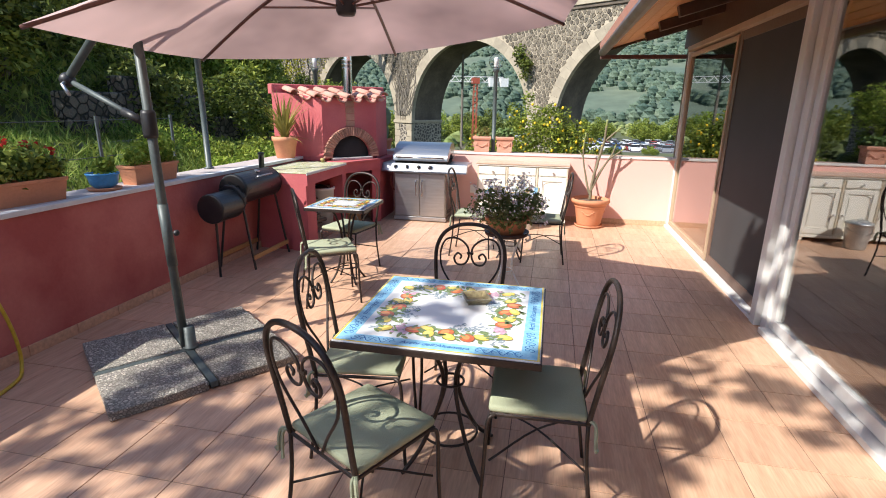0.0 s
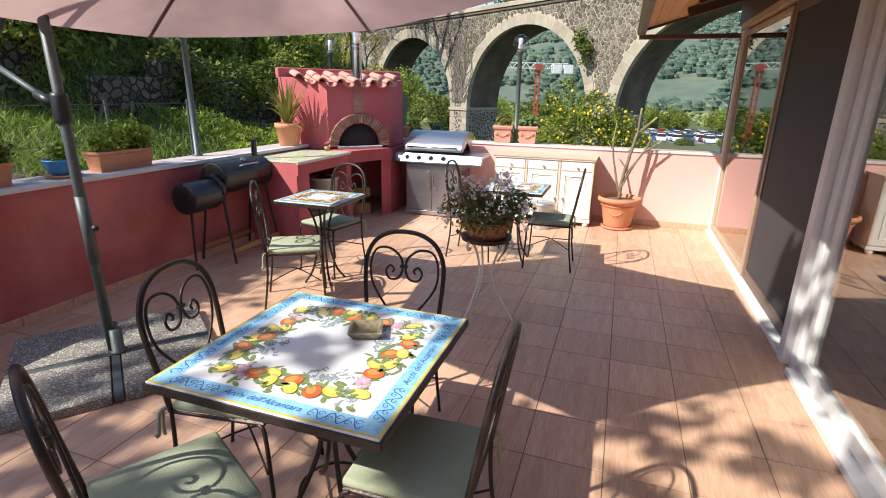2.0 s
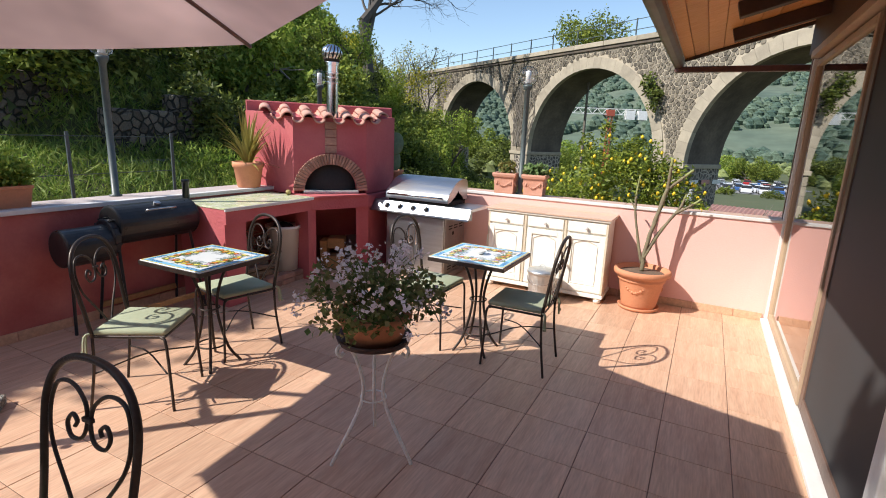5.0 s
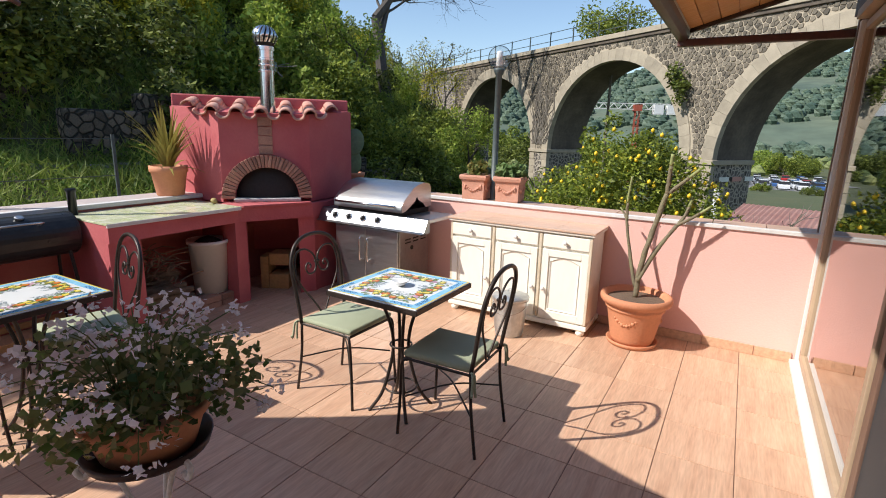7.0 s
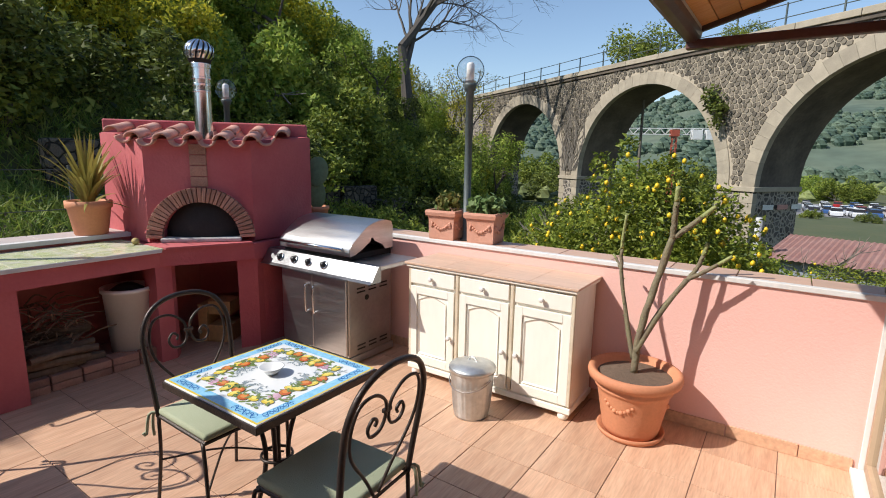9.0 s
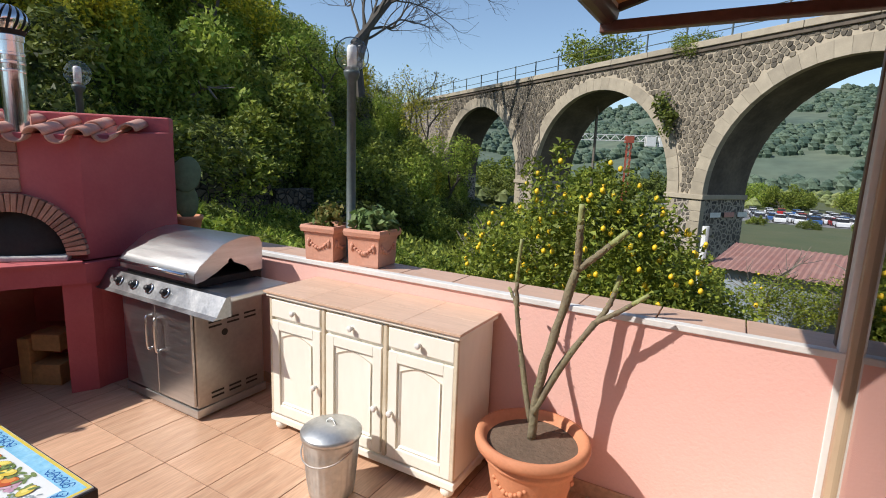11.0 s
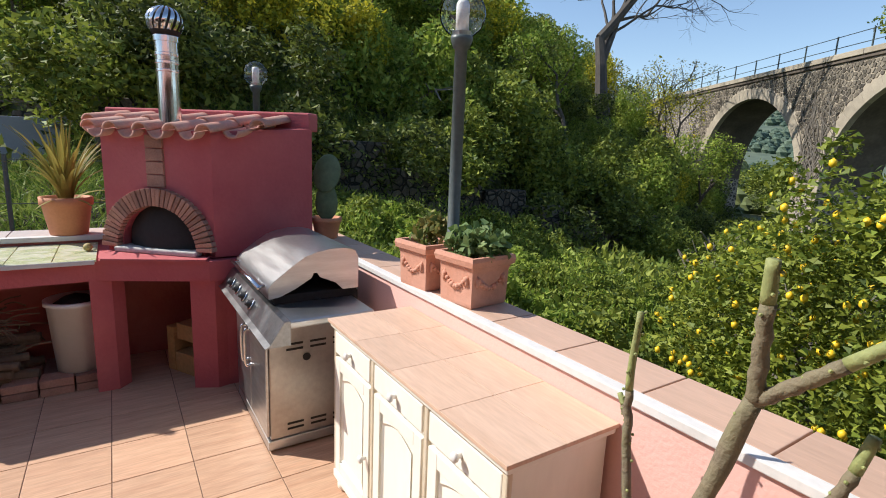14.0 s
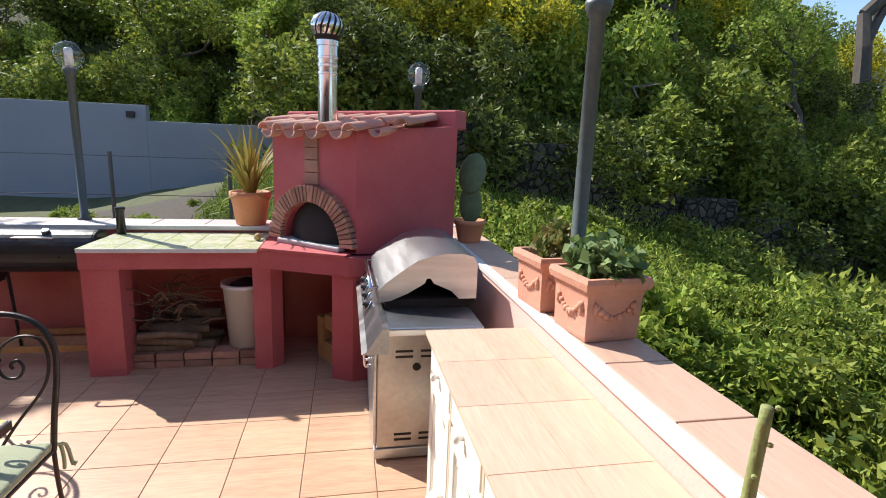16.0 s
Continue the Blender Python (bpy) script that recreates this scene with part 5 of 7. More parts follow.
# control panel with bevelled ends
bm = B()
prof = [(-0.09, 0.72), (-0.065, 0.735), (0.0, 0.835), (0.03, 0.84), (0.03, 0.72)]
xs = (-0.17, 1.06)
va = [[bm.verts.new((x, y, z)) for y, z in prof] for x in xs]
bm.faces.new(va[0][::-1])
bm.faces.new(va[1])
for k in range(5):
    bm.faces.new((va[0][k], va[0][(k + 1) % 5], va[1][(k + 1) % 5], va[1][k]))
panel = part("control_panel", bm, M_paneldark, gr, "dull dark steel control panel")
for k in range(4):
    part("bezel", lathe(B(), [(0.034, 0), (0.034, 0.005), (0.027, 0.007)], 18), M_chrome, panel, "chrome bezel", True).matrix_basis = Matrix.Translation((0.03 + k * 0.17, -0.035, 0.785)) @ Matrix.Rotation(radians(58), 4, "X")
    part("knob", lathe(B(), [(0.026, 0), (0.026, 0.008), (0.019, 0.012), (0.017, 0.032), (0.006, 0.034)], 16), M_blackplastic, panel, "black control knob", True).matrix_basis = Matrix.Translation((0.03 + k * 0.17, -0.035, 0.785)) @ Matrix.Rotation(radians(58), 4, "X")
part("side_shelf", box(B(), 0.765, 1.06, 0.02, 0.46, 0.80, 0.838, 0.008), M_steel, gr)
part("side_shelf", box(B(), -0.17, -0.005, 0.02, 0.46, 0.80, 0.838, 0.008), M_steel, gr)
part("firebox", box(B(), 0.005, 0.755, 0.03, 0.50, 0.74, 0.88, 0.004), M_sootshade, gr)
# lid: curved shell with end cheeks
lidp = [(0.0, 0.87), (0.0, 0.93), (0.03, 0.965), (0.13, 1.04), (0.19, 1.08), (0.25, 1.10), (0.33, 1.115), (0.41, 1.115), (0.47, 1.10), (0.49, 1.06), (0.49, 0.87)]
bm = B()
n = len(lidp)
rows = [[bm.verts.new((x, y, z)) for y, z in lidp] for x in (-0.02, 0.78)]
for k in range(n - 1):
    bm.faces.new((rows[0][k], rows[1][k], rows[1][k + 1], rows[0][k + 1]))
lid = part("lid", bm, M_steel, gr, "domed stainless steel lid", True)
for x in (-0.021, 0.775):
    cheek = [(0.0, 0.87), (0.0, 0.93), (0.03, 0.965), (0.13, 1.04), (0.19, 1.08), (0.25, 1.10), (0.33, 1.115), (0.41, 1.115), (0.47, 1.10), (0.49, 1.06), (0.49, 0.885), (0.40, 0.885), (0.36, 0.925), (0.27, 0.965), (0.255, 0.99), (0.235, 0.99), (0.225, 0.965), (0.14, 0.915), (0.06, 0.88)]
    bm = B()
    f0 = [bm.verts.new((x, y, z)) for y, z in cheek]
    f1 = [bm.verts.new((x + 0.006, y, z)) for y, z in cheek]
    bm.faces.new(f0[::-1])
    bm.faces.new(f1)
    for k in range(len(cheek)):
        bm.faces.new((f0[k], f0[(k + 1) % len(cheek)], f1[(k + 1) % len(cheek)], f1[k]))
    part("cheek", bm, M_steel, lid)
part("lid_handle", tube(B(), [(0.03, -0.035, 0.925), (0.73, -0.035, 0.925)], 0.011, 10), M_chrome, lid, "chrome bar handle", True)
for x in (0.06, 0.70):
    part("handle_bracket", box(B(), x - 0.008, x + 0.008, -0.035, 0.03, 0.918, 0.932, 0.002), M_chrome, lid)
part("thermometer", lathe(B(), [(0.03, 0), (0.03, 0.006), (0.024, 0.008)], 16), M_steeldull, lid).matrix_basis = Matrix.Translation((0.40, 0.13, 1.015)) @ Matrix.Rotation(radians(37), 4, "X")

# ---- galvanised bin ----
bn = thing("galvanised_bin", (-0.31, 6.99, 0), 0, "small ribbed galvanised bin with lid", "bin")
bn.scale = (1.25, 1.25, 1.22)
bm = B()
N = 72
ringv = []
for r, z in ((0.088, 0.0), (0.09, 0.012), (0.094, 0.05), (0.106, 0.20), (0.109, 0.225), (0.112, 0.25)):
    ringv.append([bm.verts.new(((r + (0.0025 * math.cos(i * math.pi / 1.5) if 0.03 < z < 0.21 else 0)) * math.cos(2 * math.pi * i / N), (r + (0.0025 * math.cos(i * math.pi / 1.5) if 0.03 < z < 0.21 else 0)) * math.sin(2 * math.pi * i / N), z)) for i in range(N)])
for a, b in zip(ringv, ringv[1:]):
    for i in range(N):
        bm.faces.new((a[i], a[(i + 1) % N], b[(i + 1) % N], b[i]))
bm.faces.new(ringv[0][::-1])
part("body", bm, M_zinc, bn, smooth=True)
part("lid", lathe(B(), [(0.118, 0.245), (0.12, 0.262), (0.114, 0.27), (0.06, 0.288), (0.008, 0.294)], 36), M_zinc, bn, "dished zinc lid", True)
part("lid_handle", tube(B(), arc((0, 0.288), 0.024, 0, 180, 10), 0.004, 6), M_zinc, bn)
part("bail", tube(B(), [(0.112 * math.cos(a), 0.112 * math.sin(a) - 0.006, 0.215 - 0.05 * math.sin(-a)) for a in [-math.pi * k / 14 for k in range(15)]], 0.003, 6), M_steeldull, bn)

# ---- frangipani in a big pot ----
fp = thing("potted_frangipani", (0.58, 7.375, 0), 0, "leafless frangipani with thick stems in a garlanded terracotta pot", "potted plant")
part("saucer", lathe(B(), [(0.16, 0.0), (0.185, 0.006), (0.195, 0.035), (0.185, 0.036), (0.165, 0.014)], 32), M_terra, fp, smooth=True)
pot = part("pot", lathe(B(), [(0.15, 0.012), (0.165, 0.05), (0.205, 0.27), (0.212, 0.29), (0.222, 0.295), (0.225, 0.31), (0.218, 0.32), (0.235, 0.34), (0.262, 0.35), (0.268, 0.375), (0.262, 0.40), (0.245, 0.405), (0.222, 0.39), (0.21, 0.36)], 40), M_terra, fp, "terracotta pot with moulded garland", True)
part("soil", lathe(B(), [(0.214, 0.362), (0.1, 0.372), (0.01, 0.374)], 24), M_soil, fp)
for g in range(3):
    a0 = radians(-100 + g * 120)
    for k in range(9):
        a = a0 + radians(-24 + 6 * k)
        z = 0.235 - 0.045 * math.sin(math.pi * k / 8)
        r = 0.2 - 0.155 * (0.27 - z) + 0.002
        part("garland_knob", ball(B(), (r * math.cos(a), r * math.sin(a), z), 0.017 if k % 2 else 0.012, 1), M_terra, pot, smooth=True)


def stem_part(pts, r0, r1, tip=True):
    sp = smooth_path([(x - 0.58, y - 7.375, z) for x, y, z in pts], 7)
    cut = int(len(sp) * 0.72) if tip else len(sp) - 1
    bm = B()
    tube(bm, sp[:cut + 1], r0, 10, r1=r0 + (r1 - r0) * cut / len(sp))
    for v in bm.verts:
        v.co += Vector((0.0024 * math.sin(v.co.z * 190), 0.0024 * math.cos(v.co.z * 170), 0))
    s = part("stem", bm, M_stem, fp, smooth=True)
    for i in range(int(len(sp) * 1.6)):
        q = sp[min(int(i / 1.6), len(sp) - 1)]
        a = i * 2.4
        part_r = r0 * 0.93
        if i % 3 == 0:
            part("leaf_scar", ball(B(), (q[0] + part_r * math.cos(a), q[1] + part_r * math.sin(a), q[2]), 0.0045, 1), M_stemtip, s)
    if tip:
        part("green_tip", tube(B(), sp[cut:], r0 + (r1 - r0) * cut / len(sp), 10, r1=r1), M_stemtip, fp, "green growing tip", True)


stem_part([(0.57, 7.38, 0.37), (0.585, 7.40, 0.63), (0.64, 7.43, 0.92), (0.70, 7.46, 1.19)], 0.021, 0.019, False)
stem_part([(0.70, 7.46, 1.18), (0.705, 7.44, 1.33), (0.71, 7.42, 1.48)], 0.018, 0.013)
stem_part([(0.70, 7.46, 1.185), (0.79, 7.46, 1.27), (0.90, 7.46, 1.38)], 0.016, 0.012)
stem_part([(0.56, 7.39, 0.45), (0.49, 7.42, 0.70), (0.44, 7.445, 0.95), (0.43, 7.44, 1.12), (0.445, 7.43, 1.30)], 0.014, 0.008)
stem_part([(0.438, 7.445, 0.96), (0.405, 7.475, 1.01), (0.37, 7.49, 1.05)], 0.009, 0.007)
stem_part([(0.57, 7.38, 0.50), (0.67, 7.45, 0.74), (0.79, 7.50, 0.95)], 0.017, 0.015, False)
stem_part([(0.79, 7.50, 0.945), (0.84, 7.53, 1.04), (0.87, 7.55, 1.17)], 0.013, 0.011)
stem_part([(0.79, 7.50, 0.95), (0.89, 7.51, 1.02), (1.0, 7.52, 1.11)], 0.013, 0.009)


# ---- planters on the far parapet ----
def square_planter(at, rz, seed, label, plant):
    p = thing("square_planter", at, rz, label, "planter", "garlanded square planters")
    bm = B()
    prof = [(0.105, 0.0), (0.108, 0.015), (0.112, 0.16), (0.118, 0.185), (0.13, 0.19), (0.135, 0.215), (0.13, 0.232), (0.112, 0.232), (0.105, 0.20)]
    loops = []
    for w, z in prof:
        loops.append([bm.verts.new((x * w, y * w, z)) for x, y in ((-1, -1), (1, -1), (1, 1), (-1, 1))])
    for a, b in zip(loops, loops[1:]):
        for k in range(4):
            bm.faces.new((a[k], a[(k + 1) % 4], b[(k + 1) % 4], b[k]))
    bm.faces.new(loops[0][::-1])
    body = part("pot", bm, M_boxterra, p)
    part("soil", box(B(), -0.104, 0.104, -0.104, 0.104, 0.17, 0.205), M_soil, p)
    rg = random.Random(seed)
    for side in range(4):
        m = Matrix.Rotation(side * math.pi / 2, 4, "Z")
        for k in range(9):
            u = -0.075 + 0.15 * k / 8
            z = 0.13 - 0.045 * math.sin(math.pi * k / 8)
            q = m @ Vector((u, -0.1125, z))
            part("garland_fruit", ball(B(), q, rg.uniform(0.011, 0.018), 1), M_boxterra, body, smooth=True)
        for u in (-0.08, 0.08):
            q = m @ Vector((u, -0.1125, 0.12))
            part("garland_tail", ball(B(), q, 0.012, 1, (1, 1, 2.6)), M_boxterra, body, smooth=True)
    rg2 = np.random.default_rng(seed)
    if plant == "broad":
        pts = crown_points(330, [(0, 0, 0.26, 0.10), (0.07, 0.03, 0.27, 0.08), (-0.07, -0.02, 0.27, 0.08)], seed, 0.3)
        o = new("leaves", leaves_mesh("leaves", pts, 0.038, leaf_mat("broad_pale_green_leaves", (0.12, 0.20, 0.06), (0.27, 0.36, 0.14), glow=0.3), seed, 1.3, 0.5))
    else:
        pts = crown_points(300, [(0, 0, 0.25, 0.09), (0.04, 0, 0.31, 0.06), (-0.05, 0.02, 0.30, 0.06)], seed, 0.2)
        o = new("leaves", leaves_mesh("leaves", pts, 0.026, leaf_mat("small_green_leaves", (0.10, 0.17, 0.04), (0.28, 0.32, 0.08), (0.34, 0.26, 0.08), glow=0.3), seed, 1.9, 0.9))
    o.parent = p


square_planter((-1.04, 7.765, TOP), 6, 31, "square terracotta planter with garland relief and thin sprouts", "thin")
square_planter((-0.705, 7.80, TOP), 6, 32, "square terracotta planter with garland relief and broad leaves", "broad")


# ---- globe lamps ----
def globe_lamp(x, y, z0, ztop, label):
    l = thing("globe_lamp", (x, y, z0), 0, label, "lamp", "globe lamps on the parapet")
    h = ztop - z0
    part("pole", lathe(B(), [(0.05, 0.0), (0.05, 0.012), (0.029, 0.02), (0.029, h - 0.16), (0.038, h - 0.155), (0.05, h - 0.12), (0.05, h - 0.105)], 18), M_pole, l, "dark grey-green steel pole", True)
    gb = part("globe", ball(B(), (0, 0, h - 0.01), 0.105, 3), M_globe, l, "clear glass globe", True)
    gb.visible_shadow = False
    part("lamp_tube", lathe(B(), [(0.03, h - 0.09), (0.03, h + 0.03), (0.024, h + 0.045), (0.005, h + 0.05)], 14), M_bulb, l, "white lamp tube", True)
    part("lamp_holder", lathe(B(), [(0.04, h - 0.105), (0.045, h - 0.085), (0.02, h - 0.08)], 14), M_steel, l)


globe_lamp(-0.873, 7.785, TOP - 0.003, 2.27, "globe lamp on a dark pole between two planters on the parapet")
globe_lamp(-3.57, 7.50, 0.96, 2.25, "globe lamp on a dark pole behind the oven")
globe_lamp(-3.56, 4.81, 0.953, 2.22, "globe lamp on a dark pole on the side parapet")

# ---- smoker ----
sm = thing("barrel_smoker", (-3.06, 4.55, 0), 0, "black steel barrel smoker with offset firebox and chimney", "smoker")


def drum(y0, y1, r, z, x=0.0):
    """A closed steel drum lying along y, with a rolled edge at both ends."""
    bm = B()
    rings = []
    for y, k in ((y0, 0.90), (y0 + 0.004, 0.97), (y0 + 0.012, 1.0), (y1 - 0.012, 1.0), (y1 - 0.004, 0.97), (y1, 0.90)):
        rings.append([bm.verts.new((x + r * k * math.cos(2 * math.pi * i / 32), y, z + r * k * math.sin(2 * math.pi * i / 32))) for i in range(32)])
    for p, q in zip(rings, rings[1:]):
        for i in range(32):
            bm.faces.new((p[i], p[(i + 1) % 32], q[(i + 1) % 32], q[i]))
    bm.faces.new(rings[0][::-1])
    bm.faces.new(rings[-1])
    return bm


part("barrel", drum(-0.10, 0.59, 0.155, 0.80), M_black, sm)
part("firebox", drum(-0.47, -0.13, 0.14, 0.675), M_black, sm, "black offset firebox drum")
part("firebox_collar", drum(-0.15, -0.095, 0.148, 0.71), M_blackplastic, sm)
for k in range(14):
    t = math.pi * 2 * k / 14
    part("collar_rib", box(B(), -0.006, 0.006, -0.145, -0.10, 0.146, 0.158, 0.002, Matrix.Translation((0, 0, 0.71)) @ Matrix.Rotation(t, 4, "Y")), M_black, sm)
part("barrel_band", drum(-0.085, -0.065, 0.158, 0.80), M_black, sm)
part("barrel_band", drum(0.555, 0.575, 0.158, 0.80), M_black, sm)
part("lid_handle", tube(B(), smooth_path([(0.13, 0.12, 0.90), (0.18, 0.12, 0.92), (0.18, 0.34, 0.92), (0.13, 0.34, 0.90)], 3), 0.008, 7), M_steel, sm, smooth=True)
part("thermometer", lathe(B(), [(0.026, 0), (0.028, 0.012), (0.02, 0.016)], 14), M_steel, sm, "steel dial thermometer").matrix_basis = Matrix.Translation((0.06, 0.26, 0.945)) @ Matrix.Rotation(radians(20), 4, "Y")
part("chimney", lathe(B(), [(0.03, 0.0), (0.03, 0.20), (0.036, 0.205), (0.036, 0.225), (0.03, 0.228)], 14, (-0.13, 0.67, 0.875)), M_black, sm, smooth=True)
part("chimney_elbow", tube(B(), smooth_path([(-0.05, 0.56, 0.85), (-0.10, 0.63, 0.85), (-0.13, 0.67, 0.89)], 3), 0.03, 10), M_black, sm, smooth=True)
for y in (-0.10, 0.52):
    for s_ in (-1, 1):
        part("leg", tube(B(), [(s_ * 0.09, y, 0.69), (s_ * 0.20, y + (0.03 if y > 0 else -0.03), 0.0)], 0.012, 7), M_black, sm)
part("leg", tube(B(), [(0.0, -0.40, 0.55), (0.0, -0.42, 0.0)], 0.012, 7), M_black, sm)
for x in (-0.185, 0.185):
    part("rack_board", box(B(), x - 0.012, x + 0.012, -0.13, 0.56, 0.10, 0.145, 0.003), M_pallet, sm, "brown wooden rack board")


# ---- plants on the oven counter and the side parapet ----
def clay_pot(parent, r, h, material=M_terra):
    part("pot", lathe(B(), [(r * 0.68, 0), (r * 0.72, 0.01), (r * 0.92, h * 0.78), (r, h * 0.8), (r, h), (r * 0.9, h), (r * 0.86, h * 0.85)], 28), material, parent, "terracotta pot", True)
    part("soil", lathe(B(), [(r * 0.87, h * 0.84), (0.01, h * 0.88)], 18), M_soil, parent)


sw = thing("potted_sansevieria", (-3.38, 6.12, 0.954), 0, "terracotta pot of tall yellow-edged sword leaves", "potted plant")
clay_pot(sw, 0.162, 0.27)
rg = random.Random(4)
for i in range(66):
    a, out, hh = rg.uniform(0, 6.283), rg.uniform(0.02, 0.34), rg.uniform(0.34, 0.66)
    if i < 6:
        out, hh = rg.uniform(0.25, 0.36), rg.uniform(0.08, 0.2)
    bm = B()
    d = Vector((math.cos(a), math.sin(a), 0))
    s = Vector((-d.y, d.x, 0))
    last = None
    for k in range(7):
        f = k / 6
        p = d * (0.03 + out * f ** 1.6) + Vector((0, 0, 0.22 + hh * f - (0.35 * out * f ** 3)))
        w = 0.018 * (1 - f ** 3) + 0.001
        tw = s * math.cos(f * 0.8) + Vector((0, 0, 0.2)) * math.sin(f)
        row = (bm.verts.new(p - tw * w), bm.verts.new(p + d * 0.004), bm.verts.new(p + tw * w))
        if last:
            bm.faces.new((last[0], last[1], row[1], row[0]))
            bm.faces.new((last[1], last[2], row[2], row[1]))
        last = row
    part("sword_leaf", bm, L_sword, sw)
ct = thing("potted_prickly_pear", (-2.57, 7.765, TOP - 0.003), 0, "prickly pear cactus in a terracotta pot behind the oven", "potted plant")
clay_pot(ct, 0.115, 0.16)
for (x, z, w, h, rz_) in ((0.0, 0.27, 0.085, 0.14, 0), (0.01, 0.49, 0.105, 0.145, -12), (-0.03, 0.25, 0.06, 0.10, 24)):
    bm = B()
    ball(bm, (0, 0, 0), 1, 3)
    for v in bm.verts:
        v.co = Vector((v.co.x * w, v.co.y * 0.014, v.co.z * h))
    part("pad", bm, M_cactus, ct, smooth=True).matrix_basis = Matrix.Translation((x, 0, z)) @ Matrix.Rotation(radians(rz_), 4, "X") @ Matrix.Rotation(radians(62 + rz_), 4, "Z")


def trough(at, rz, length, label, lumps, leaf_m, count, size, seed, petals=0):
    p = thing("plant_trough", at, rz, label, "planter", "terracotta troughs")
    bm = B()
    w0, w1, l0, l1, h = 0.065, 0.085, length / 2 - 0.015, length / 2, 0.16
    lo = [(-l0, -w0, 0), (l0, -w0, 0), (l0, w0, 0), (-l0, w0, 0)]
    loops = [lo, [(x / l0 * l1, y / w0 * w1, h - 0.025) for x, y, z in lo], [(x / l0 * (l1 + 0.008), y / w0 * (w1 + 0.008), h - 0.022) for x, y, z in lo], [(x / l0 * (l1 + 0.008), y / w0 * (w1 + 0.008), h) for x, y, z in lo], [(x / l0 * (l1 - 0.008), y / w0 * (w1 - 0.008), h) for x, y, z in lo], [(x / l0 * (l1 - 0.012), y / w0 * (w1 - 0.012), h - 0.04) for x, y, z in lo]]
    vv = [[bm.verts.new(q) for q in l] for l in loops]
    for a, b in zip(vv, vv[1:]):
        for k in range(4):
            bm.faces.new((a[k], a[(k + 1) % 4], b[(k + 1) % 4], b[k]))
    bm.faces.new(vv[0][::-1])
    part("trough", bm, M_terra, p)
    part("soil", box(B(), -l1 + 0.013, l1 - 0.013, -w1 + 0.013, w1 - 0.013, h - 0.06, h - 0.03), M_soil, p)
    o = new("leaves", leaves_mesh("leaves", crown_points(count, lumps, seed, 0.2), size, leaf_m, seed, 1.8, 0.6))
    o.parent = p
    if petals:
        rr = np.random.default_rng(seed)
        pts = [np.array(l[:3]) + (0, 0, l[3] + 0.02) for l in lumps for _ in range(1)]
        cl = [q + rr.normal(size=3) * 0.022 for q in pts for _ in range(petals)]
        o2 = new("flowers", leaves_mesh("flowers", cl, 0.026, L_redpetal, seed + 1, 1.0, 0.3))
        o2.parent = p


trough((-3.46, 2.72, 0.953), 84, 0.52, "terracotta trough of leafy plants with red flowers on the parapet", [(-0.2, 0, 0.24, 0.11), (-0.05, 0, 0.27, 0.13), (0.12, 0.02, 0.25, 0.12), (0.24, 0, 0.22, 0.09)], L_mid, 1300, 0.026, 41, 16)
trough((-3.45, 3.86, 0.953), 90, 0.50, "terracotta trough of bright green herbs on the parapet", [(-0.18, 0, 0.22, 0.08), (0.0, 0, 0.26, 0.12), (0.12, 0, 0.28, 0.13), (0.22, 0, 0.25, 0.1)], L_bright, 1500, 0.022, 42)
bp_ = thing("blue_bowl_planter", (-3.44, 3.36, 0.953), 0, "blue plastic bowl planter with small green plant", "potted plant")
part("saucer", lathe(B(), [(0.11, 0), (0.125, 0.02), (0.118, 0.021)], 24), M_terra, bp_, smooth=True)
part("pot", lathe(B(), [(0.06, 0.008), (0.095, 0.05), (0.112, 0.12), (0.118, 0.125), (0.118, 0.135), (0.105, 0.135), (0.1, 0.1)], 28), M_bluepot, bp_, "blue bowl", True)
part("soil", lathe(B(), [(0.1, 0.11), (0.01, 0.115)], 16), M_soil, bp_)
o = new("leaves", leaves_mesh("leaves", crown_points(420, [(0, 0, 0.17, 0.075), (0.04, 0.02, 0.2, 0.05)], 9, 0.2), 0.024, L_bright, 3, 1.4, 0.6))
o.parent = bp_

# ---- odds and ends ----
bk = thing("white_bucket", (-2.93, 6.15, 0.09), 0, "tall white plastic bin standing in the log bay", "bin")
bk.scale = (1.2, 1.2, 1.0)
bm = B()
for r0, r1, z0, z1 in ((0.115, 0.14, 0, 0.50),):
    lathe(bm, [(r0, z0), (r1, z1 - 0.03), (r1 + 0.012, z1 - 0.03), (r1 + 0.012, z1), (r1 - 0.005, z1), (r0 - 0.005, 0.02)], 28)
part("bin_body", bm, M_whiteplastic, bk, smooth=True)
part("rubbish", lathe(B(), [(0.13, 0.45), (0.06, 0.51), (0.01, 0.53)], 14), M_sootshade, bk)
logs = thing("firewood_heap", (-3.0, 5.66, 0.0), 0, "heap of firewood and dry twigs on bricks in the bay", "firewood")
rg = random.Random(12)
for i in range(5):
    for k in range(2):
        part("hearth_brick", box(B(), 0.12 + rg.uniform(-0.01, 0.01), 0.26, -0.30 + i * 0.19, -0.12 + i * 0.19, 0.056 * k, 0.052 + 0.056 * k, 0.005), M_brick, logs)
    part("hearth_brick", box(B(), -0.22, 0.11, -0.30 + i * 0.19, -0.12 + i * 0.19, 0.0, 0.085, 0.006), M_brick, logs)
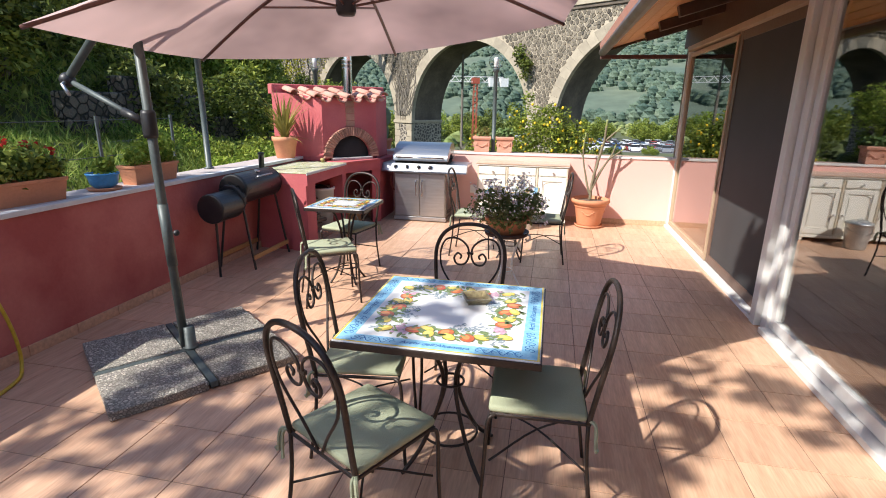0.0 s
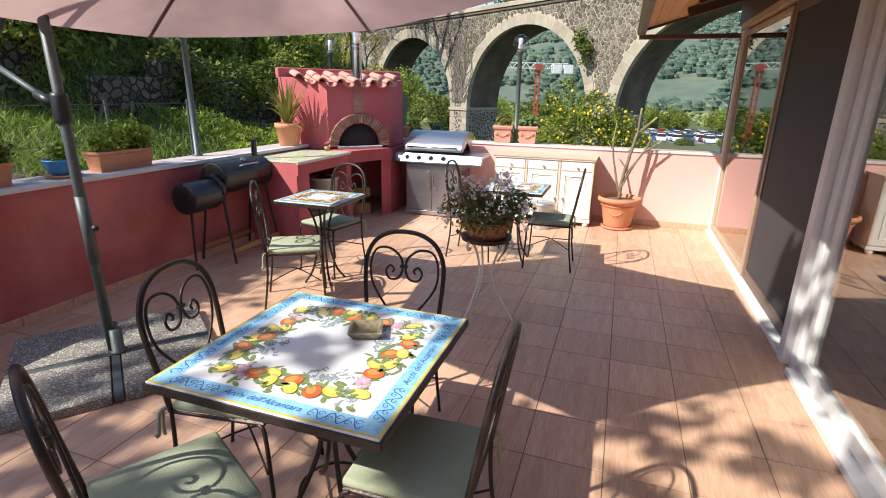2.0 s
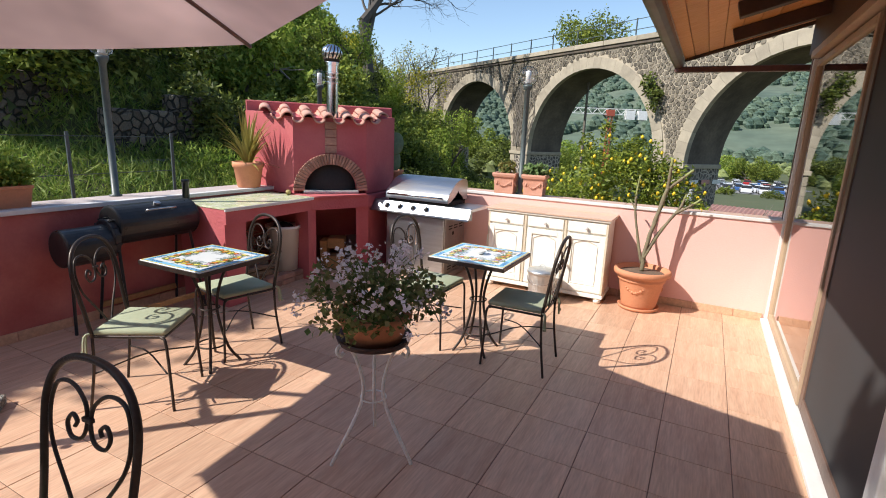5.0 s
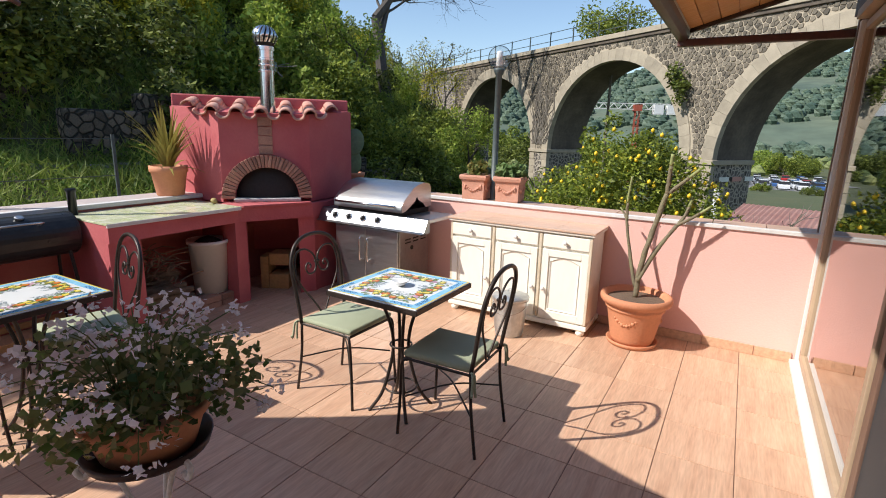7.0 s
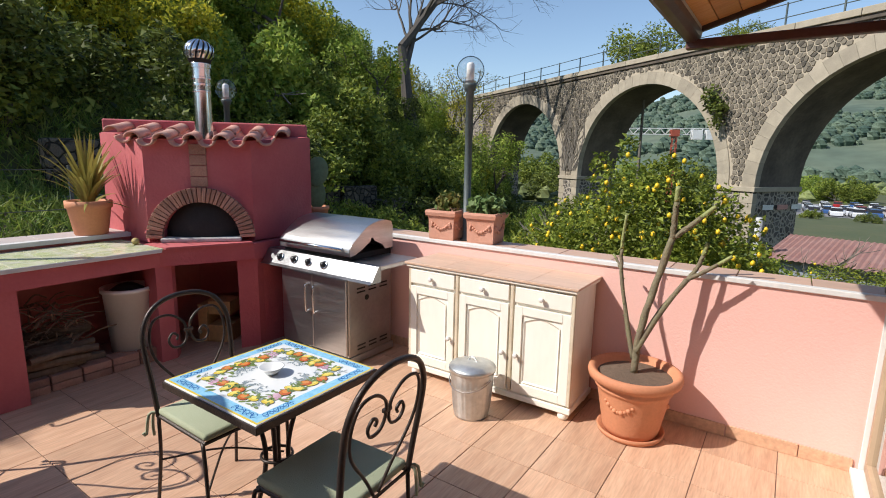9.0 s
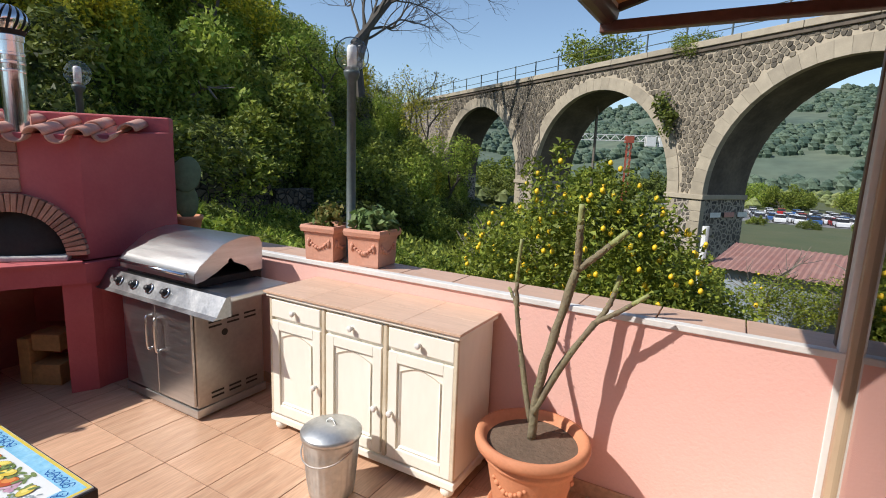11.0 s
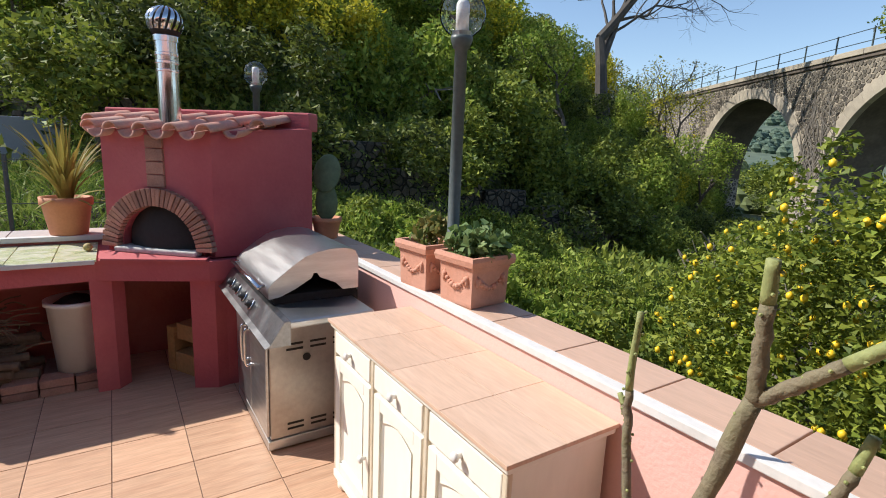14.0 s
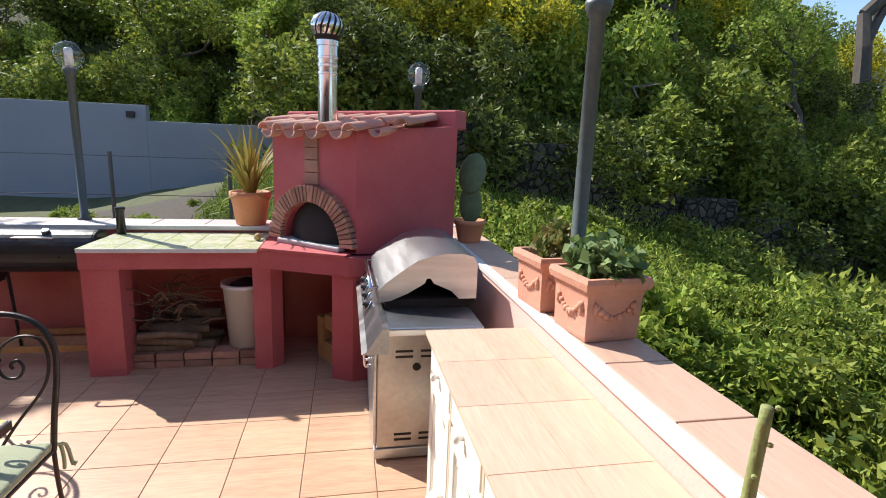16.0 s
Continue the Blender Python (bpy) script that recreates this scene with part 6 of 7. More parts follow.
for i in range(16):
    lev = i // 5
    y0, z0 = rg.uniform(-0.10, 0.08), 0.115 + lev * 0.06
    x0 = -0.17 + 0.085 * (i % 5) + 0.02 * lev
    part("log", tube(B(), [(x0 + rg.uniform(-0.05, 0.05), y0 - 0.2, z0 + rg.uniform(0, 0.02)), (x0 + 0.02, y0, z0 + 0.012), (x0 + rg.uniform(-0.05, 0.05), y0 + 0.2, z0)], rg.uniform(0.022, 0.038), 8), M_wood, logs)
for i in range(95):
    h0 = rg.random()
    p0 = Vector((rg.uniform(-0.15, 0.2), rg.uniform(-0.24, 0.2) * (1.1 - 0.5 * h0), 0.27 + 0.27 * h0))
    p1 = p0 + Vector((rg.uniform(-0.14, 0.14), rg.uniform(-0.22, 0.22), rg.uniform(-0.08, 0.08)))
    part("twig", tube(B(), smooth_path([p0, (p0 + p1) / 2 + Vector((0, 0, rg.uniform(-0.03, 0.05))), p1], 3), rg.uniform(0.003, 0.007), 5), M_wood, logs)
blk = thing("wood_block_stack", (-2.78, 6.86, 0), 30, "small stack of orange pine offcuts under the oven", "wood blocks")
part("block", box(B(), -0.18, -0.10, -0.12, 0.1, 0.0, 0.33, 0.005), M_pallet, blk)
part("block", box(B(), -0.095, 0.1, -0.12, 0.1, 0.0, 0.15, 0.005), M_pallet, blk)
part("block", box(B(), -0.095, 0.1, -0.1, 0.1, 0.24, 0.36, 0.005), M_pallet, blk)
lem = thing("stray_lemon", (-2.93, 6.24, CT + 0.028), 0, "single dull lemon lying on the counter edge", "lemon")
part("fruit", ball(B(), (0, 0, 0), 0.028, 2, (1.15, 1, 1)), mat("dull_lemon_skin", (0.42, 0.32, 0.12), rough=0.7), lem, smooth=True)
sock = thing("wall_socket", (-1.13, YF - 0.002, 0.42), 0, "beige outdoor socket box on the parapet wall", "socket")
part("socket_box", box(B(), -0.05, 0.05, -0.04, 0.0, -0.06, 0.06, 0.008), M_cream, sock)
part("socket_cover", box(B(), -0.04, 0.04, -0.046, -0.041, -0.045, 0.045, 0.003), M_whiteplastic, sock)
cable = thing("red_gas_hose", (0, 0, 0), 0, "thin red gas hose hanging behind the grill", "hose")
part("hose", tube(B(), smooth_path([(-2.27, 7.2, 0.72), (-2.3, 7.17, 0.55), (-2.26, 7.22, 0.42), (-2.2, 7.5, 0.3)], 6), 0.006, 6), M_redcrane, cable, smooth=True)
hose = thing("yellow_garden_hose", (0, 0, 0), 0, "yellow garden hose hanging down the side parapet", "hose")
part("hose", tube(B(), smooth_path([(-3.5, 2.06, 0.97), (-3.27, 2.1, 0.965), (-3.22, 2.18, 0.7), (-3.17, 2.26, 0.3), (-3.14, 2.25, 0.03), (-3.0, 2.05, 0.013), (-2.9, 1.5, 0.013), (-3.0, 0.6, 0.013)], 6), 0.011, 8), M_hose, hose, smooth=True)


# ---- viaduct ----
VO, VRZ = (-0.7, 28.5, 0), -32.0
SPR, RAD, DECK, BAY, DEP = 0.70, 4.68, 6.40, 11.0, 2.8
via = thing("viaduct", VO, VRZ, "old lava-stone railway viaduct with round arches and pale arch rings", "viaduct")
BASE = -9.5


def bay_face(bm, x0, cx, x1, y):
    n = 28
    ring = [(cx + RAD * math.cos(math.pi * k / n), SPR + RAD * math.sin(math.pi * k / n)) for k in range(n + 1)]
    top = [(x1 + (x0 - x1) * k / n, DECK) for k in range(n + 1)]
    vr = [bm.verts.new((x, y, z)) for x, z in ring]
    vt = [bm.verts.new((x, y, z)) for x, z in top]
    for k in range(n):
        bm.faces.new((vr[k], vr[k + 1], vt[k + 1], vt[k]))
    r0 = bm.verts.new((x1, y, SPR))
    l0 = bm.verts.new((x0, y, SPR))
    bm.faces.new((vr[0], vt[0], r0))
    bm.faces.new((vr[-1], l0, vt[-1]))


vouss = None
for b in range(-2, 4):
    cx = (b + 0.5) * BAY
    x0, x1 = b * BAY, (b + 1) * BAY
    bm = B()
    bay_face(bm, x0, cx, x1, 0.0)
    bay_face(bm, x0, cx, x1, DEP)
    part("spandrel_wall", bm, M_wallmortar, via)
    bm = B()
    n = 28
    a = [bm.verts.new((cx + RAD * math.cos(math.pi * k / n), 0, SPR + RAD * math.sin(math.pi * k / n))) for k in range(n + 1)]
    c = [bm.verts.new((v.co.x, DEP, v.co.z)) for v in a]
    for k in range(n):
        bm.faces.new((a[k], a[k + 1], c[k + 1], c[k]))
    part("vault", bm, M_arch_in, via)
    nv = 31
    for k in range(nv):
        if vouss is None:
            vb = B()
            h = math.pi / nv / 2 * 0.985
            prof = [(r * math.cos(t), r * math.sin(t)) for r, t in ((RAD - 0.025, -h), (RAD + 0.53, -h), (RAD + 0.53, h), (RAD - 0.025, h))]
            f0 = [vb.verts.new((x, -0.05, z)) for x, z in prof]
            f1 = [vb.verts.new((x, 0.25, z)) for x, z in prof]
            vb.faces.new(f0)
            vb.faces.new(f1[::-1])
            for i in range(4):
                vb.faces.new((f0[i], f0[(i + 1) % 4], f1[(i + 1) % 4], f1[i]))
            ob = part("voussoir", vb, M_dress, via)
            vouss = ob.data
        else:
            ob = new("voussoir", vouss)
            ob.parent = via
        ob.matrix_basis = Matrix.Translation((cx, 0, SPR)) @ Matrix.Rotation(-math.pi * (k + 0.5) / nv, 4, "Y")
for p in range(-2, 5):
    x = p * BAY
    w = (BAY - 2 * RAD) / 2
    if p in (-2, 4):
        w = 6.0
        x = x - 6.0 + (BAY - 2 * RAD) / 2 if p == -2 else x + 6.0 - (BAY - 2 * RAD) / 2
        part("abutment", box(B(), x - w, x + w, 0.012, DEP, BASE, DECK), M_basalt, via)
        continue
    part("pier", box(B(), x - w - 0.02, x + w + 0.02, -0.04, DEP + 0.02, BASE, SPR - 0.2), M_basalt, via)
    for k in range(8):
        part("quoin", box(B(), x - w - 0.03, x - w + 0.42 + 0.12 * (k % 2), -0.06, 0.2, SPR - 0.24 - 0.42 * (k + 1), SPR - 0.24 - 0.42 * k - 0.02, 0.01), M_dress, via)
        part("quoin", box(B(), x + w - 0.42 - 0.12 * ((k + 1) % 2), x + w + 0.03, -0.06, 0.2, SPR - 0.24 - 0.42 * (k + 1), SPR - 0.24 - 0.42 * k - 0.02, 0.01), M_dress, via)
    part("impost", box(B(), x - w - 0.1, x + w + 0.1, -0.12, DEP + 0.05, SPR - 0.2, SPR, 0.02), M_dress, via, "pale impost moulding")
for i in range(38):
    x = -34 + i * 2.1
    part("coping_stone", box(B(), x, x + 2.08, -0.16, 0.5, DECK, DECK + 0.24, 0.02), M_dress, via)
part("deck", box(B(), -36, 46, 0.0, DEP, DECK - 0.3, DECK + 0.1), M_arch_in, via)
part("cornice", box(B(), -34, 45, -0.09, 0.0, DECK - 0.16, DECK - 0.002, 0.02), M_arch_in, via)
rail = thing("viaduct_railing", VO, VRZ, "thin dark steel railing along the viaduct", "railing")
for i in range(34):
    x = -31 + i * 2.0
    part("rail_post", box(B(), x - 0.025, x + 0.025, 0.3, 0.35, DECK + 0.24, DECK + 1.15), M_pole, rail)
for z in (0.62, 1.1):
    part("rail_bar", tube(B(), [(-31, 0.325, DECK + z), (35, 0.325, DECK + z)], 0.018, 6), M_pole, rail)
sign = thing("marker_boards", VO, VRZ, "two small white and red marker boards on the pier", "sign")
for i in range(3):
    part("board", box(B(), 0.92 + 0.002, 0.935, 0.5 + i * 0.9, 1.15 + i * 0.9, -0.22, -0.02), M_bulb if i != 1 else mat("faded_red_board", (0.6, 0.3, 0.25)), sign)

# rubble stones of the spandrels
def clip_cell(poly, c, q):
    """The part of a polygon nearer to c than to q."""
    mx, my = (c[0] + q[0]) / 2, (c[1] + q[1]) / 2
    dx, dy = q[0] - c[0], q[1] - c[1]
    out = []
    for a, b in zip(poly, poly[1:] + poly[:1]):
        da, db = (a[0] - mx) * dx + (a[1] - my) * dy, (b[0] - mx) * dx + (b[1] - my) * dy
        if da <= 0:
            out.append(a)
        if da * db < 0:
            t = da / (da - db)
            out.append((a[0] + (b[0] - a[0]) * t, a[1] + (b[1] - a[1]) * t))
    return out


rg = random.Random(303)
GAP = 0.195
seeds = {}
for j in range(33):
    for i in range(286):
        seeds[i, j] = (-22.2 + (i + 0.5 * (j % 2)) * GAP + rg.uniform(-0.07, 0.07), SPR - 0.05 + j * GAP * 0.92 + rg.uniform(-0.065, 0.065))
joined = B()
count = 0
for (i, j), c in seeds.items():
    if c[1] > DECK - 0.22 or c[1] < SPR:
        continue
    b = math.floor(c[0] / BAY)
    if b < -2 or b > 2:
        continue
    centres = [((b + k + 0.5) * BAY, SPR) for k in (-1, 0, 1)]
    ring = RAD + 0.55
    if min(math.hypot(c[0] - q[0], c[1] - q[1]) for q in centres) < ring + 0.06:
        continue
    poly = [(c[0] - 0.5, c[1] - 0.5), (c[0] + 0.5, c[1] - 0.5), (c[0] + 0.5, c[1] + 0.5), (c[0] - 0.5, c[1] + 0.5)]
    for di in (-2, -1, 0, 1, 2):
        for dj in (-2, -1, 0, 1, 2):
            q = seeds.get((i + di, j + dj))
            if q and (di or dj):
                poly = clip_cell(poly, c, q)
    if len(poly) < 3:
        continue
    k = rg.uniform(0.80, 0.9)
    pts = []
    for x, z in poly:
        x, z = c[0] + (x - c[0]) * k, min(c[1] + (z - c[1]) * k, DECK - 0.17)
        for q in centres:
            d = math.hypot(x - q[0], z - q[1])
            if d < ring:
                x, z = q[0] + (x - q[0]) / d * ring, q[1] + (z - q[1]) / d * ring
        pts.append((x, z))
    near = -2.2 < c[0] < 1.8 and count < 300
    bm = B() if near else joined
    dep = rg.uniform(0.02, 0.045)
    lo = [bm.verts.new((x, 0.0, z)) for x, z in pts]
    hi = [bm.verts.new((c[0] + (x - c[0]) * 0.88, -dep, c[1] + (z - c[1]) * 0.88)) for x, z in pts]
    try:
        bm.faces.new(hi)
        for a in range(len(pts)):
            bm.faces.new((lo[a], lo[(a + 1) % len(pts)], hi[(a + 1) % len(pts)], hi[a]))
    except ValueError:
        pass
    if near:
        count += 1
        part("stone", bm, M_rubblestone, via)
part("rubble_infill", joined, M_rubblejoined, via)["kind"] = "stuff"

# ---- far hills ----
hv, hf = [], []
NB, NV = 150, 26
for j in range(NV + 1):
    for i in range(NB + 1):
        be = radians(75 - 150 * i / NB)
        f = j / NV
        d = 230 + 560 * f
        deg = math.degrees(be)
        ridge = 72 + 54 * math.exp(-((deg + 6) / 16) ** 2) + 18 * math.exp(-((deg - 14) / 7) ** 2) + 26 * math.exp(-((deg - 40) / 14) ** 2) + 10 * math.sin(deg * 0.31)
        x, y = -d * math.sin(be), d * math.cos(be)
        nz = noise.noise(Vector((x * 0.012, y * 0.012, 5))) * 14 + noise.noise(Vector((x * 0.05, y * 0.05, 7))) * 4
        hv.append((x, y, -14 + (ridge + nz * (0.3 + f)) * f ** 0.8 * 0.98))
for j in range(NV):
    for i in range(NB):
        a = j * (NB + 1) + i
        hf.append((a, a + 1, a + NB + 2, a + NB + 1))
tagged(raw("backdrop_hills", hv, hf, M_hill, smooth=True), "far wooded hillside with pale clearings, haze in its tint", "hill", kind="structure")


def hill_point(i, j):
    return hv[j * (NB + 1) + i]


def clump_woods(name, spots, material, label):
    """Far-off trees, each a ragged six-sided crown, joined as one."""
    tv, tf = [], []
    for x, y, z, r in spots:
        k0 = len(tv)
        tv.append((x, y, z + r * 1.7))
        for lev, (rr_, zz_) in enumerate(((0.75, 1.25), (1.0, 0.5), (0.6, -0.5))):
            for q in range(6):
                w = r * rr_ * hr_.uniform(0.75, 1.25)
                tv.append((x + w * math.cos(q * 1.047 + lev * 0.5), y + w * math.sin(q * 1.047 + lev * 0.5), z + r * zz_))
        for q in range(6):
            n1 = (q + 1) % 6
            tf.append((k0, k0 + 1 + q, k0 + 1 + n1))
            for lev in (0, 1):
                o0 = k0 + 1 + lev * 6
                tf.append((o0 + q, o0 + 6 + q, o0 + 6 + n1, o0 + n1))
    tagged(raw(name, tv, tf, material), label, "trees", kind="stuff")


hr_ = np.random.default_rng(140)
spots = []
for _ in range(15000):
    i, j = int(hr_.integers(0, NB)), int(hr_.integers(0, NV - 1))
    a, b, c = (Vector(hill_point(i, j)), Vector(hill_point(i + 1, j)), Vector(hill_point(i, j + 1)))
    p = a + (b - a) * hr_.random() + (c - a) * hr_.random()
    if noise.noise(Vector((p.x * 0.02, p.y * 0.02, 1))) > -0.2:
        spots.append((p.x, p.y, p.z, hr_.uniform(1.4, 3.6)))
clump_woods("far_woods", spots, L_far, "scattered dark green trees on the far hillside, tinted with haze")
spots = []
for _ in range(7500):
    x, y = hr_.uniform(-130, 190), 50 + 230 * hr_.random()
    if (-16 < x < 46 and 84 < y < 165) or (x > -12 and y < 84) or (-11 < x < -6 and y < 66):
        continue
    if noise.noise(Vector((x * 0.03, y * 0.03, 8))) > -0.32:
        r = hr_.uniform(0.5, 1.6) * (0.7 + y / 300)
        spots.append((x, y, ground_z(x, y), r))
clump_woods("valley_woods", spots, L_valley, "small trees and hedges across the valley floor")

# ---- plants of the slope and garden ----
def branch_tree(seed, height, r, levels, spread=0.55, first=0.35, forks=3):
    """Tapered trunk with limbs that fork; returns the mesh and the twig ends."""
    rg = random.Random(seed)
    bm, ends = B(), []

    def grow(p, d, ln, rad, lev):
        pts = [p]
        q = p
        for k in range(4):
            d = (d + Vector((rg.gauss(0, 0.13), rg.gauss(0, 0.13), rg.gauss(0.03, 0.07)))).normalized()
            q = q + d * ln / 4
            pts.append(q)
        tube(bm, pts, rad, 7 if lev < 2 else 4, r1=rad * 0.6)
        if lev == levels:
            ends.append(q)
            return
        for f in range(forks + (1 if lev and rg.random() < 0.5 else 0)):
            a = rg.uniform(0, 6.283)
            side = d.orthogonal().normalized()
            side.rotate(Matrix.Rotation(a, 3, d))
            nd = (d + side * rg.uniform(0.5, 1.0) * spread * 1.6 + Vector((0, 0, 0.12))).normalized()
            start = pts[rg.choice((2, 3, 4))] if f else q
            grow(start, nd, ln * rg.uniform(0.6, 0.85), rad * (0.62 if f == 0 else 0.45), lev + 1)
            if lev == levels - 1:
                ends.append(start)
    grow(Vector((0, 0, -0.3)), Vector((0, 0, 1)), height * first, r, 0)
    return bm, ends


def plant(name, x, y, label, category, group=""):
    return thing(name, (x, y, ground_z(x, y)), 0, label, category, group)


bt = plant("bare_tree", -16.9, 27.9, "tall leafless tree with forked dark limbs", "tree")
bm, ends = branch_tree(11, 17, 0.36, 6, 0.62, 0.27, 3)
part("trunk", bm, M_darkbark, bt, "dark grey branching trunk and limbs")
bt.scale = (1.15, 1.15, 1.3)

bush_kinds = []
for k, (lm, sd, nl, sz) in enumerate(((L_dark, 51, 12500, 0.062), (L_mid, 52, 12500, 0.06), (L_dark, 53, 12500, 0.062), (L_bright, 54, 12000, 0.06), (L_yellow, 55, 10000, 0.06))):
    heap = lump_heap(sd, 26, 1.6, 1.6, 2.2, 0.24, 0.56)
    me = leaves_mesh("foliage", crown_points(nl, heap, sd, 0.5), sz, lm, sd, 2.0, 0.3, single=True)
    bush_kinds.append(me)
sb, _ = branch_tree(33, 2.0, 0.05, 2, 0.8, 0.4, 3)
stem_me = part("stem", sb, M_bark)
bush_stem = stem_me.data
bpy.data.objects.remove(stem_me)
bush_labels = ("dense dark green evergreen shrub on the slope", "green leafy shrub on the slope", "dark tangled shrub on the slope, shade in its leaf colour", "fresh spring-green shrub on the slope", "yellow-flowering broom bush on the slope")
rg = random.Random(77)


def bush(x, y, k, s, sz=1.0):
    b = thing("bush", (x, y, ground_z(x, y) - 0.25 * s), rg.uniform(0, 360), bush_labels[k], "bush", "bushes of the slope")
    o = new("foliage", bush_kinds[k])
    o.parent = b
    o2 = new("stem", bush_stem)
    o2.parent = b
    b.scale = (s, s, s * sz)
    return b


def foot_x(y):
    return -12.5 + 4.3 * min(1, max(0, (y - 3.5) / 3.5)) if y < 12 else -8.2 + 0.12 * (y - 12) if y < 18 else -7.5 - 0.48 * (y - 18)


for y in np.arange(-3, 44, 2.3):
    for row, dx in enumerate((1.2, 3.6, 6.4, 9.8, 14.0, 19.0)):
        x = foot_x(y) - dx + rg.uniform(-0.8, 0.8)
        yy = y + rg.uniform(-0.9, 0.9)
        # Kind weights paint in the light: dark leaves below y 7, bright ones beyond.
        k = rg.choices(range(5), (4, 2.5, 3, 1.5, 0.2) if yy < 7 else (0.8, 4, 0.6, 4.5, 1.2) if yy < 15 else (1, 4, 1, 4, 1))[0] if row else rg.choices(range(5), (3, 4, 2, 2, 0.5) if yy < 15 else (2, 4, 2, 3, 0))[0]
        s = rg.uniform(0.95, 1.2) if row == 0 else rg.choice((0.7, 0.85, 1.05, 1.35)) * (0.92 + 0.1 * row) * (0.72 if yy > 16 and row < 3 else 1)
        if abs(x + 16.9) < 2 and abs(yy - 27.9) < 2:
            continue
        bush(x, yy, k, s, rg.uniform(0.9, 1.25))
for x, y, k, s, zz in ((-12.5, 26, 4, 0.9, 1.3), (-13.8, 27.5, 3, 1.0, 1.6), (-10.6, 25, 3, 0.75, 1.2), (-8.5, 21, 1, 0.8, 1.0), (-7.2, 18.5, 1, 0.8, 1.1), (-9.5, 23, 2, 0.9, 1.2), (-15.5, 30, 4, 0.9, 1.4), (-19, 31, 3, 1.1, 1.5),
                       (-5.2, 20, 3, 0.55, 1.4), (-4.6, 18, 4, 0.5, 1.0), (-3.4, 21, 1, 0.6, 1.1), (-1.0, 22, 1, 0.7, 1.0), (6.5, 22, 3, 0.45, 0.7), (-3.4, 26.5, 0, 0.55, 0.9)):
    bush(x, y, k, s, zz)
def slope_tree(x, y, height, spread, leaf_m, seed, label, count=5200, size=0.075, bark=None):
    """A small tree with a leaning trunk, forked limbs and an open crown round its twig ends."""
    t = plant("slope_tree", x, y, label, "tree", "trees of the slope")
    bm_, ends_ = branch_tree(seed, height, 0.05 + height * 0.014, 3, spread, 0.42, 3)
    part("trunk", bm_, bark or M_darkbark, t)
    lumps_ = [(e.x, e.y, e.z, 0.22 + 0.075 * height * ((k * 37) % 10) / 12) for k, e in enumerate(ends_)]
    o_ = new("crown", leaves_mesh("crown", crown_points(count, lumps_, seed, 0.25), size, leaf_m, seed, 1.9, 0.2, single=True))
    o_.parent = t


for q, (x, y, hh, sp, lm, lab) in enumerate(((-14.6, 13.5, 5.2, 0.75, L_bright, "spring-green young tree on the slope"), (-11.8, 20.0, 4.6, 0.7, L_bright, "fresh green tree leaning over the slope"),
                                            (-15.5, 18.0, 5.5, 0.8, L_mid, "green tree with dark forked trunk on the slope"), (-13.0, 8.5, 4.2, 0.8, L_mid, "leafy tree above the terrace wall"),
                                            (-16.5, 6.5, 5.0, 0.8, L_mid, "leafy tree high on the slope"), (-12.8, 4.6, 4.0, 0.7, L_bright, "bright green fig-like tree by the boundary wall"),
                                            (-14.5, 1.5, 4.6, 0.8, L_mid, "green tree behind the boundary wall"), (-16.3, 33.5, 6.5, 0.6, L_yellow, "thin yellow-green tree beside the viaduct end"),
                                            (-19.0, 36.0, 7.5, 0.55, L_silver, "pale twiggy tree beside the viaduct end"), (-13.6, 31.0, 5.0, 0.6, L_bright, "light green tree at the foot of the viaduct end"))):
    slope_tree(x, y, hh, sp, lm, 400 + q, lab, 3200 if q > 6 else 5600)
# trees on and behind the viaduct
for (x, y, z, s, k) in ((-6.0, 34.2, 7.0, 1.35, 1), (-0.9, 29.0, 6.6, 0.62, 1), (9.5, 26, 6.4, 0.5, 1)):
    b = thing("viaduct_shrub", (x, y, z - 0.4), 40, "grey-green shrub rooted on the viaduct parapet", "bush", "viaduct shrubs")
    me = leaves_mesh("foliage", crown_points(5200, lump_heap(60 + k, 9, 1.0, 1.0, 1.6, 0.4, 0.7), 61, 0.3), 0.06, L_mid, 5, 1.8, 0.3)
    o = new("foliage", me)
    o.parent = b
    part("stem", tube(B(), [(0.1, 0.1, -9.0 if s > 1 else -0.4), (0, 0, 0.8)], 0.09, 7, r1=0.04), M_bark, b)
    b.scale = (s, s, s)
ivy = thing("wall_shrub", (-1.75, 29.0, 4.15), -32, "tuft of green shrub growing out of the spandrel", "bush")
o = new("foliage", leaves_mesh("foliage", crown_points(520, [(0, -0.2, 0, 0.45), (0.3, -0.2, -0.4, 0.4), (-0.3, -0.2, 0.3, 0.35), (0.2, -0.25, -0.9, 0.3)], 62, 0.2), 0.10, L_dark, 5, 1.6, 0.0))
o.parent = ivy
creeper = thing("bare_creeper", VO, VRZ, "leafless dark creeper spread over the viaduct wall", "climbing plant")
rg2 = random.Random(9)
for i in range(26):
    x = -11 + rg2.gauss(0, 0.5)
    pts = [(x, -0.06, 1.0)]
    for k in range(8):
        pts.append((pts[-1][0] + rg2.gauss(0, 0.28), -0.07, pts[-1][2] + rg2.uniform(0.3, 0.75)))
    pts = [p for p in pts if p[2] < DECK + 0.2]
    part("stem", tube(B(), pts, 0.03, 4, r1=0.01), M_bark, creeper)


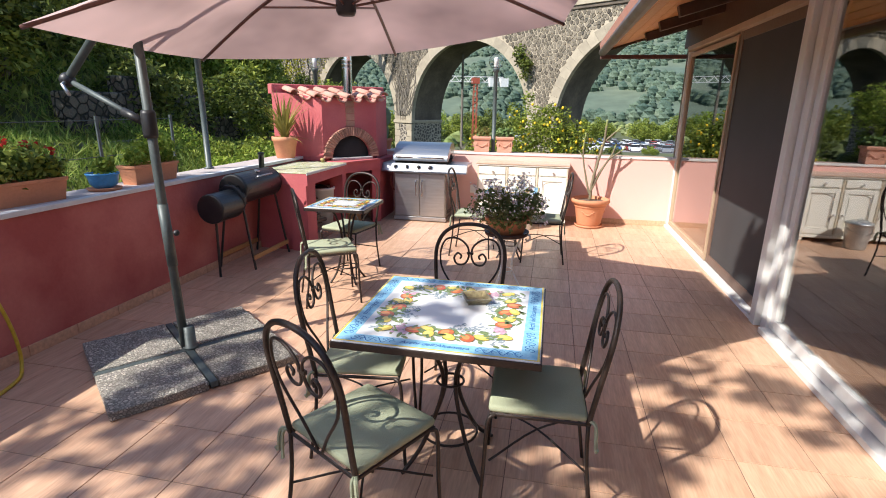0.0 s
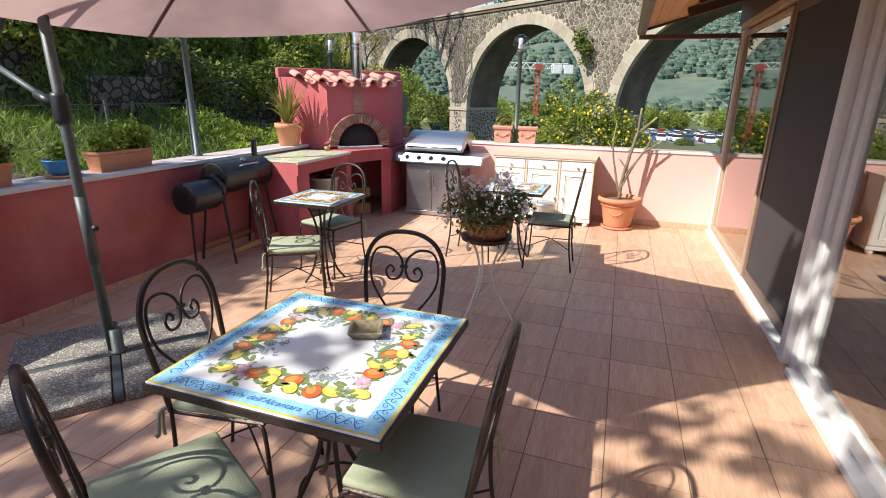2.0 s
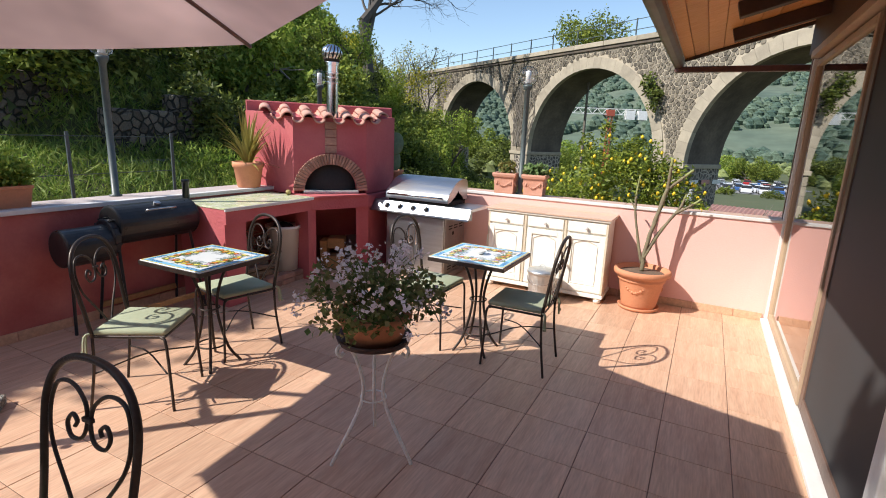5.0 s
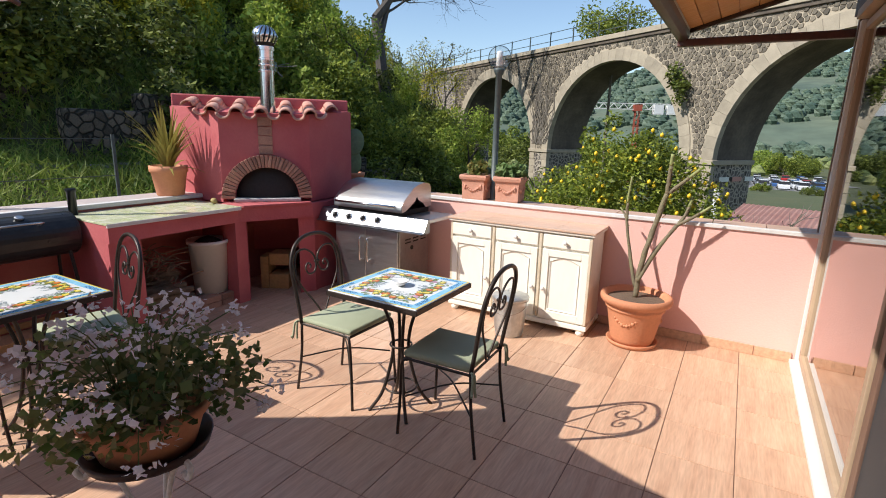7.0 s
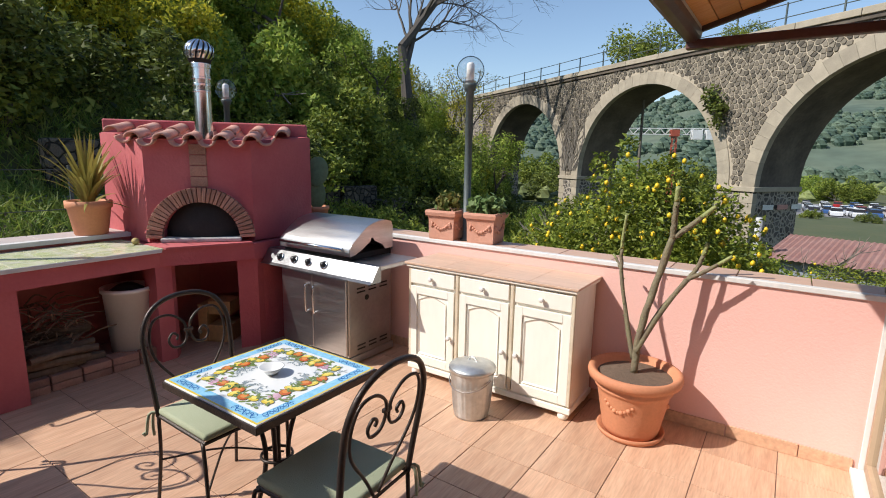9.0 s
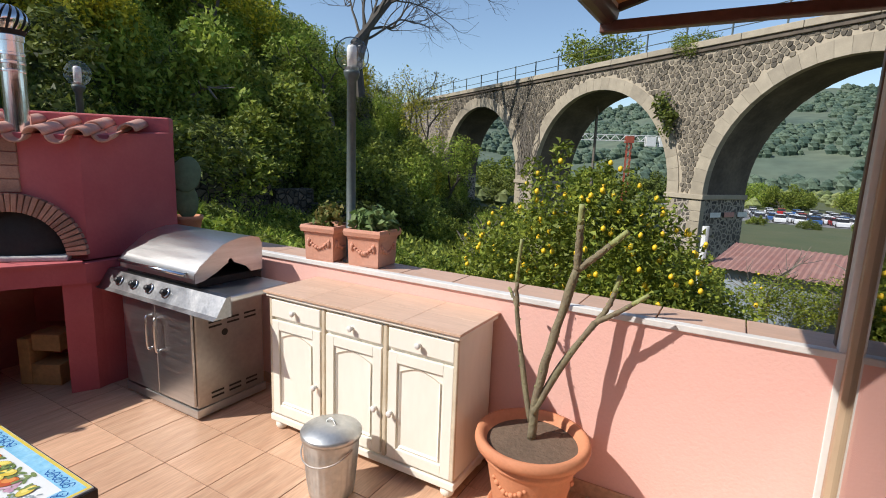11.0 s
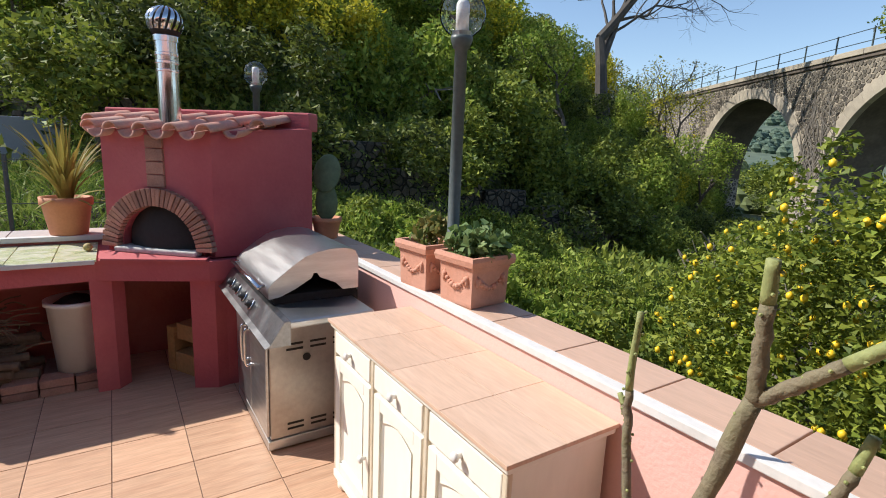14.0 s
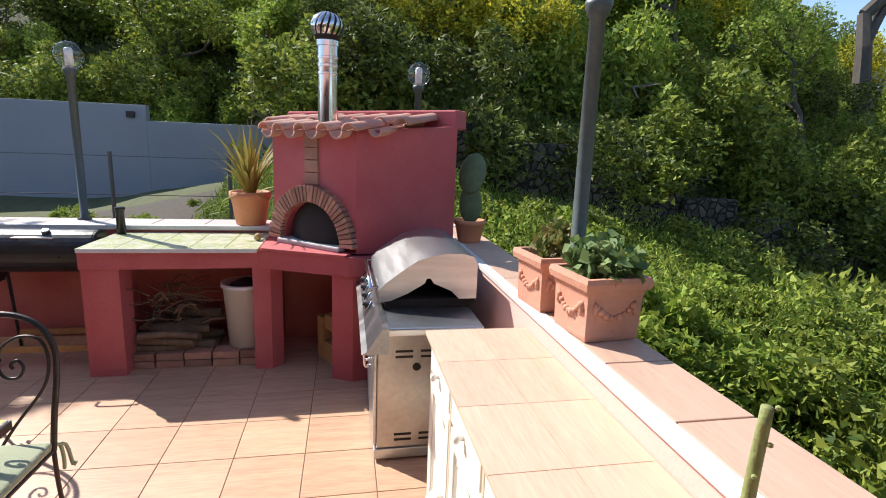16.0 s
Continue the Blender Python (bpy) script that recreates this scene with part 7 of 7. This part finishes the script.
def lemon_tree(x, y, heap, n_leaf, n_fruit, seed, label):
    t = plant("lemon_tree", x, y, label, "tree", "lemon trees")
    bm, ends = branch_tree(seed, 2.6, 0.07, 3, 0.7, 0.4, 3)
    part("trunk", bm, M_bark, t)
    o = new("crown", leaves_mesh("crown", crown_points(n_leaf, heap, seed, 0.45), 0.034, L_lemon, seed, 2.0, 0.1, 0.1, single=True))
    o.parent = t
    for q in crown_points(n_fruit, heap, seed + 1, 0.92):
        f = new("lemon", lemon_me)
        f.parent = t
        f.matrix_basis = Matrix.Translation(q)


lemon_proto = bpy.data.meshes.new("lemon")
lb = ball(B(), (0, 0, 0), 0.029, 1, (1, 1, 1.28))
lb.to_mesh(lemon_proto)
lb.free()
lemon_proto.polygons.foreach_set("use_smooth", [True] * len(lemon_proto.polygons))
lemon_proto.materials.append(M_lemonfruit)
lemon_me = lemon_proto
lemon_tree(-0.35, 11.1, [(0.25, 0, 2.25, 0.62), (-0.55, 0, 1.95, 0.55), (0.85, 0.1, 2.1, 0.5), (-0.15, -0.1, 2.65, 0.42), (0.35, 0, 2.7, 0.4), (0.7, 0.1, 2.45, 0.38), (-0.85, -0.1, 1.6, 0.5), (0.65, -0.2, 1.5, 0.6), (-0.05, -0.2, 1.5, 0.6), (1.2, 0.1, 1.6, 0.5), (-0.2, 0, 3.25, 0.13), (-0.5, -0.1, 3.05, 0.13), (0.25, 0.1, 3.05, 0.13)], 25000, 250, 71, "lemon tree laden with ripe yellow lemons")
lemon_tree(-1.6, 12.5, [(0, 0, 1.7, 0.55), (0.5, 0.1, 1.5, 0.5), (-0.5, -0.2, 1.3, 0.45)], 9000, 70, 73, "small lemon tree with ripe lemons among weeds")
lemon_tree(1.15, 11.7, [(0, 0, 1.75, 0.55), (-0.4, 0.1, 2.0, 0.45), (0.25, -0.2, 1.3, 0.5), (-0.5, -0.2, 1.3, 0.5)], 12000, 26, 75, "bushy young lemon tree with a few lemons")
for q in range(3):
    lemon_tree(2.3 + 1.25 * q, 19.4 + 0.3 * q, [(0, 0, 1.1, 0.55), (0.4, 0.1, 0.9, 0.5), (-0.4, -0.2, 0.9, 0.5)], 4500, 5, 76 + q, "bushy young citrus tree beside bare soil")
for i, (x, y, s) in enumerate(((0.1, 9.0, 0.55), (0.8, 9.1, 0.55), (-0.7, 9.3, 0.45))):
    b = thing("silvery_shrub", (x, y, ground_z(x, y)), i * 70, "low silvery grey-green shrub below the parapet", "bush", "silvery shrubs")
    o = new("foliage", leaves_mesh("foliage", crown_points(1600, lump_heap(80 + i, 8, 0.8, 0.8, 1.7, 0.4, 0.6), 81 + i, 0.2), 0.045, L_silver, i, 3.0, 0.8))
    o.parent = b
    b.scale = (s * 1.3, s * 1.3, s * 1.5)


def ground_cover(name, n, xr, yr, size, long, lift, material, seed, label, clump=0.0, tall=0.4):
    rr = np.random.default_rng(seed)
    x = rr.uniform(*xr, n)
    y = rr.uniform(*yr, n)
    keep = ~((x > XL - 0.37) & (x < 9) & (y < YF + 0.3)) & ~((x > -10.7) & (x < -8.2) & (y < 4.9))
    x, y = x[keep], y[keep]
    hgt = np.array([0.5 + 0.5 * noise.noise(Vector((a * 0.9, b * 0.9, seed))) for a, b in zip(x, y)])
    z = np.array([ground_z(a, b) for a, b in zip(x, y)]) + lift + rr.random(len(x)) * tall * hgt * 1.6
    o = new(name, leaves_mesh(name, np.stack([x, y, z], 1), size, material, seed, long, 1.2, single=True))
    tagged(o, label, "plants", kind="stuff")


ground_cover("grass", 46000, (-10.6, -3.62), (4.9, 14), 0.022, 12, 0.06, L_grass, 91, "lush green grass beside the terrace", tall=0.25)
ground_cover("weeds", 60000, (-7.5, 1.7), (7.95, 14.5), 0.026, 3.4, 0.05, L_bright, 92, "lush ferny green weeds below the parapet", tall=0.6)
ground_cover("undergrowth", 30000, (-8.5, 1.3), (13, 26), 0.07, 2.2, 0.05, L_mid, 93, "rough green undergrowth", tall=0.7)
ground_cover("hill_undergrowth", 45000, (-26, -8.5), (-2, 40), 0.085, 2.2, 0.05, L_dark, 94, "dark undergrowth on the slope", tall=0.6)

clump_kinds = [leaves_mesh("foliage", crown_points(3600, lump_heap(57 + k, 22, 1.5, 1.5, 1.9, 0.28, 0.6), 57 + k, 0.4), 0.115, lm, 57 + k, 2.0, 0.4, single=True) for k, lm in enumerate((L_bright, L_mid))]
for i in range(230):
    x, y = rg.uniform(-6.8, 1.0), rg.uniform(8.4, 14.5)
    b = thing("leafy_clump", (x, y, ground_z(x, y) - 0.15), rg.uniform(0, 360), "clump of lush ferny greenery below the parapet", "plant", "leafy clumps")
    o = new("foliage", clump_kinds[i % 2])
    o.parent = b
    o = new("stem", bush_stem)
    o.parent = b
    k = rg.choice((0.16, 0.22, 0.28, 0.36, 0.46))
    b.scale = (k, k, k * rg.uniform(0.7, 1.1))

# shade tree beside the terrace
st = plant("shade_tree", -6.4, -4.6, "tall open-crowned tree shading the terrace", "tree")
bm, ends = branch_tree(15, 7.5, 0.16, 4, 0.7, 0.45, 3)
part("trunk", bm, M_bark, st)
rr = np.random.default_rng(16)
heap = []
while len(heap) < 27:
    hx, hy = rr.uniform(-1.6, 3.7), rr.uniform(0.0, 3.9)
    if (-0.7 < hx < 2.0 and 2.0 < hy) or (1.2 < hx < 2.2 and 0.7 < hy):
        continue
    if hx > 1.6 and hy > 0.7 and rr.random() < 0.6:
        heap.append((hx - 1.6, hy * 0.5, 6.3, 0.3))
        continue
    heap.append((hx, hy, 6.3 + rr.normal() * 0.6, rr.uniform(0.28, 0.5)))
for _ in range(10):
    heap.append((rr.uniform(2.3, 3.8), rr.uniform(1.5, 4.1), 6.3 + rr.normal() * 0.4, rr.uniform(0.2, 0.36)))
for _ in range(24):
    heap.append((rr.uniform(1.7, 3.7), rr.uniform(0.5, 3.9), 6.3 + rr.normal() * 0.4, rr.uniform(0.12, 0.22)))
for _ in range(4):
    heap.append((rr.uniform(0.1, 1.3), rr.uniform(0.6, 1.9), 6.2, rr.uniform(0.25, 0.4)))
for _ in range(7):
    heap.append((rr.uniform(-2.0, 0.2), rr.uniform(0.0, 2.4), 6.3 + rr.normal() * 0.5, rr.uniform(0.35, 0.55)))
o = new("crown", leaves_mesh("crown", crown_points(2300, heap, 17, 0.2), 0.12, L_mid, 18, 1.7, 0.2))
o.parent = st

# ---- walls, path, fence and buildings round about ----
dsw = thing("dry_stone_wall", (0, 0, 0), 0, "mossy dry-stone terrace wall at the foot of the slope", "wall", kind="structure")
for i in range(14):
    y0 = 5.0 + i * 1.2
    x0 = foot_x(y0) + 0.15
    z0 = ground_z(x0 + 0.4, y0)
    part("wall_section", box(B(), x0 - 0.35, x0, y0, y0 + 1.22, z0 - 0.4, z0 + 1.15 + 0.15 * math.sin(i * 2.3), 0.05), M_rubble, dsw)
gw = thing("boundary_wall", (-10.4, 5.6, 0), 0, "long blue-grey rendered boundary wall", "wall", kind="structure")
part("wall_panel", box(B(), -0.1, 0.1, -12.0, -2.6, -0.6, 2.25, 0.01), M_greywall, gw)
part("wall_panel", box(B(), -0.1, 0.1, -2.6, 0.6, -0.6, 1.95, 0.01), M_greywall, gw)
part("wall_light", box(B(), 0.1, 0.16, -2.95, -2.8, 2.0, 2.12, 0.01), M_blackplastic, gw)
tagged(part("pavement", box(B(), -10.3, -8.3, -9, 5.5, -0.6, 0.12), M_asphalt), "pale concrete drive beside the boundary wall", "drive", kind="structure")
bed_v = [(-8.25 + 0.5 * i, -6.0 + 0.6 * j, ground_z(-8.25 + 0.5 * i, -6.0 + 0.6 * j) + 0.05) for j in range(22) for i in range(10)]
bed_f = [(j * 10 + i, j * 10 + i + 1, (j + 1) * 10 + i + 1, (j + 1) * 10 + i) for j in range(21) for i in range(9)]
# Tree shade is put into this earth colour, hence nearly black.
M_bed = mat("shaded_garden_earth", (0.048, 0.038, 0.030), (0.078, 0.062, 0.046), rough=1, big=1.2, fine=14, bump=0.9, grain=0.35)
tagged(raw("garden_bed", bed_v, bed_f, M_bed, smooth=True), "bare garden earth beside the terrace, coloured dark as in tree shade", "soil", kind="structure")
for i in range(26):
    x, y = rg.uniform(-8.0, -4.2), rg.uniform(0.5, 5.4)
    b = thing("leafy_clump", (x, y, ground_z(x, y) - 0.05), rg.uniform(0, 360), "small low clump of garden weeds on the garden bed", "plant", "leafy clumps")
    o = new("foliage", clump_kinds[i % 2])
    o.parent = b
    o = new("stem", bush_stem)
    o.parent = b
    k = rg.choice((0.06, 0.09, 0.13, 0.18))
    b.scale = (k, k, k)
fn = thing("garden_fence", (-5.6, 0, 0), 0, "thin dark green wire fence with steel posts", "fence")
for i in range(7):
    y = -1.0 + i * 1.3
    part("post", tube(B(), [(0, y, ground_z(-5.6, y) - 0.1), (0, y, 1.45)], 0.022, 7), M_pole, fn)
for z in (0.5, 0.95, 1.4):
    part("wire", tube(B(), [(0, -1.0, z), (0, 6.8, z)], 0.006, 4), M_pole, fn)
kerb = thing("concrete_channel", (0, 0, 0), 0, "pale concrete channel edging the path up the slope", "kerb", kind="structure")
pts = [(-8.0 + 0.09 * i, 4.0 + i * 0.9, ground_z(-8.0 + 0.09 * i, 4.0 + i * 0.9) + 0.08) for i in range(3, 13)]
part("channel_edge", tube(B(), pts, 0.09, 4), M_asphalt, kerb)
soil = B()
prism(soil, [(1.7, 9.5), (8, 9.0), (9, 19), (5.5, 19.7), (1.6, 19.8)], -3.0, -2.10)
tagged(part("soil_patch", soil, M_soilfield), "bare dry tilled soil", "soil", kind="structure")
shed = thing("tin_shed", (3.6, 21.5, -1.75), -12, "low shed with rusty corrugated roof", "shed")
part("shed_wall", box(B(), -2.2, 2.6, -1.2, 1.2, -1.6, 0.86), M_greywall, shed)
M_tin = mat("rusty_red_tin", (0.26, 0.12, 0.10), (0.34, 0.2, 0.17), rough=0.7, big=2)
for i in range(20):
    x = -2.6 + i * 0.29
    tin = B()
    for k in range(4):
        a, b = x + k * 0.0725, x + (k + 1) * 0.0725
        za, zb = (1.02, 1.05) if k % 2 else (1.05, 1.02)
        tin.faces.new([tin.verts.new(q) for q in ((a, -1.5, za - 0.18), (b, -1.5, zb - 0.18), (b, 1.5, zb + 0.18), (a, 1.5, za + 0.18))])
    part("roof_sheet", tin, M_tin, shed, "rusty red corrugated sheet" if i == 0 else "")
part("flue", tube(B(), [(-2.8, -1.3, 0), (-2.8, -1.3, 1.9)], 0.09, 10), M_bulb, shed)
crane = thing("tower_crane", (-9.0, 60.0, ground_z(-9, 60)), 25, "rust-red tower crane with pale counterweights", "crane")
crane.scale = (0.72, 0.72, 0.72)
for sx in (-0.28, 0.28):
    for sy in (-0.28, 0.28):
        part("mast_leg", box(B(), sx - 0.05, sx + 0.05, sy - 0.05, sy + 0.05, -1, 10.5), M_redcrane, crane)
for k in range(12):
    part("mast_brace", tube(B(), [(-0.35, -0.35, k * 0.85), (0.35, -0.35, (k + 1) * 0.85)], 0.05, 4), M_redcrane, crane)
part("jib", box(B(), -9, 4.5, -0.25, -0.15, 10.2, 10.3), M_alu, crane)
part("jib", box(B(), -9, 4.5, -0.25, -0.15, 11.0, 11.1), M_alu, crane)
for k in range(18):
    part("jib_brace", tube(B(), [(-9 + k * 0.7, -0.2, 10.25 if k % 2 else 11.05), (-8.3 + k * 0.7, -0.2, 11.05 if k % 2 else 10.25)], 0.07, 4), M_alu, crane)
part("crane_head", box(B(), -0.55, 0.55, -0.45, 0.45, 10.0, 10.9), M_redcrane, crane)
for x in (2.2, 4.0):
    part("counterweight", box(B(), x, x + 1.3, -0.5, 0.5, 9.6, 10.9), M_bulb, crane)


lot_v = [(-14 + 4 * i, 103 + 6 * j, ground_z(-14 + 4 * i, 103 + 6 * j) + 0.05) for j in range(10) for i in range(14)]
lot_f = [(j * 14 + i, j * 14 + i + 1, (j + 1) * 14 + i + 1, (j + 1) * 14 + i) for j in range(9) for i in range(13)]
tagged(raw("pavement_lot", lot_v, lot_f, M_asphalt), "grey surfaced far car park", "car park", kind="structure")


# ---- parked cars beyond the viaduct ----
def car(colour, label):
    c = thing("parked_car", (0, 0, 0), 0, label, "car", "cars in the far car park")
    bm = B()
    prism(bm, [(-2.1, 0.3), (2.1, 0.3), (2.15, 0.75), (1.2, 0.9), (-1.9, 0.95), (-2.15, 0.8)], -0.85, 0.85, Matrix.Rotation(math.pi / 2, 4, "X"))
    part("body", bm, colour, c)
    bm = B()
    prism(bm, [(-1.8, 0.94), (1.0, 0.9), (0.45, 1.42), (-1.4, 1.45)], -0.74, 0.74, Matrix.Rotation(math.pi / 2, 4, "X"))
    part("cabin", bm, M_black, c, "dark glazed cabin")
    bm = B()
    prism(bm, [(-1.4, 1.40), (0.45, 1.38), (0.35, 1.47), (-1.3, 1.49)], -0.7, 0.7, Matrix.Rotation(math.pi / 2, 4, "X"))
    part("car_roof", bm, colour, c)
    for x in (-1.3, 1.35):
        for y in (-0.82, 0.82):
            part("wheel", tube(B(), [(x, y - 0.1, 0.32), (x, y + 0.1, 0.32)], 0.32, 12), M_blackplastic, c)
    return c


paints = [mat("white_car_paint", (0.75, 0.76, 0.78), rough=0.25), mat("silver_car_paint", (0.4, 0.42, 0.45), rough=0.25, metal=0.6), mat("blue_car_paint", (0.05, 0.12, 0.3), rough=0.25), mat("red_car_paint", (0.4, 0.03, 0.03), rough=0.25), mat("black_car_paint", (0.03, 0.03, 0.04), rough=0.25)]
names = ("white", "silver", "dark blue", "red", "black")
CX, CY = -4.0, 108.0
protos = [car(p, n_ + " parked hatchback on the far car park") for p, n_ in zip(paints, names)]
rg = random.Random(21)
spots = [(CX - 6 + 2.9 * i + rg.uniform(-0.3, 0.3), CY + 6.5 * j) for j in range(7) for i in range(15)]
rg.shuffle(spots)
for i, (x, y) in enumerate(spots[:92]):
    m = pose(x, y, ground_z(x, y) + 0.05, 0, 0, 90 + rg.uniform(-4, 4))
    if i < 5:
        protos[i].matrix_basis = m
    else:
        copy_thing(protos[rg.choices(range(5), (6, 4, 2, 2, 2))[0]], m)
for i, (x, y, s) in enumerate(((-8, 165, 4), (12, 172, 4), (4, 180, 4.5), (26, 164, 4), (-20, 150, 4.5), (40, 168, 5), (-32, 120, 5), (16, 92, 0.9), (10, 90, 0.8), (4, 91, 0.8), (22, 93, 1.0), (-14, 70, 2.5), (-20, 60, 2.5), (-32, 80, 4))):
    bush(x, y, (0, 1, 3, 1)[i % 4], s, 0.9)
far_house = thing("farmhouse", (52, 330, ground_z(52, 330) - 0.5), 10, "small pale far-off farmhouse with tiled roof", "house")
part("wall", box(B(), -7, 7, -4, 4, 0, 5), M_marble, far_house)
bm = B()
prism(bm, [(-4.4, 5), (4.4, 5), (0, 7)], -7.3, 7.3, Matrix.Rotation(math.pi / 2, 4, "Z") @ Matrix.Rotation(math.pi / 2, 4, "X"))
part("roof", bm, M_roof, far_house)
for k in range(3):
    part("window", box(B(), -4.5 + 4 * k, -3.3 + 4 * k, -4.05, -3.98, 1.6, 3.2), M_sootshade, far_house)


# ---- floor tiles ----
tile_me = None
X0, Y0 = 0.97 - 13 * PITCH, 6.31 - 7 * PITCH
rest = B()
for j in range(-20, 12):
    for i in range(0, 17):
        x0, y0 = X0 + i * PITCH, Y0 + j * PITCH
        xa, xb, ya, yb = max(x0, XL), min(x0 + PITCH, XR + 0.05), max(y0, YB), min(y0 + PITCH, YF)
        if xb - xa < 0.02 or yb - ya < 0.02:
            continue
        whole = abs(xb - xa - PITCH) < 1e-6 and abs(yb - ya - PITCH) < 1e-6
        if y0 < 0.5:
            box(rest, xa + 0.0024, xb - 0.0024, ya + 0.0024, yb - 0.0024, -0.006, 0.0)
            continue
        if whole and tile_me is not None:
            ob = new("floor_tile", tile_me)
            ob.parent = floor
        else:
            ob = part("floor_tile", box(B(), -(xb - xa) / 2 + 0.0024, (xb - xa) / 2 - 0.0024, -(yb - ya) / 2 + 0.0024, (yb - ya) / 2 - 0.0024, -0.006, 0.0, 0.0015), M_tile, floor)
            if whole:
                tile_me = ob.data
        ob.matrix_basis = Matrix.Translation(((xa + xb) / 2, (ya + yb) / 2, random.uniform(-0.0006, 0.0)))
r = part("floor_tiles_behind", rest, M_tile, floor)
r["kind"] = "stuff"
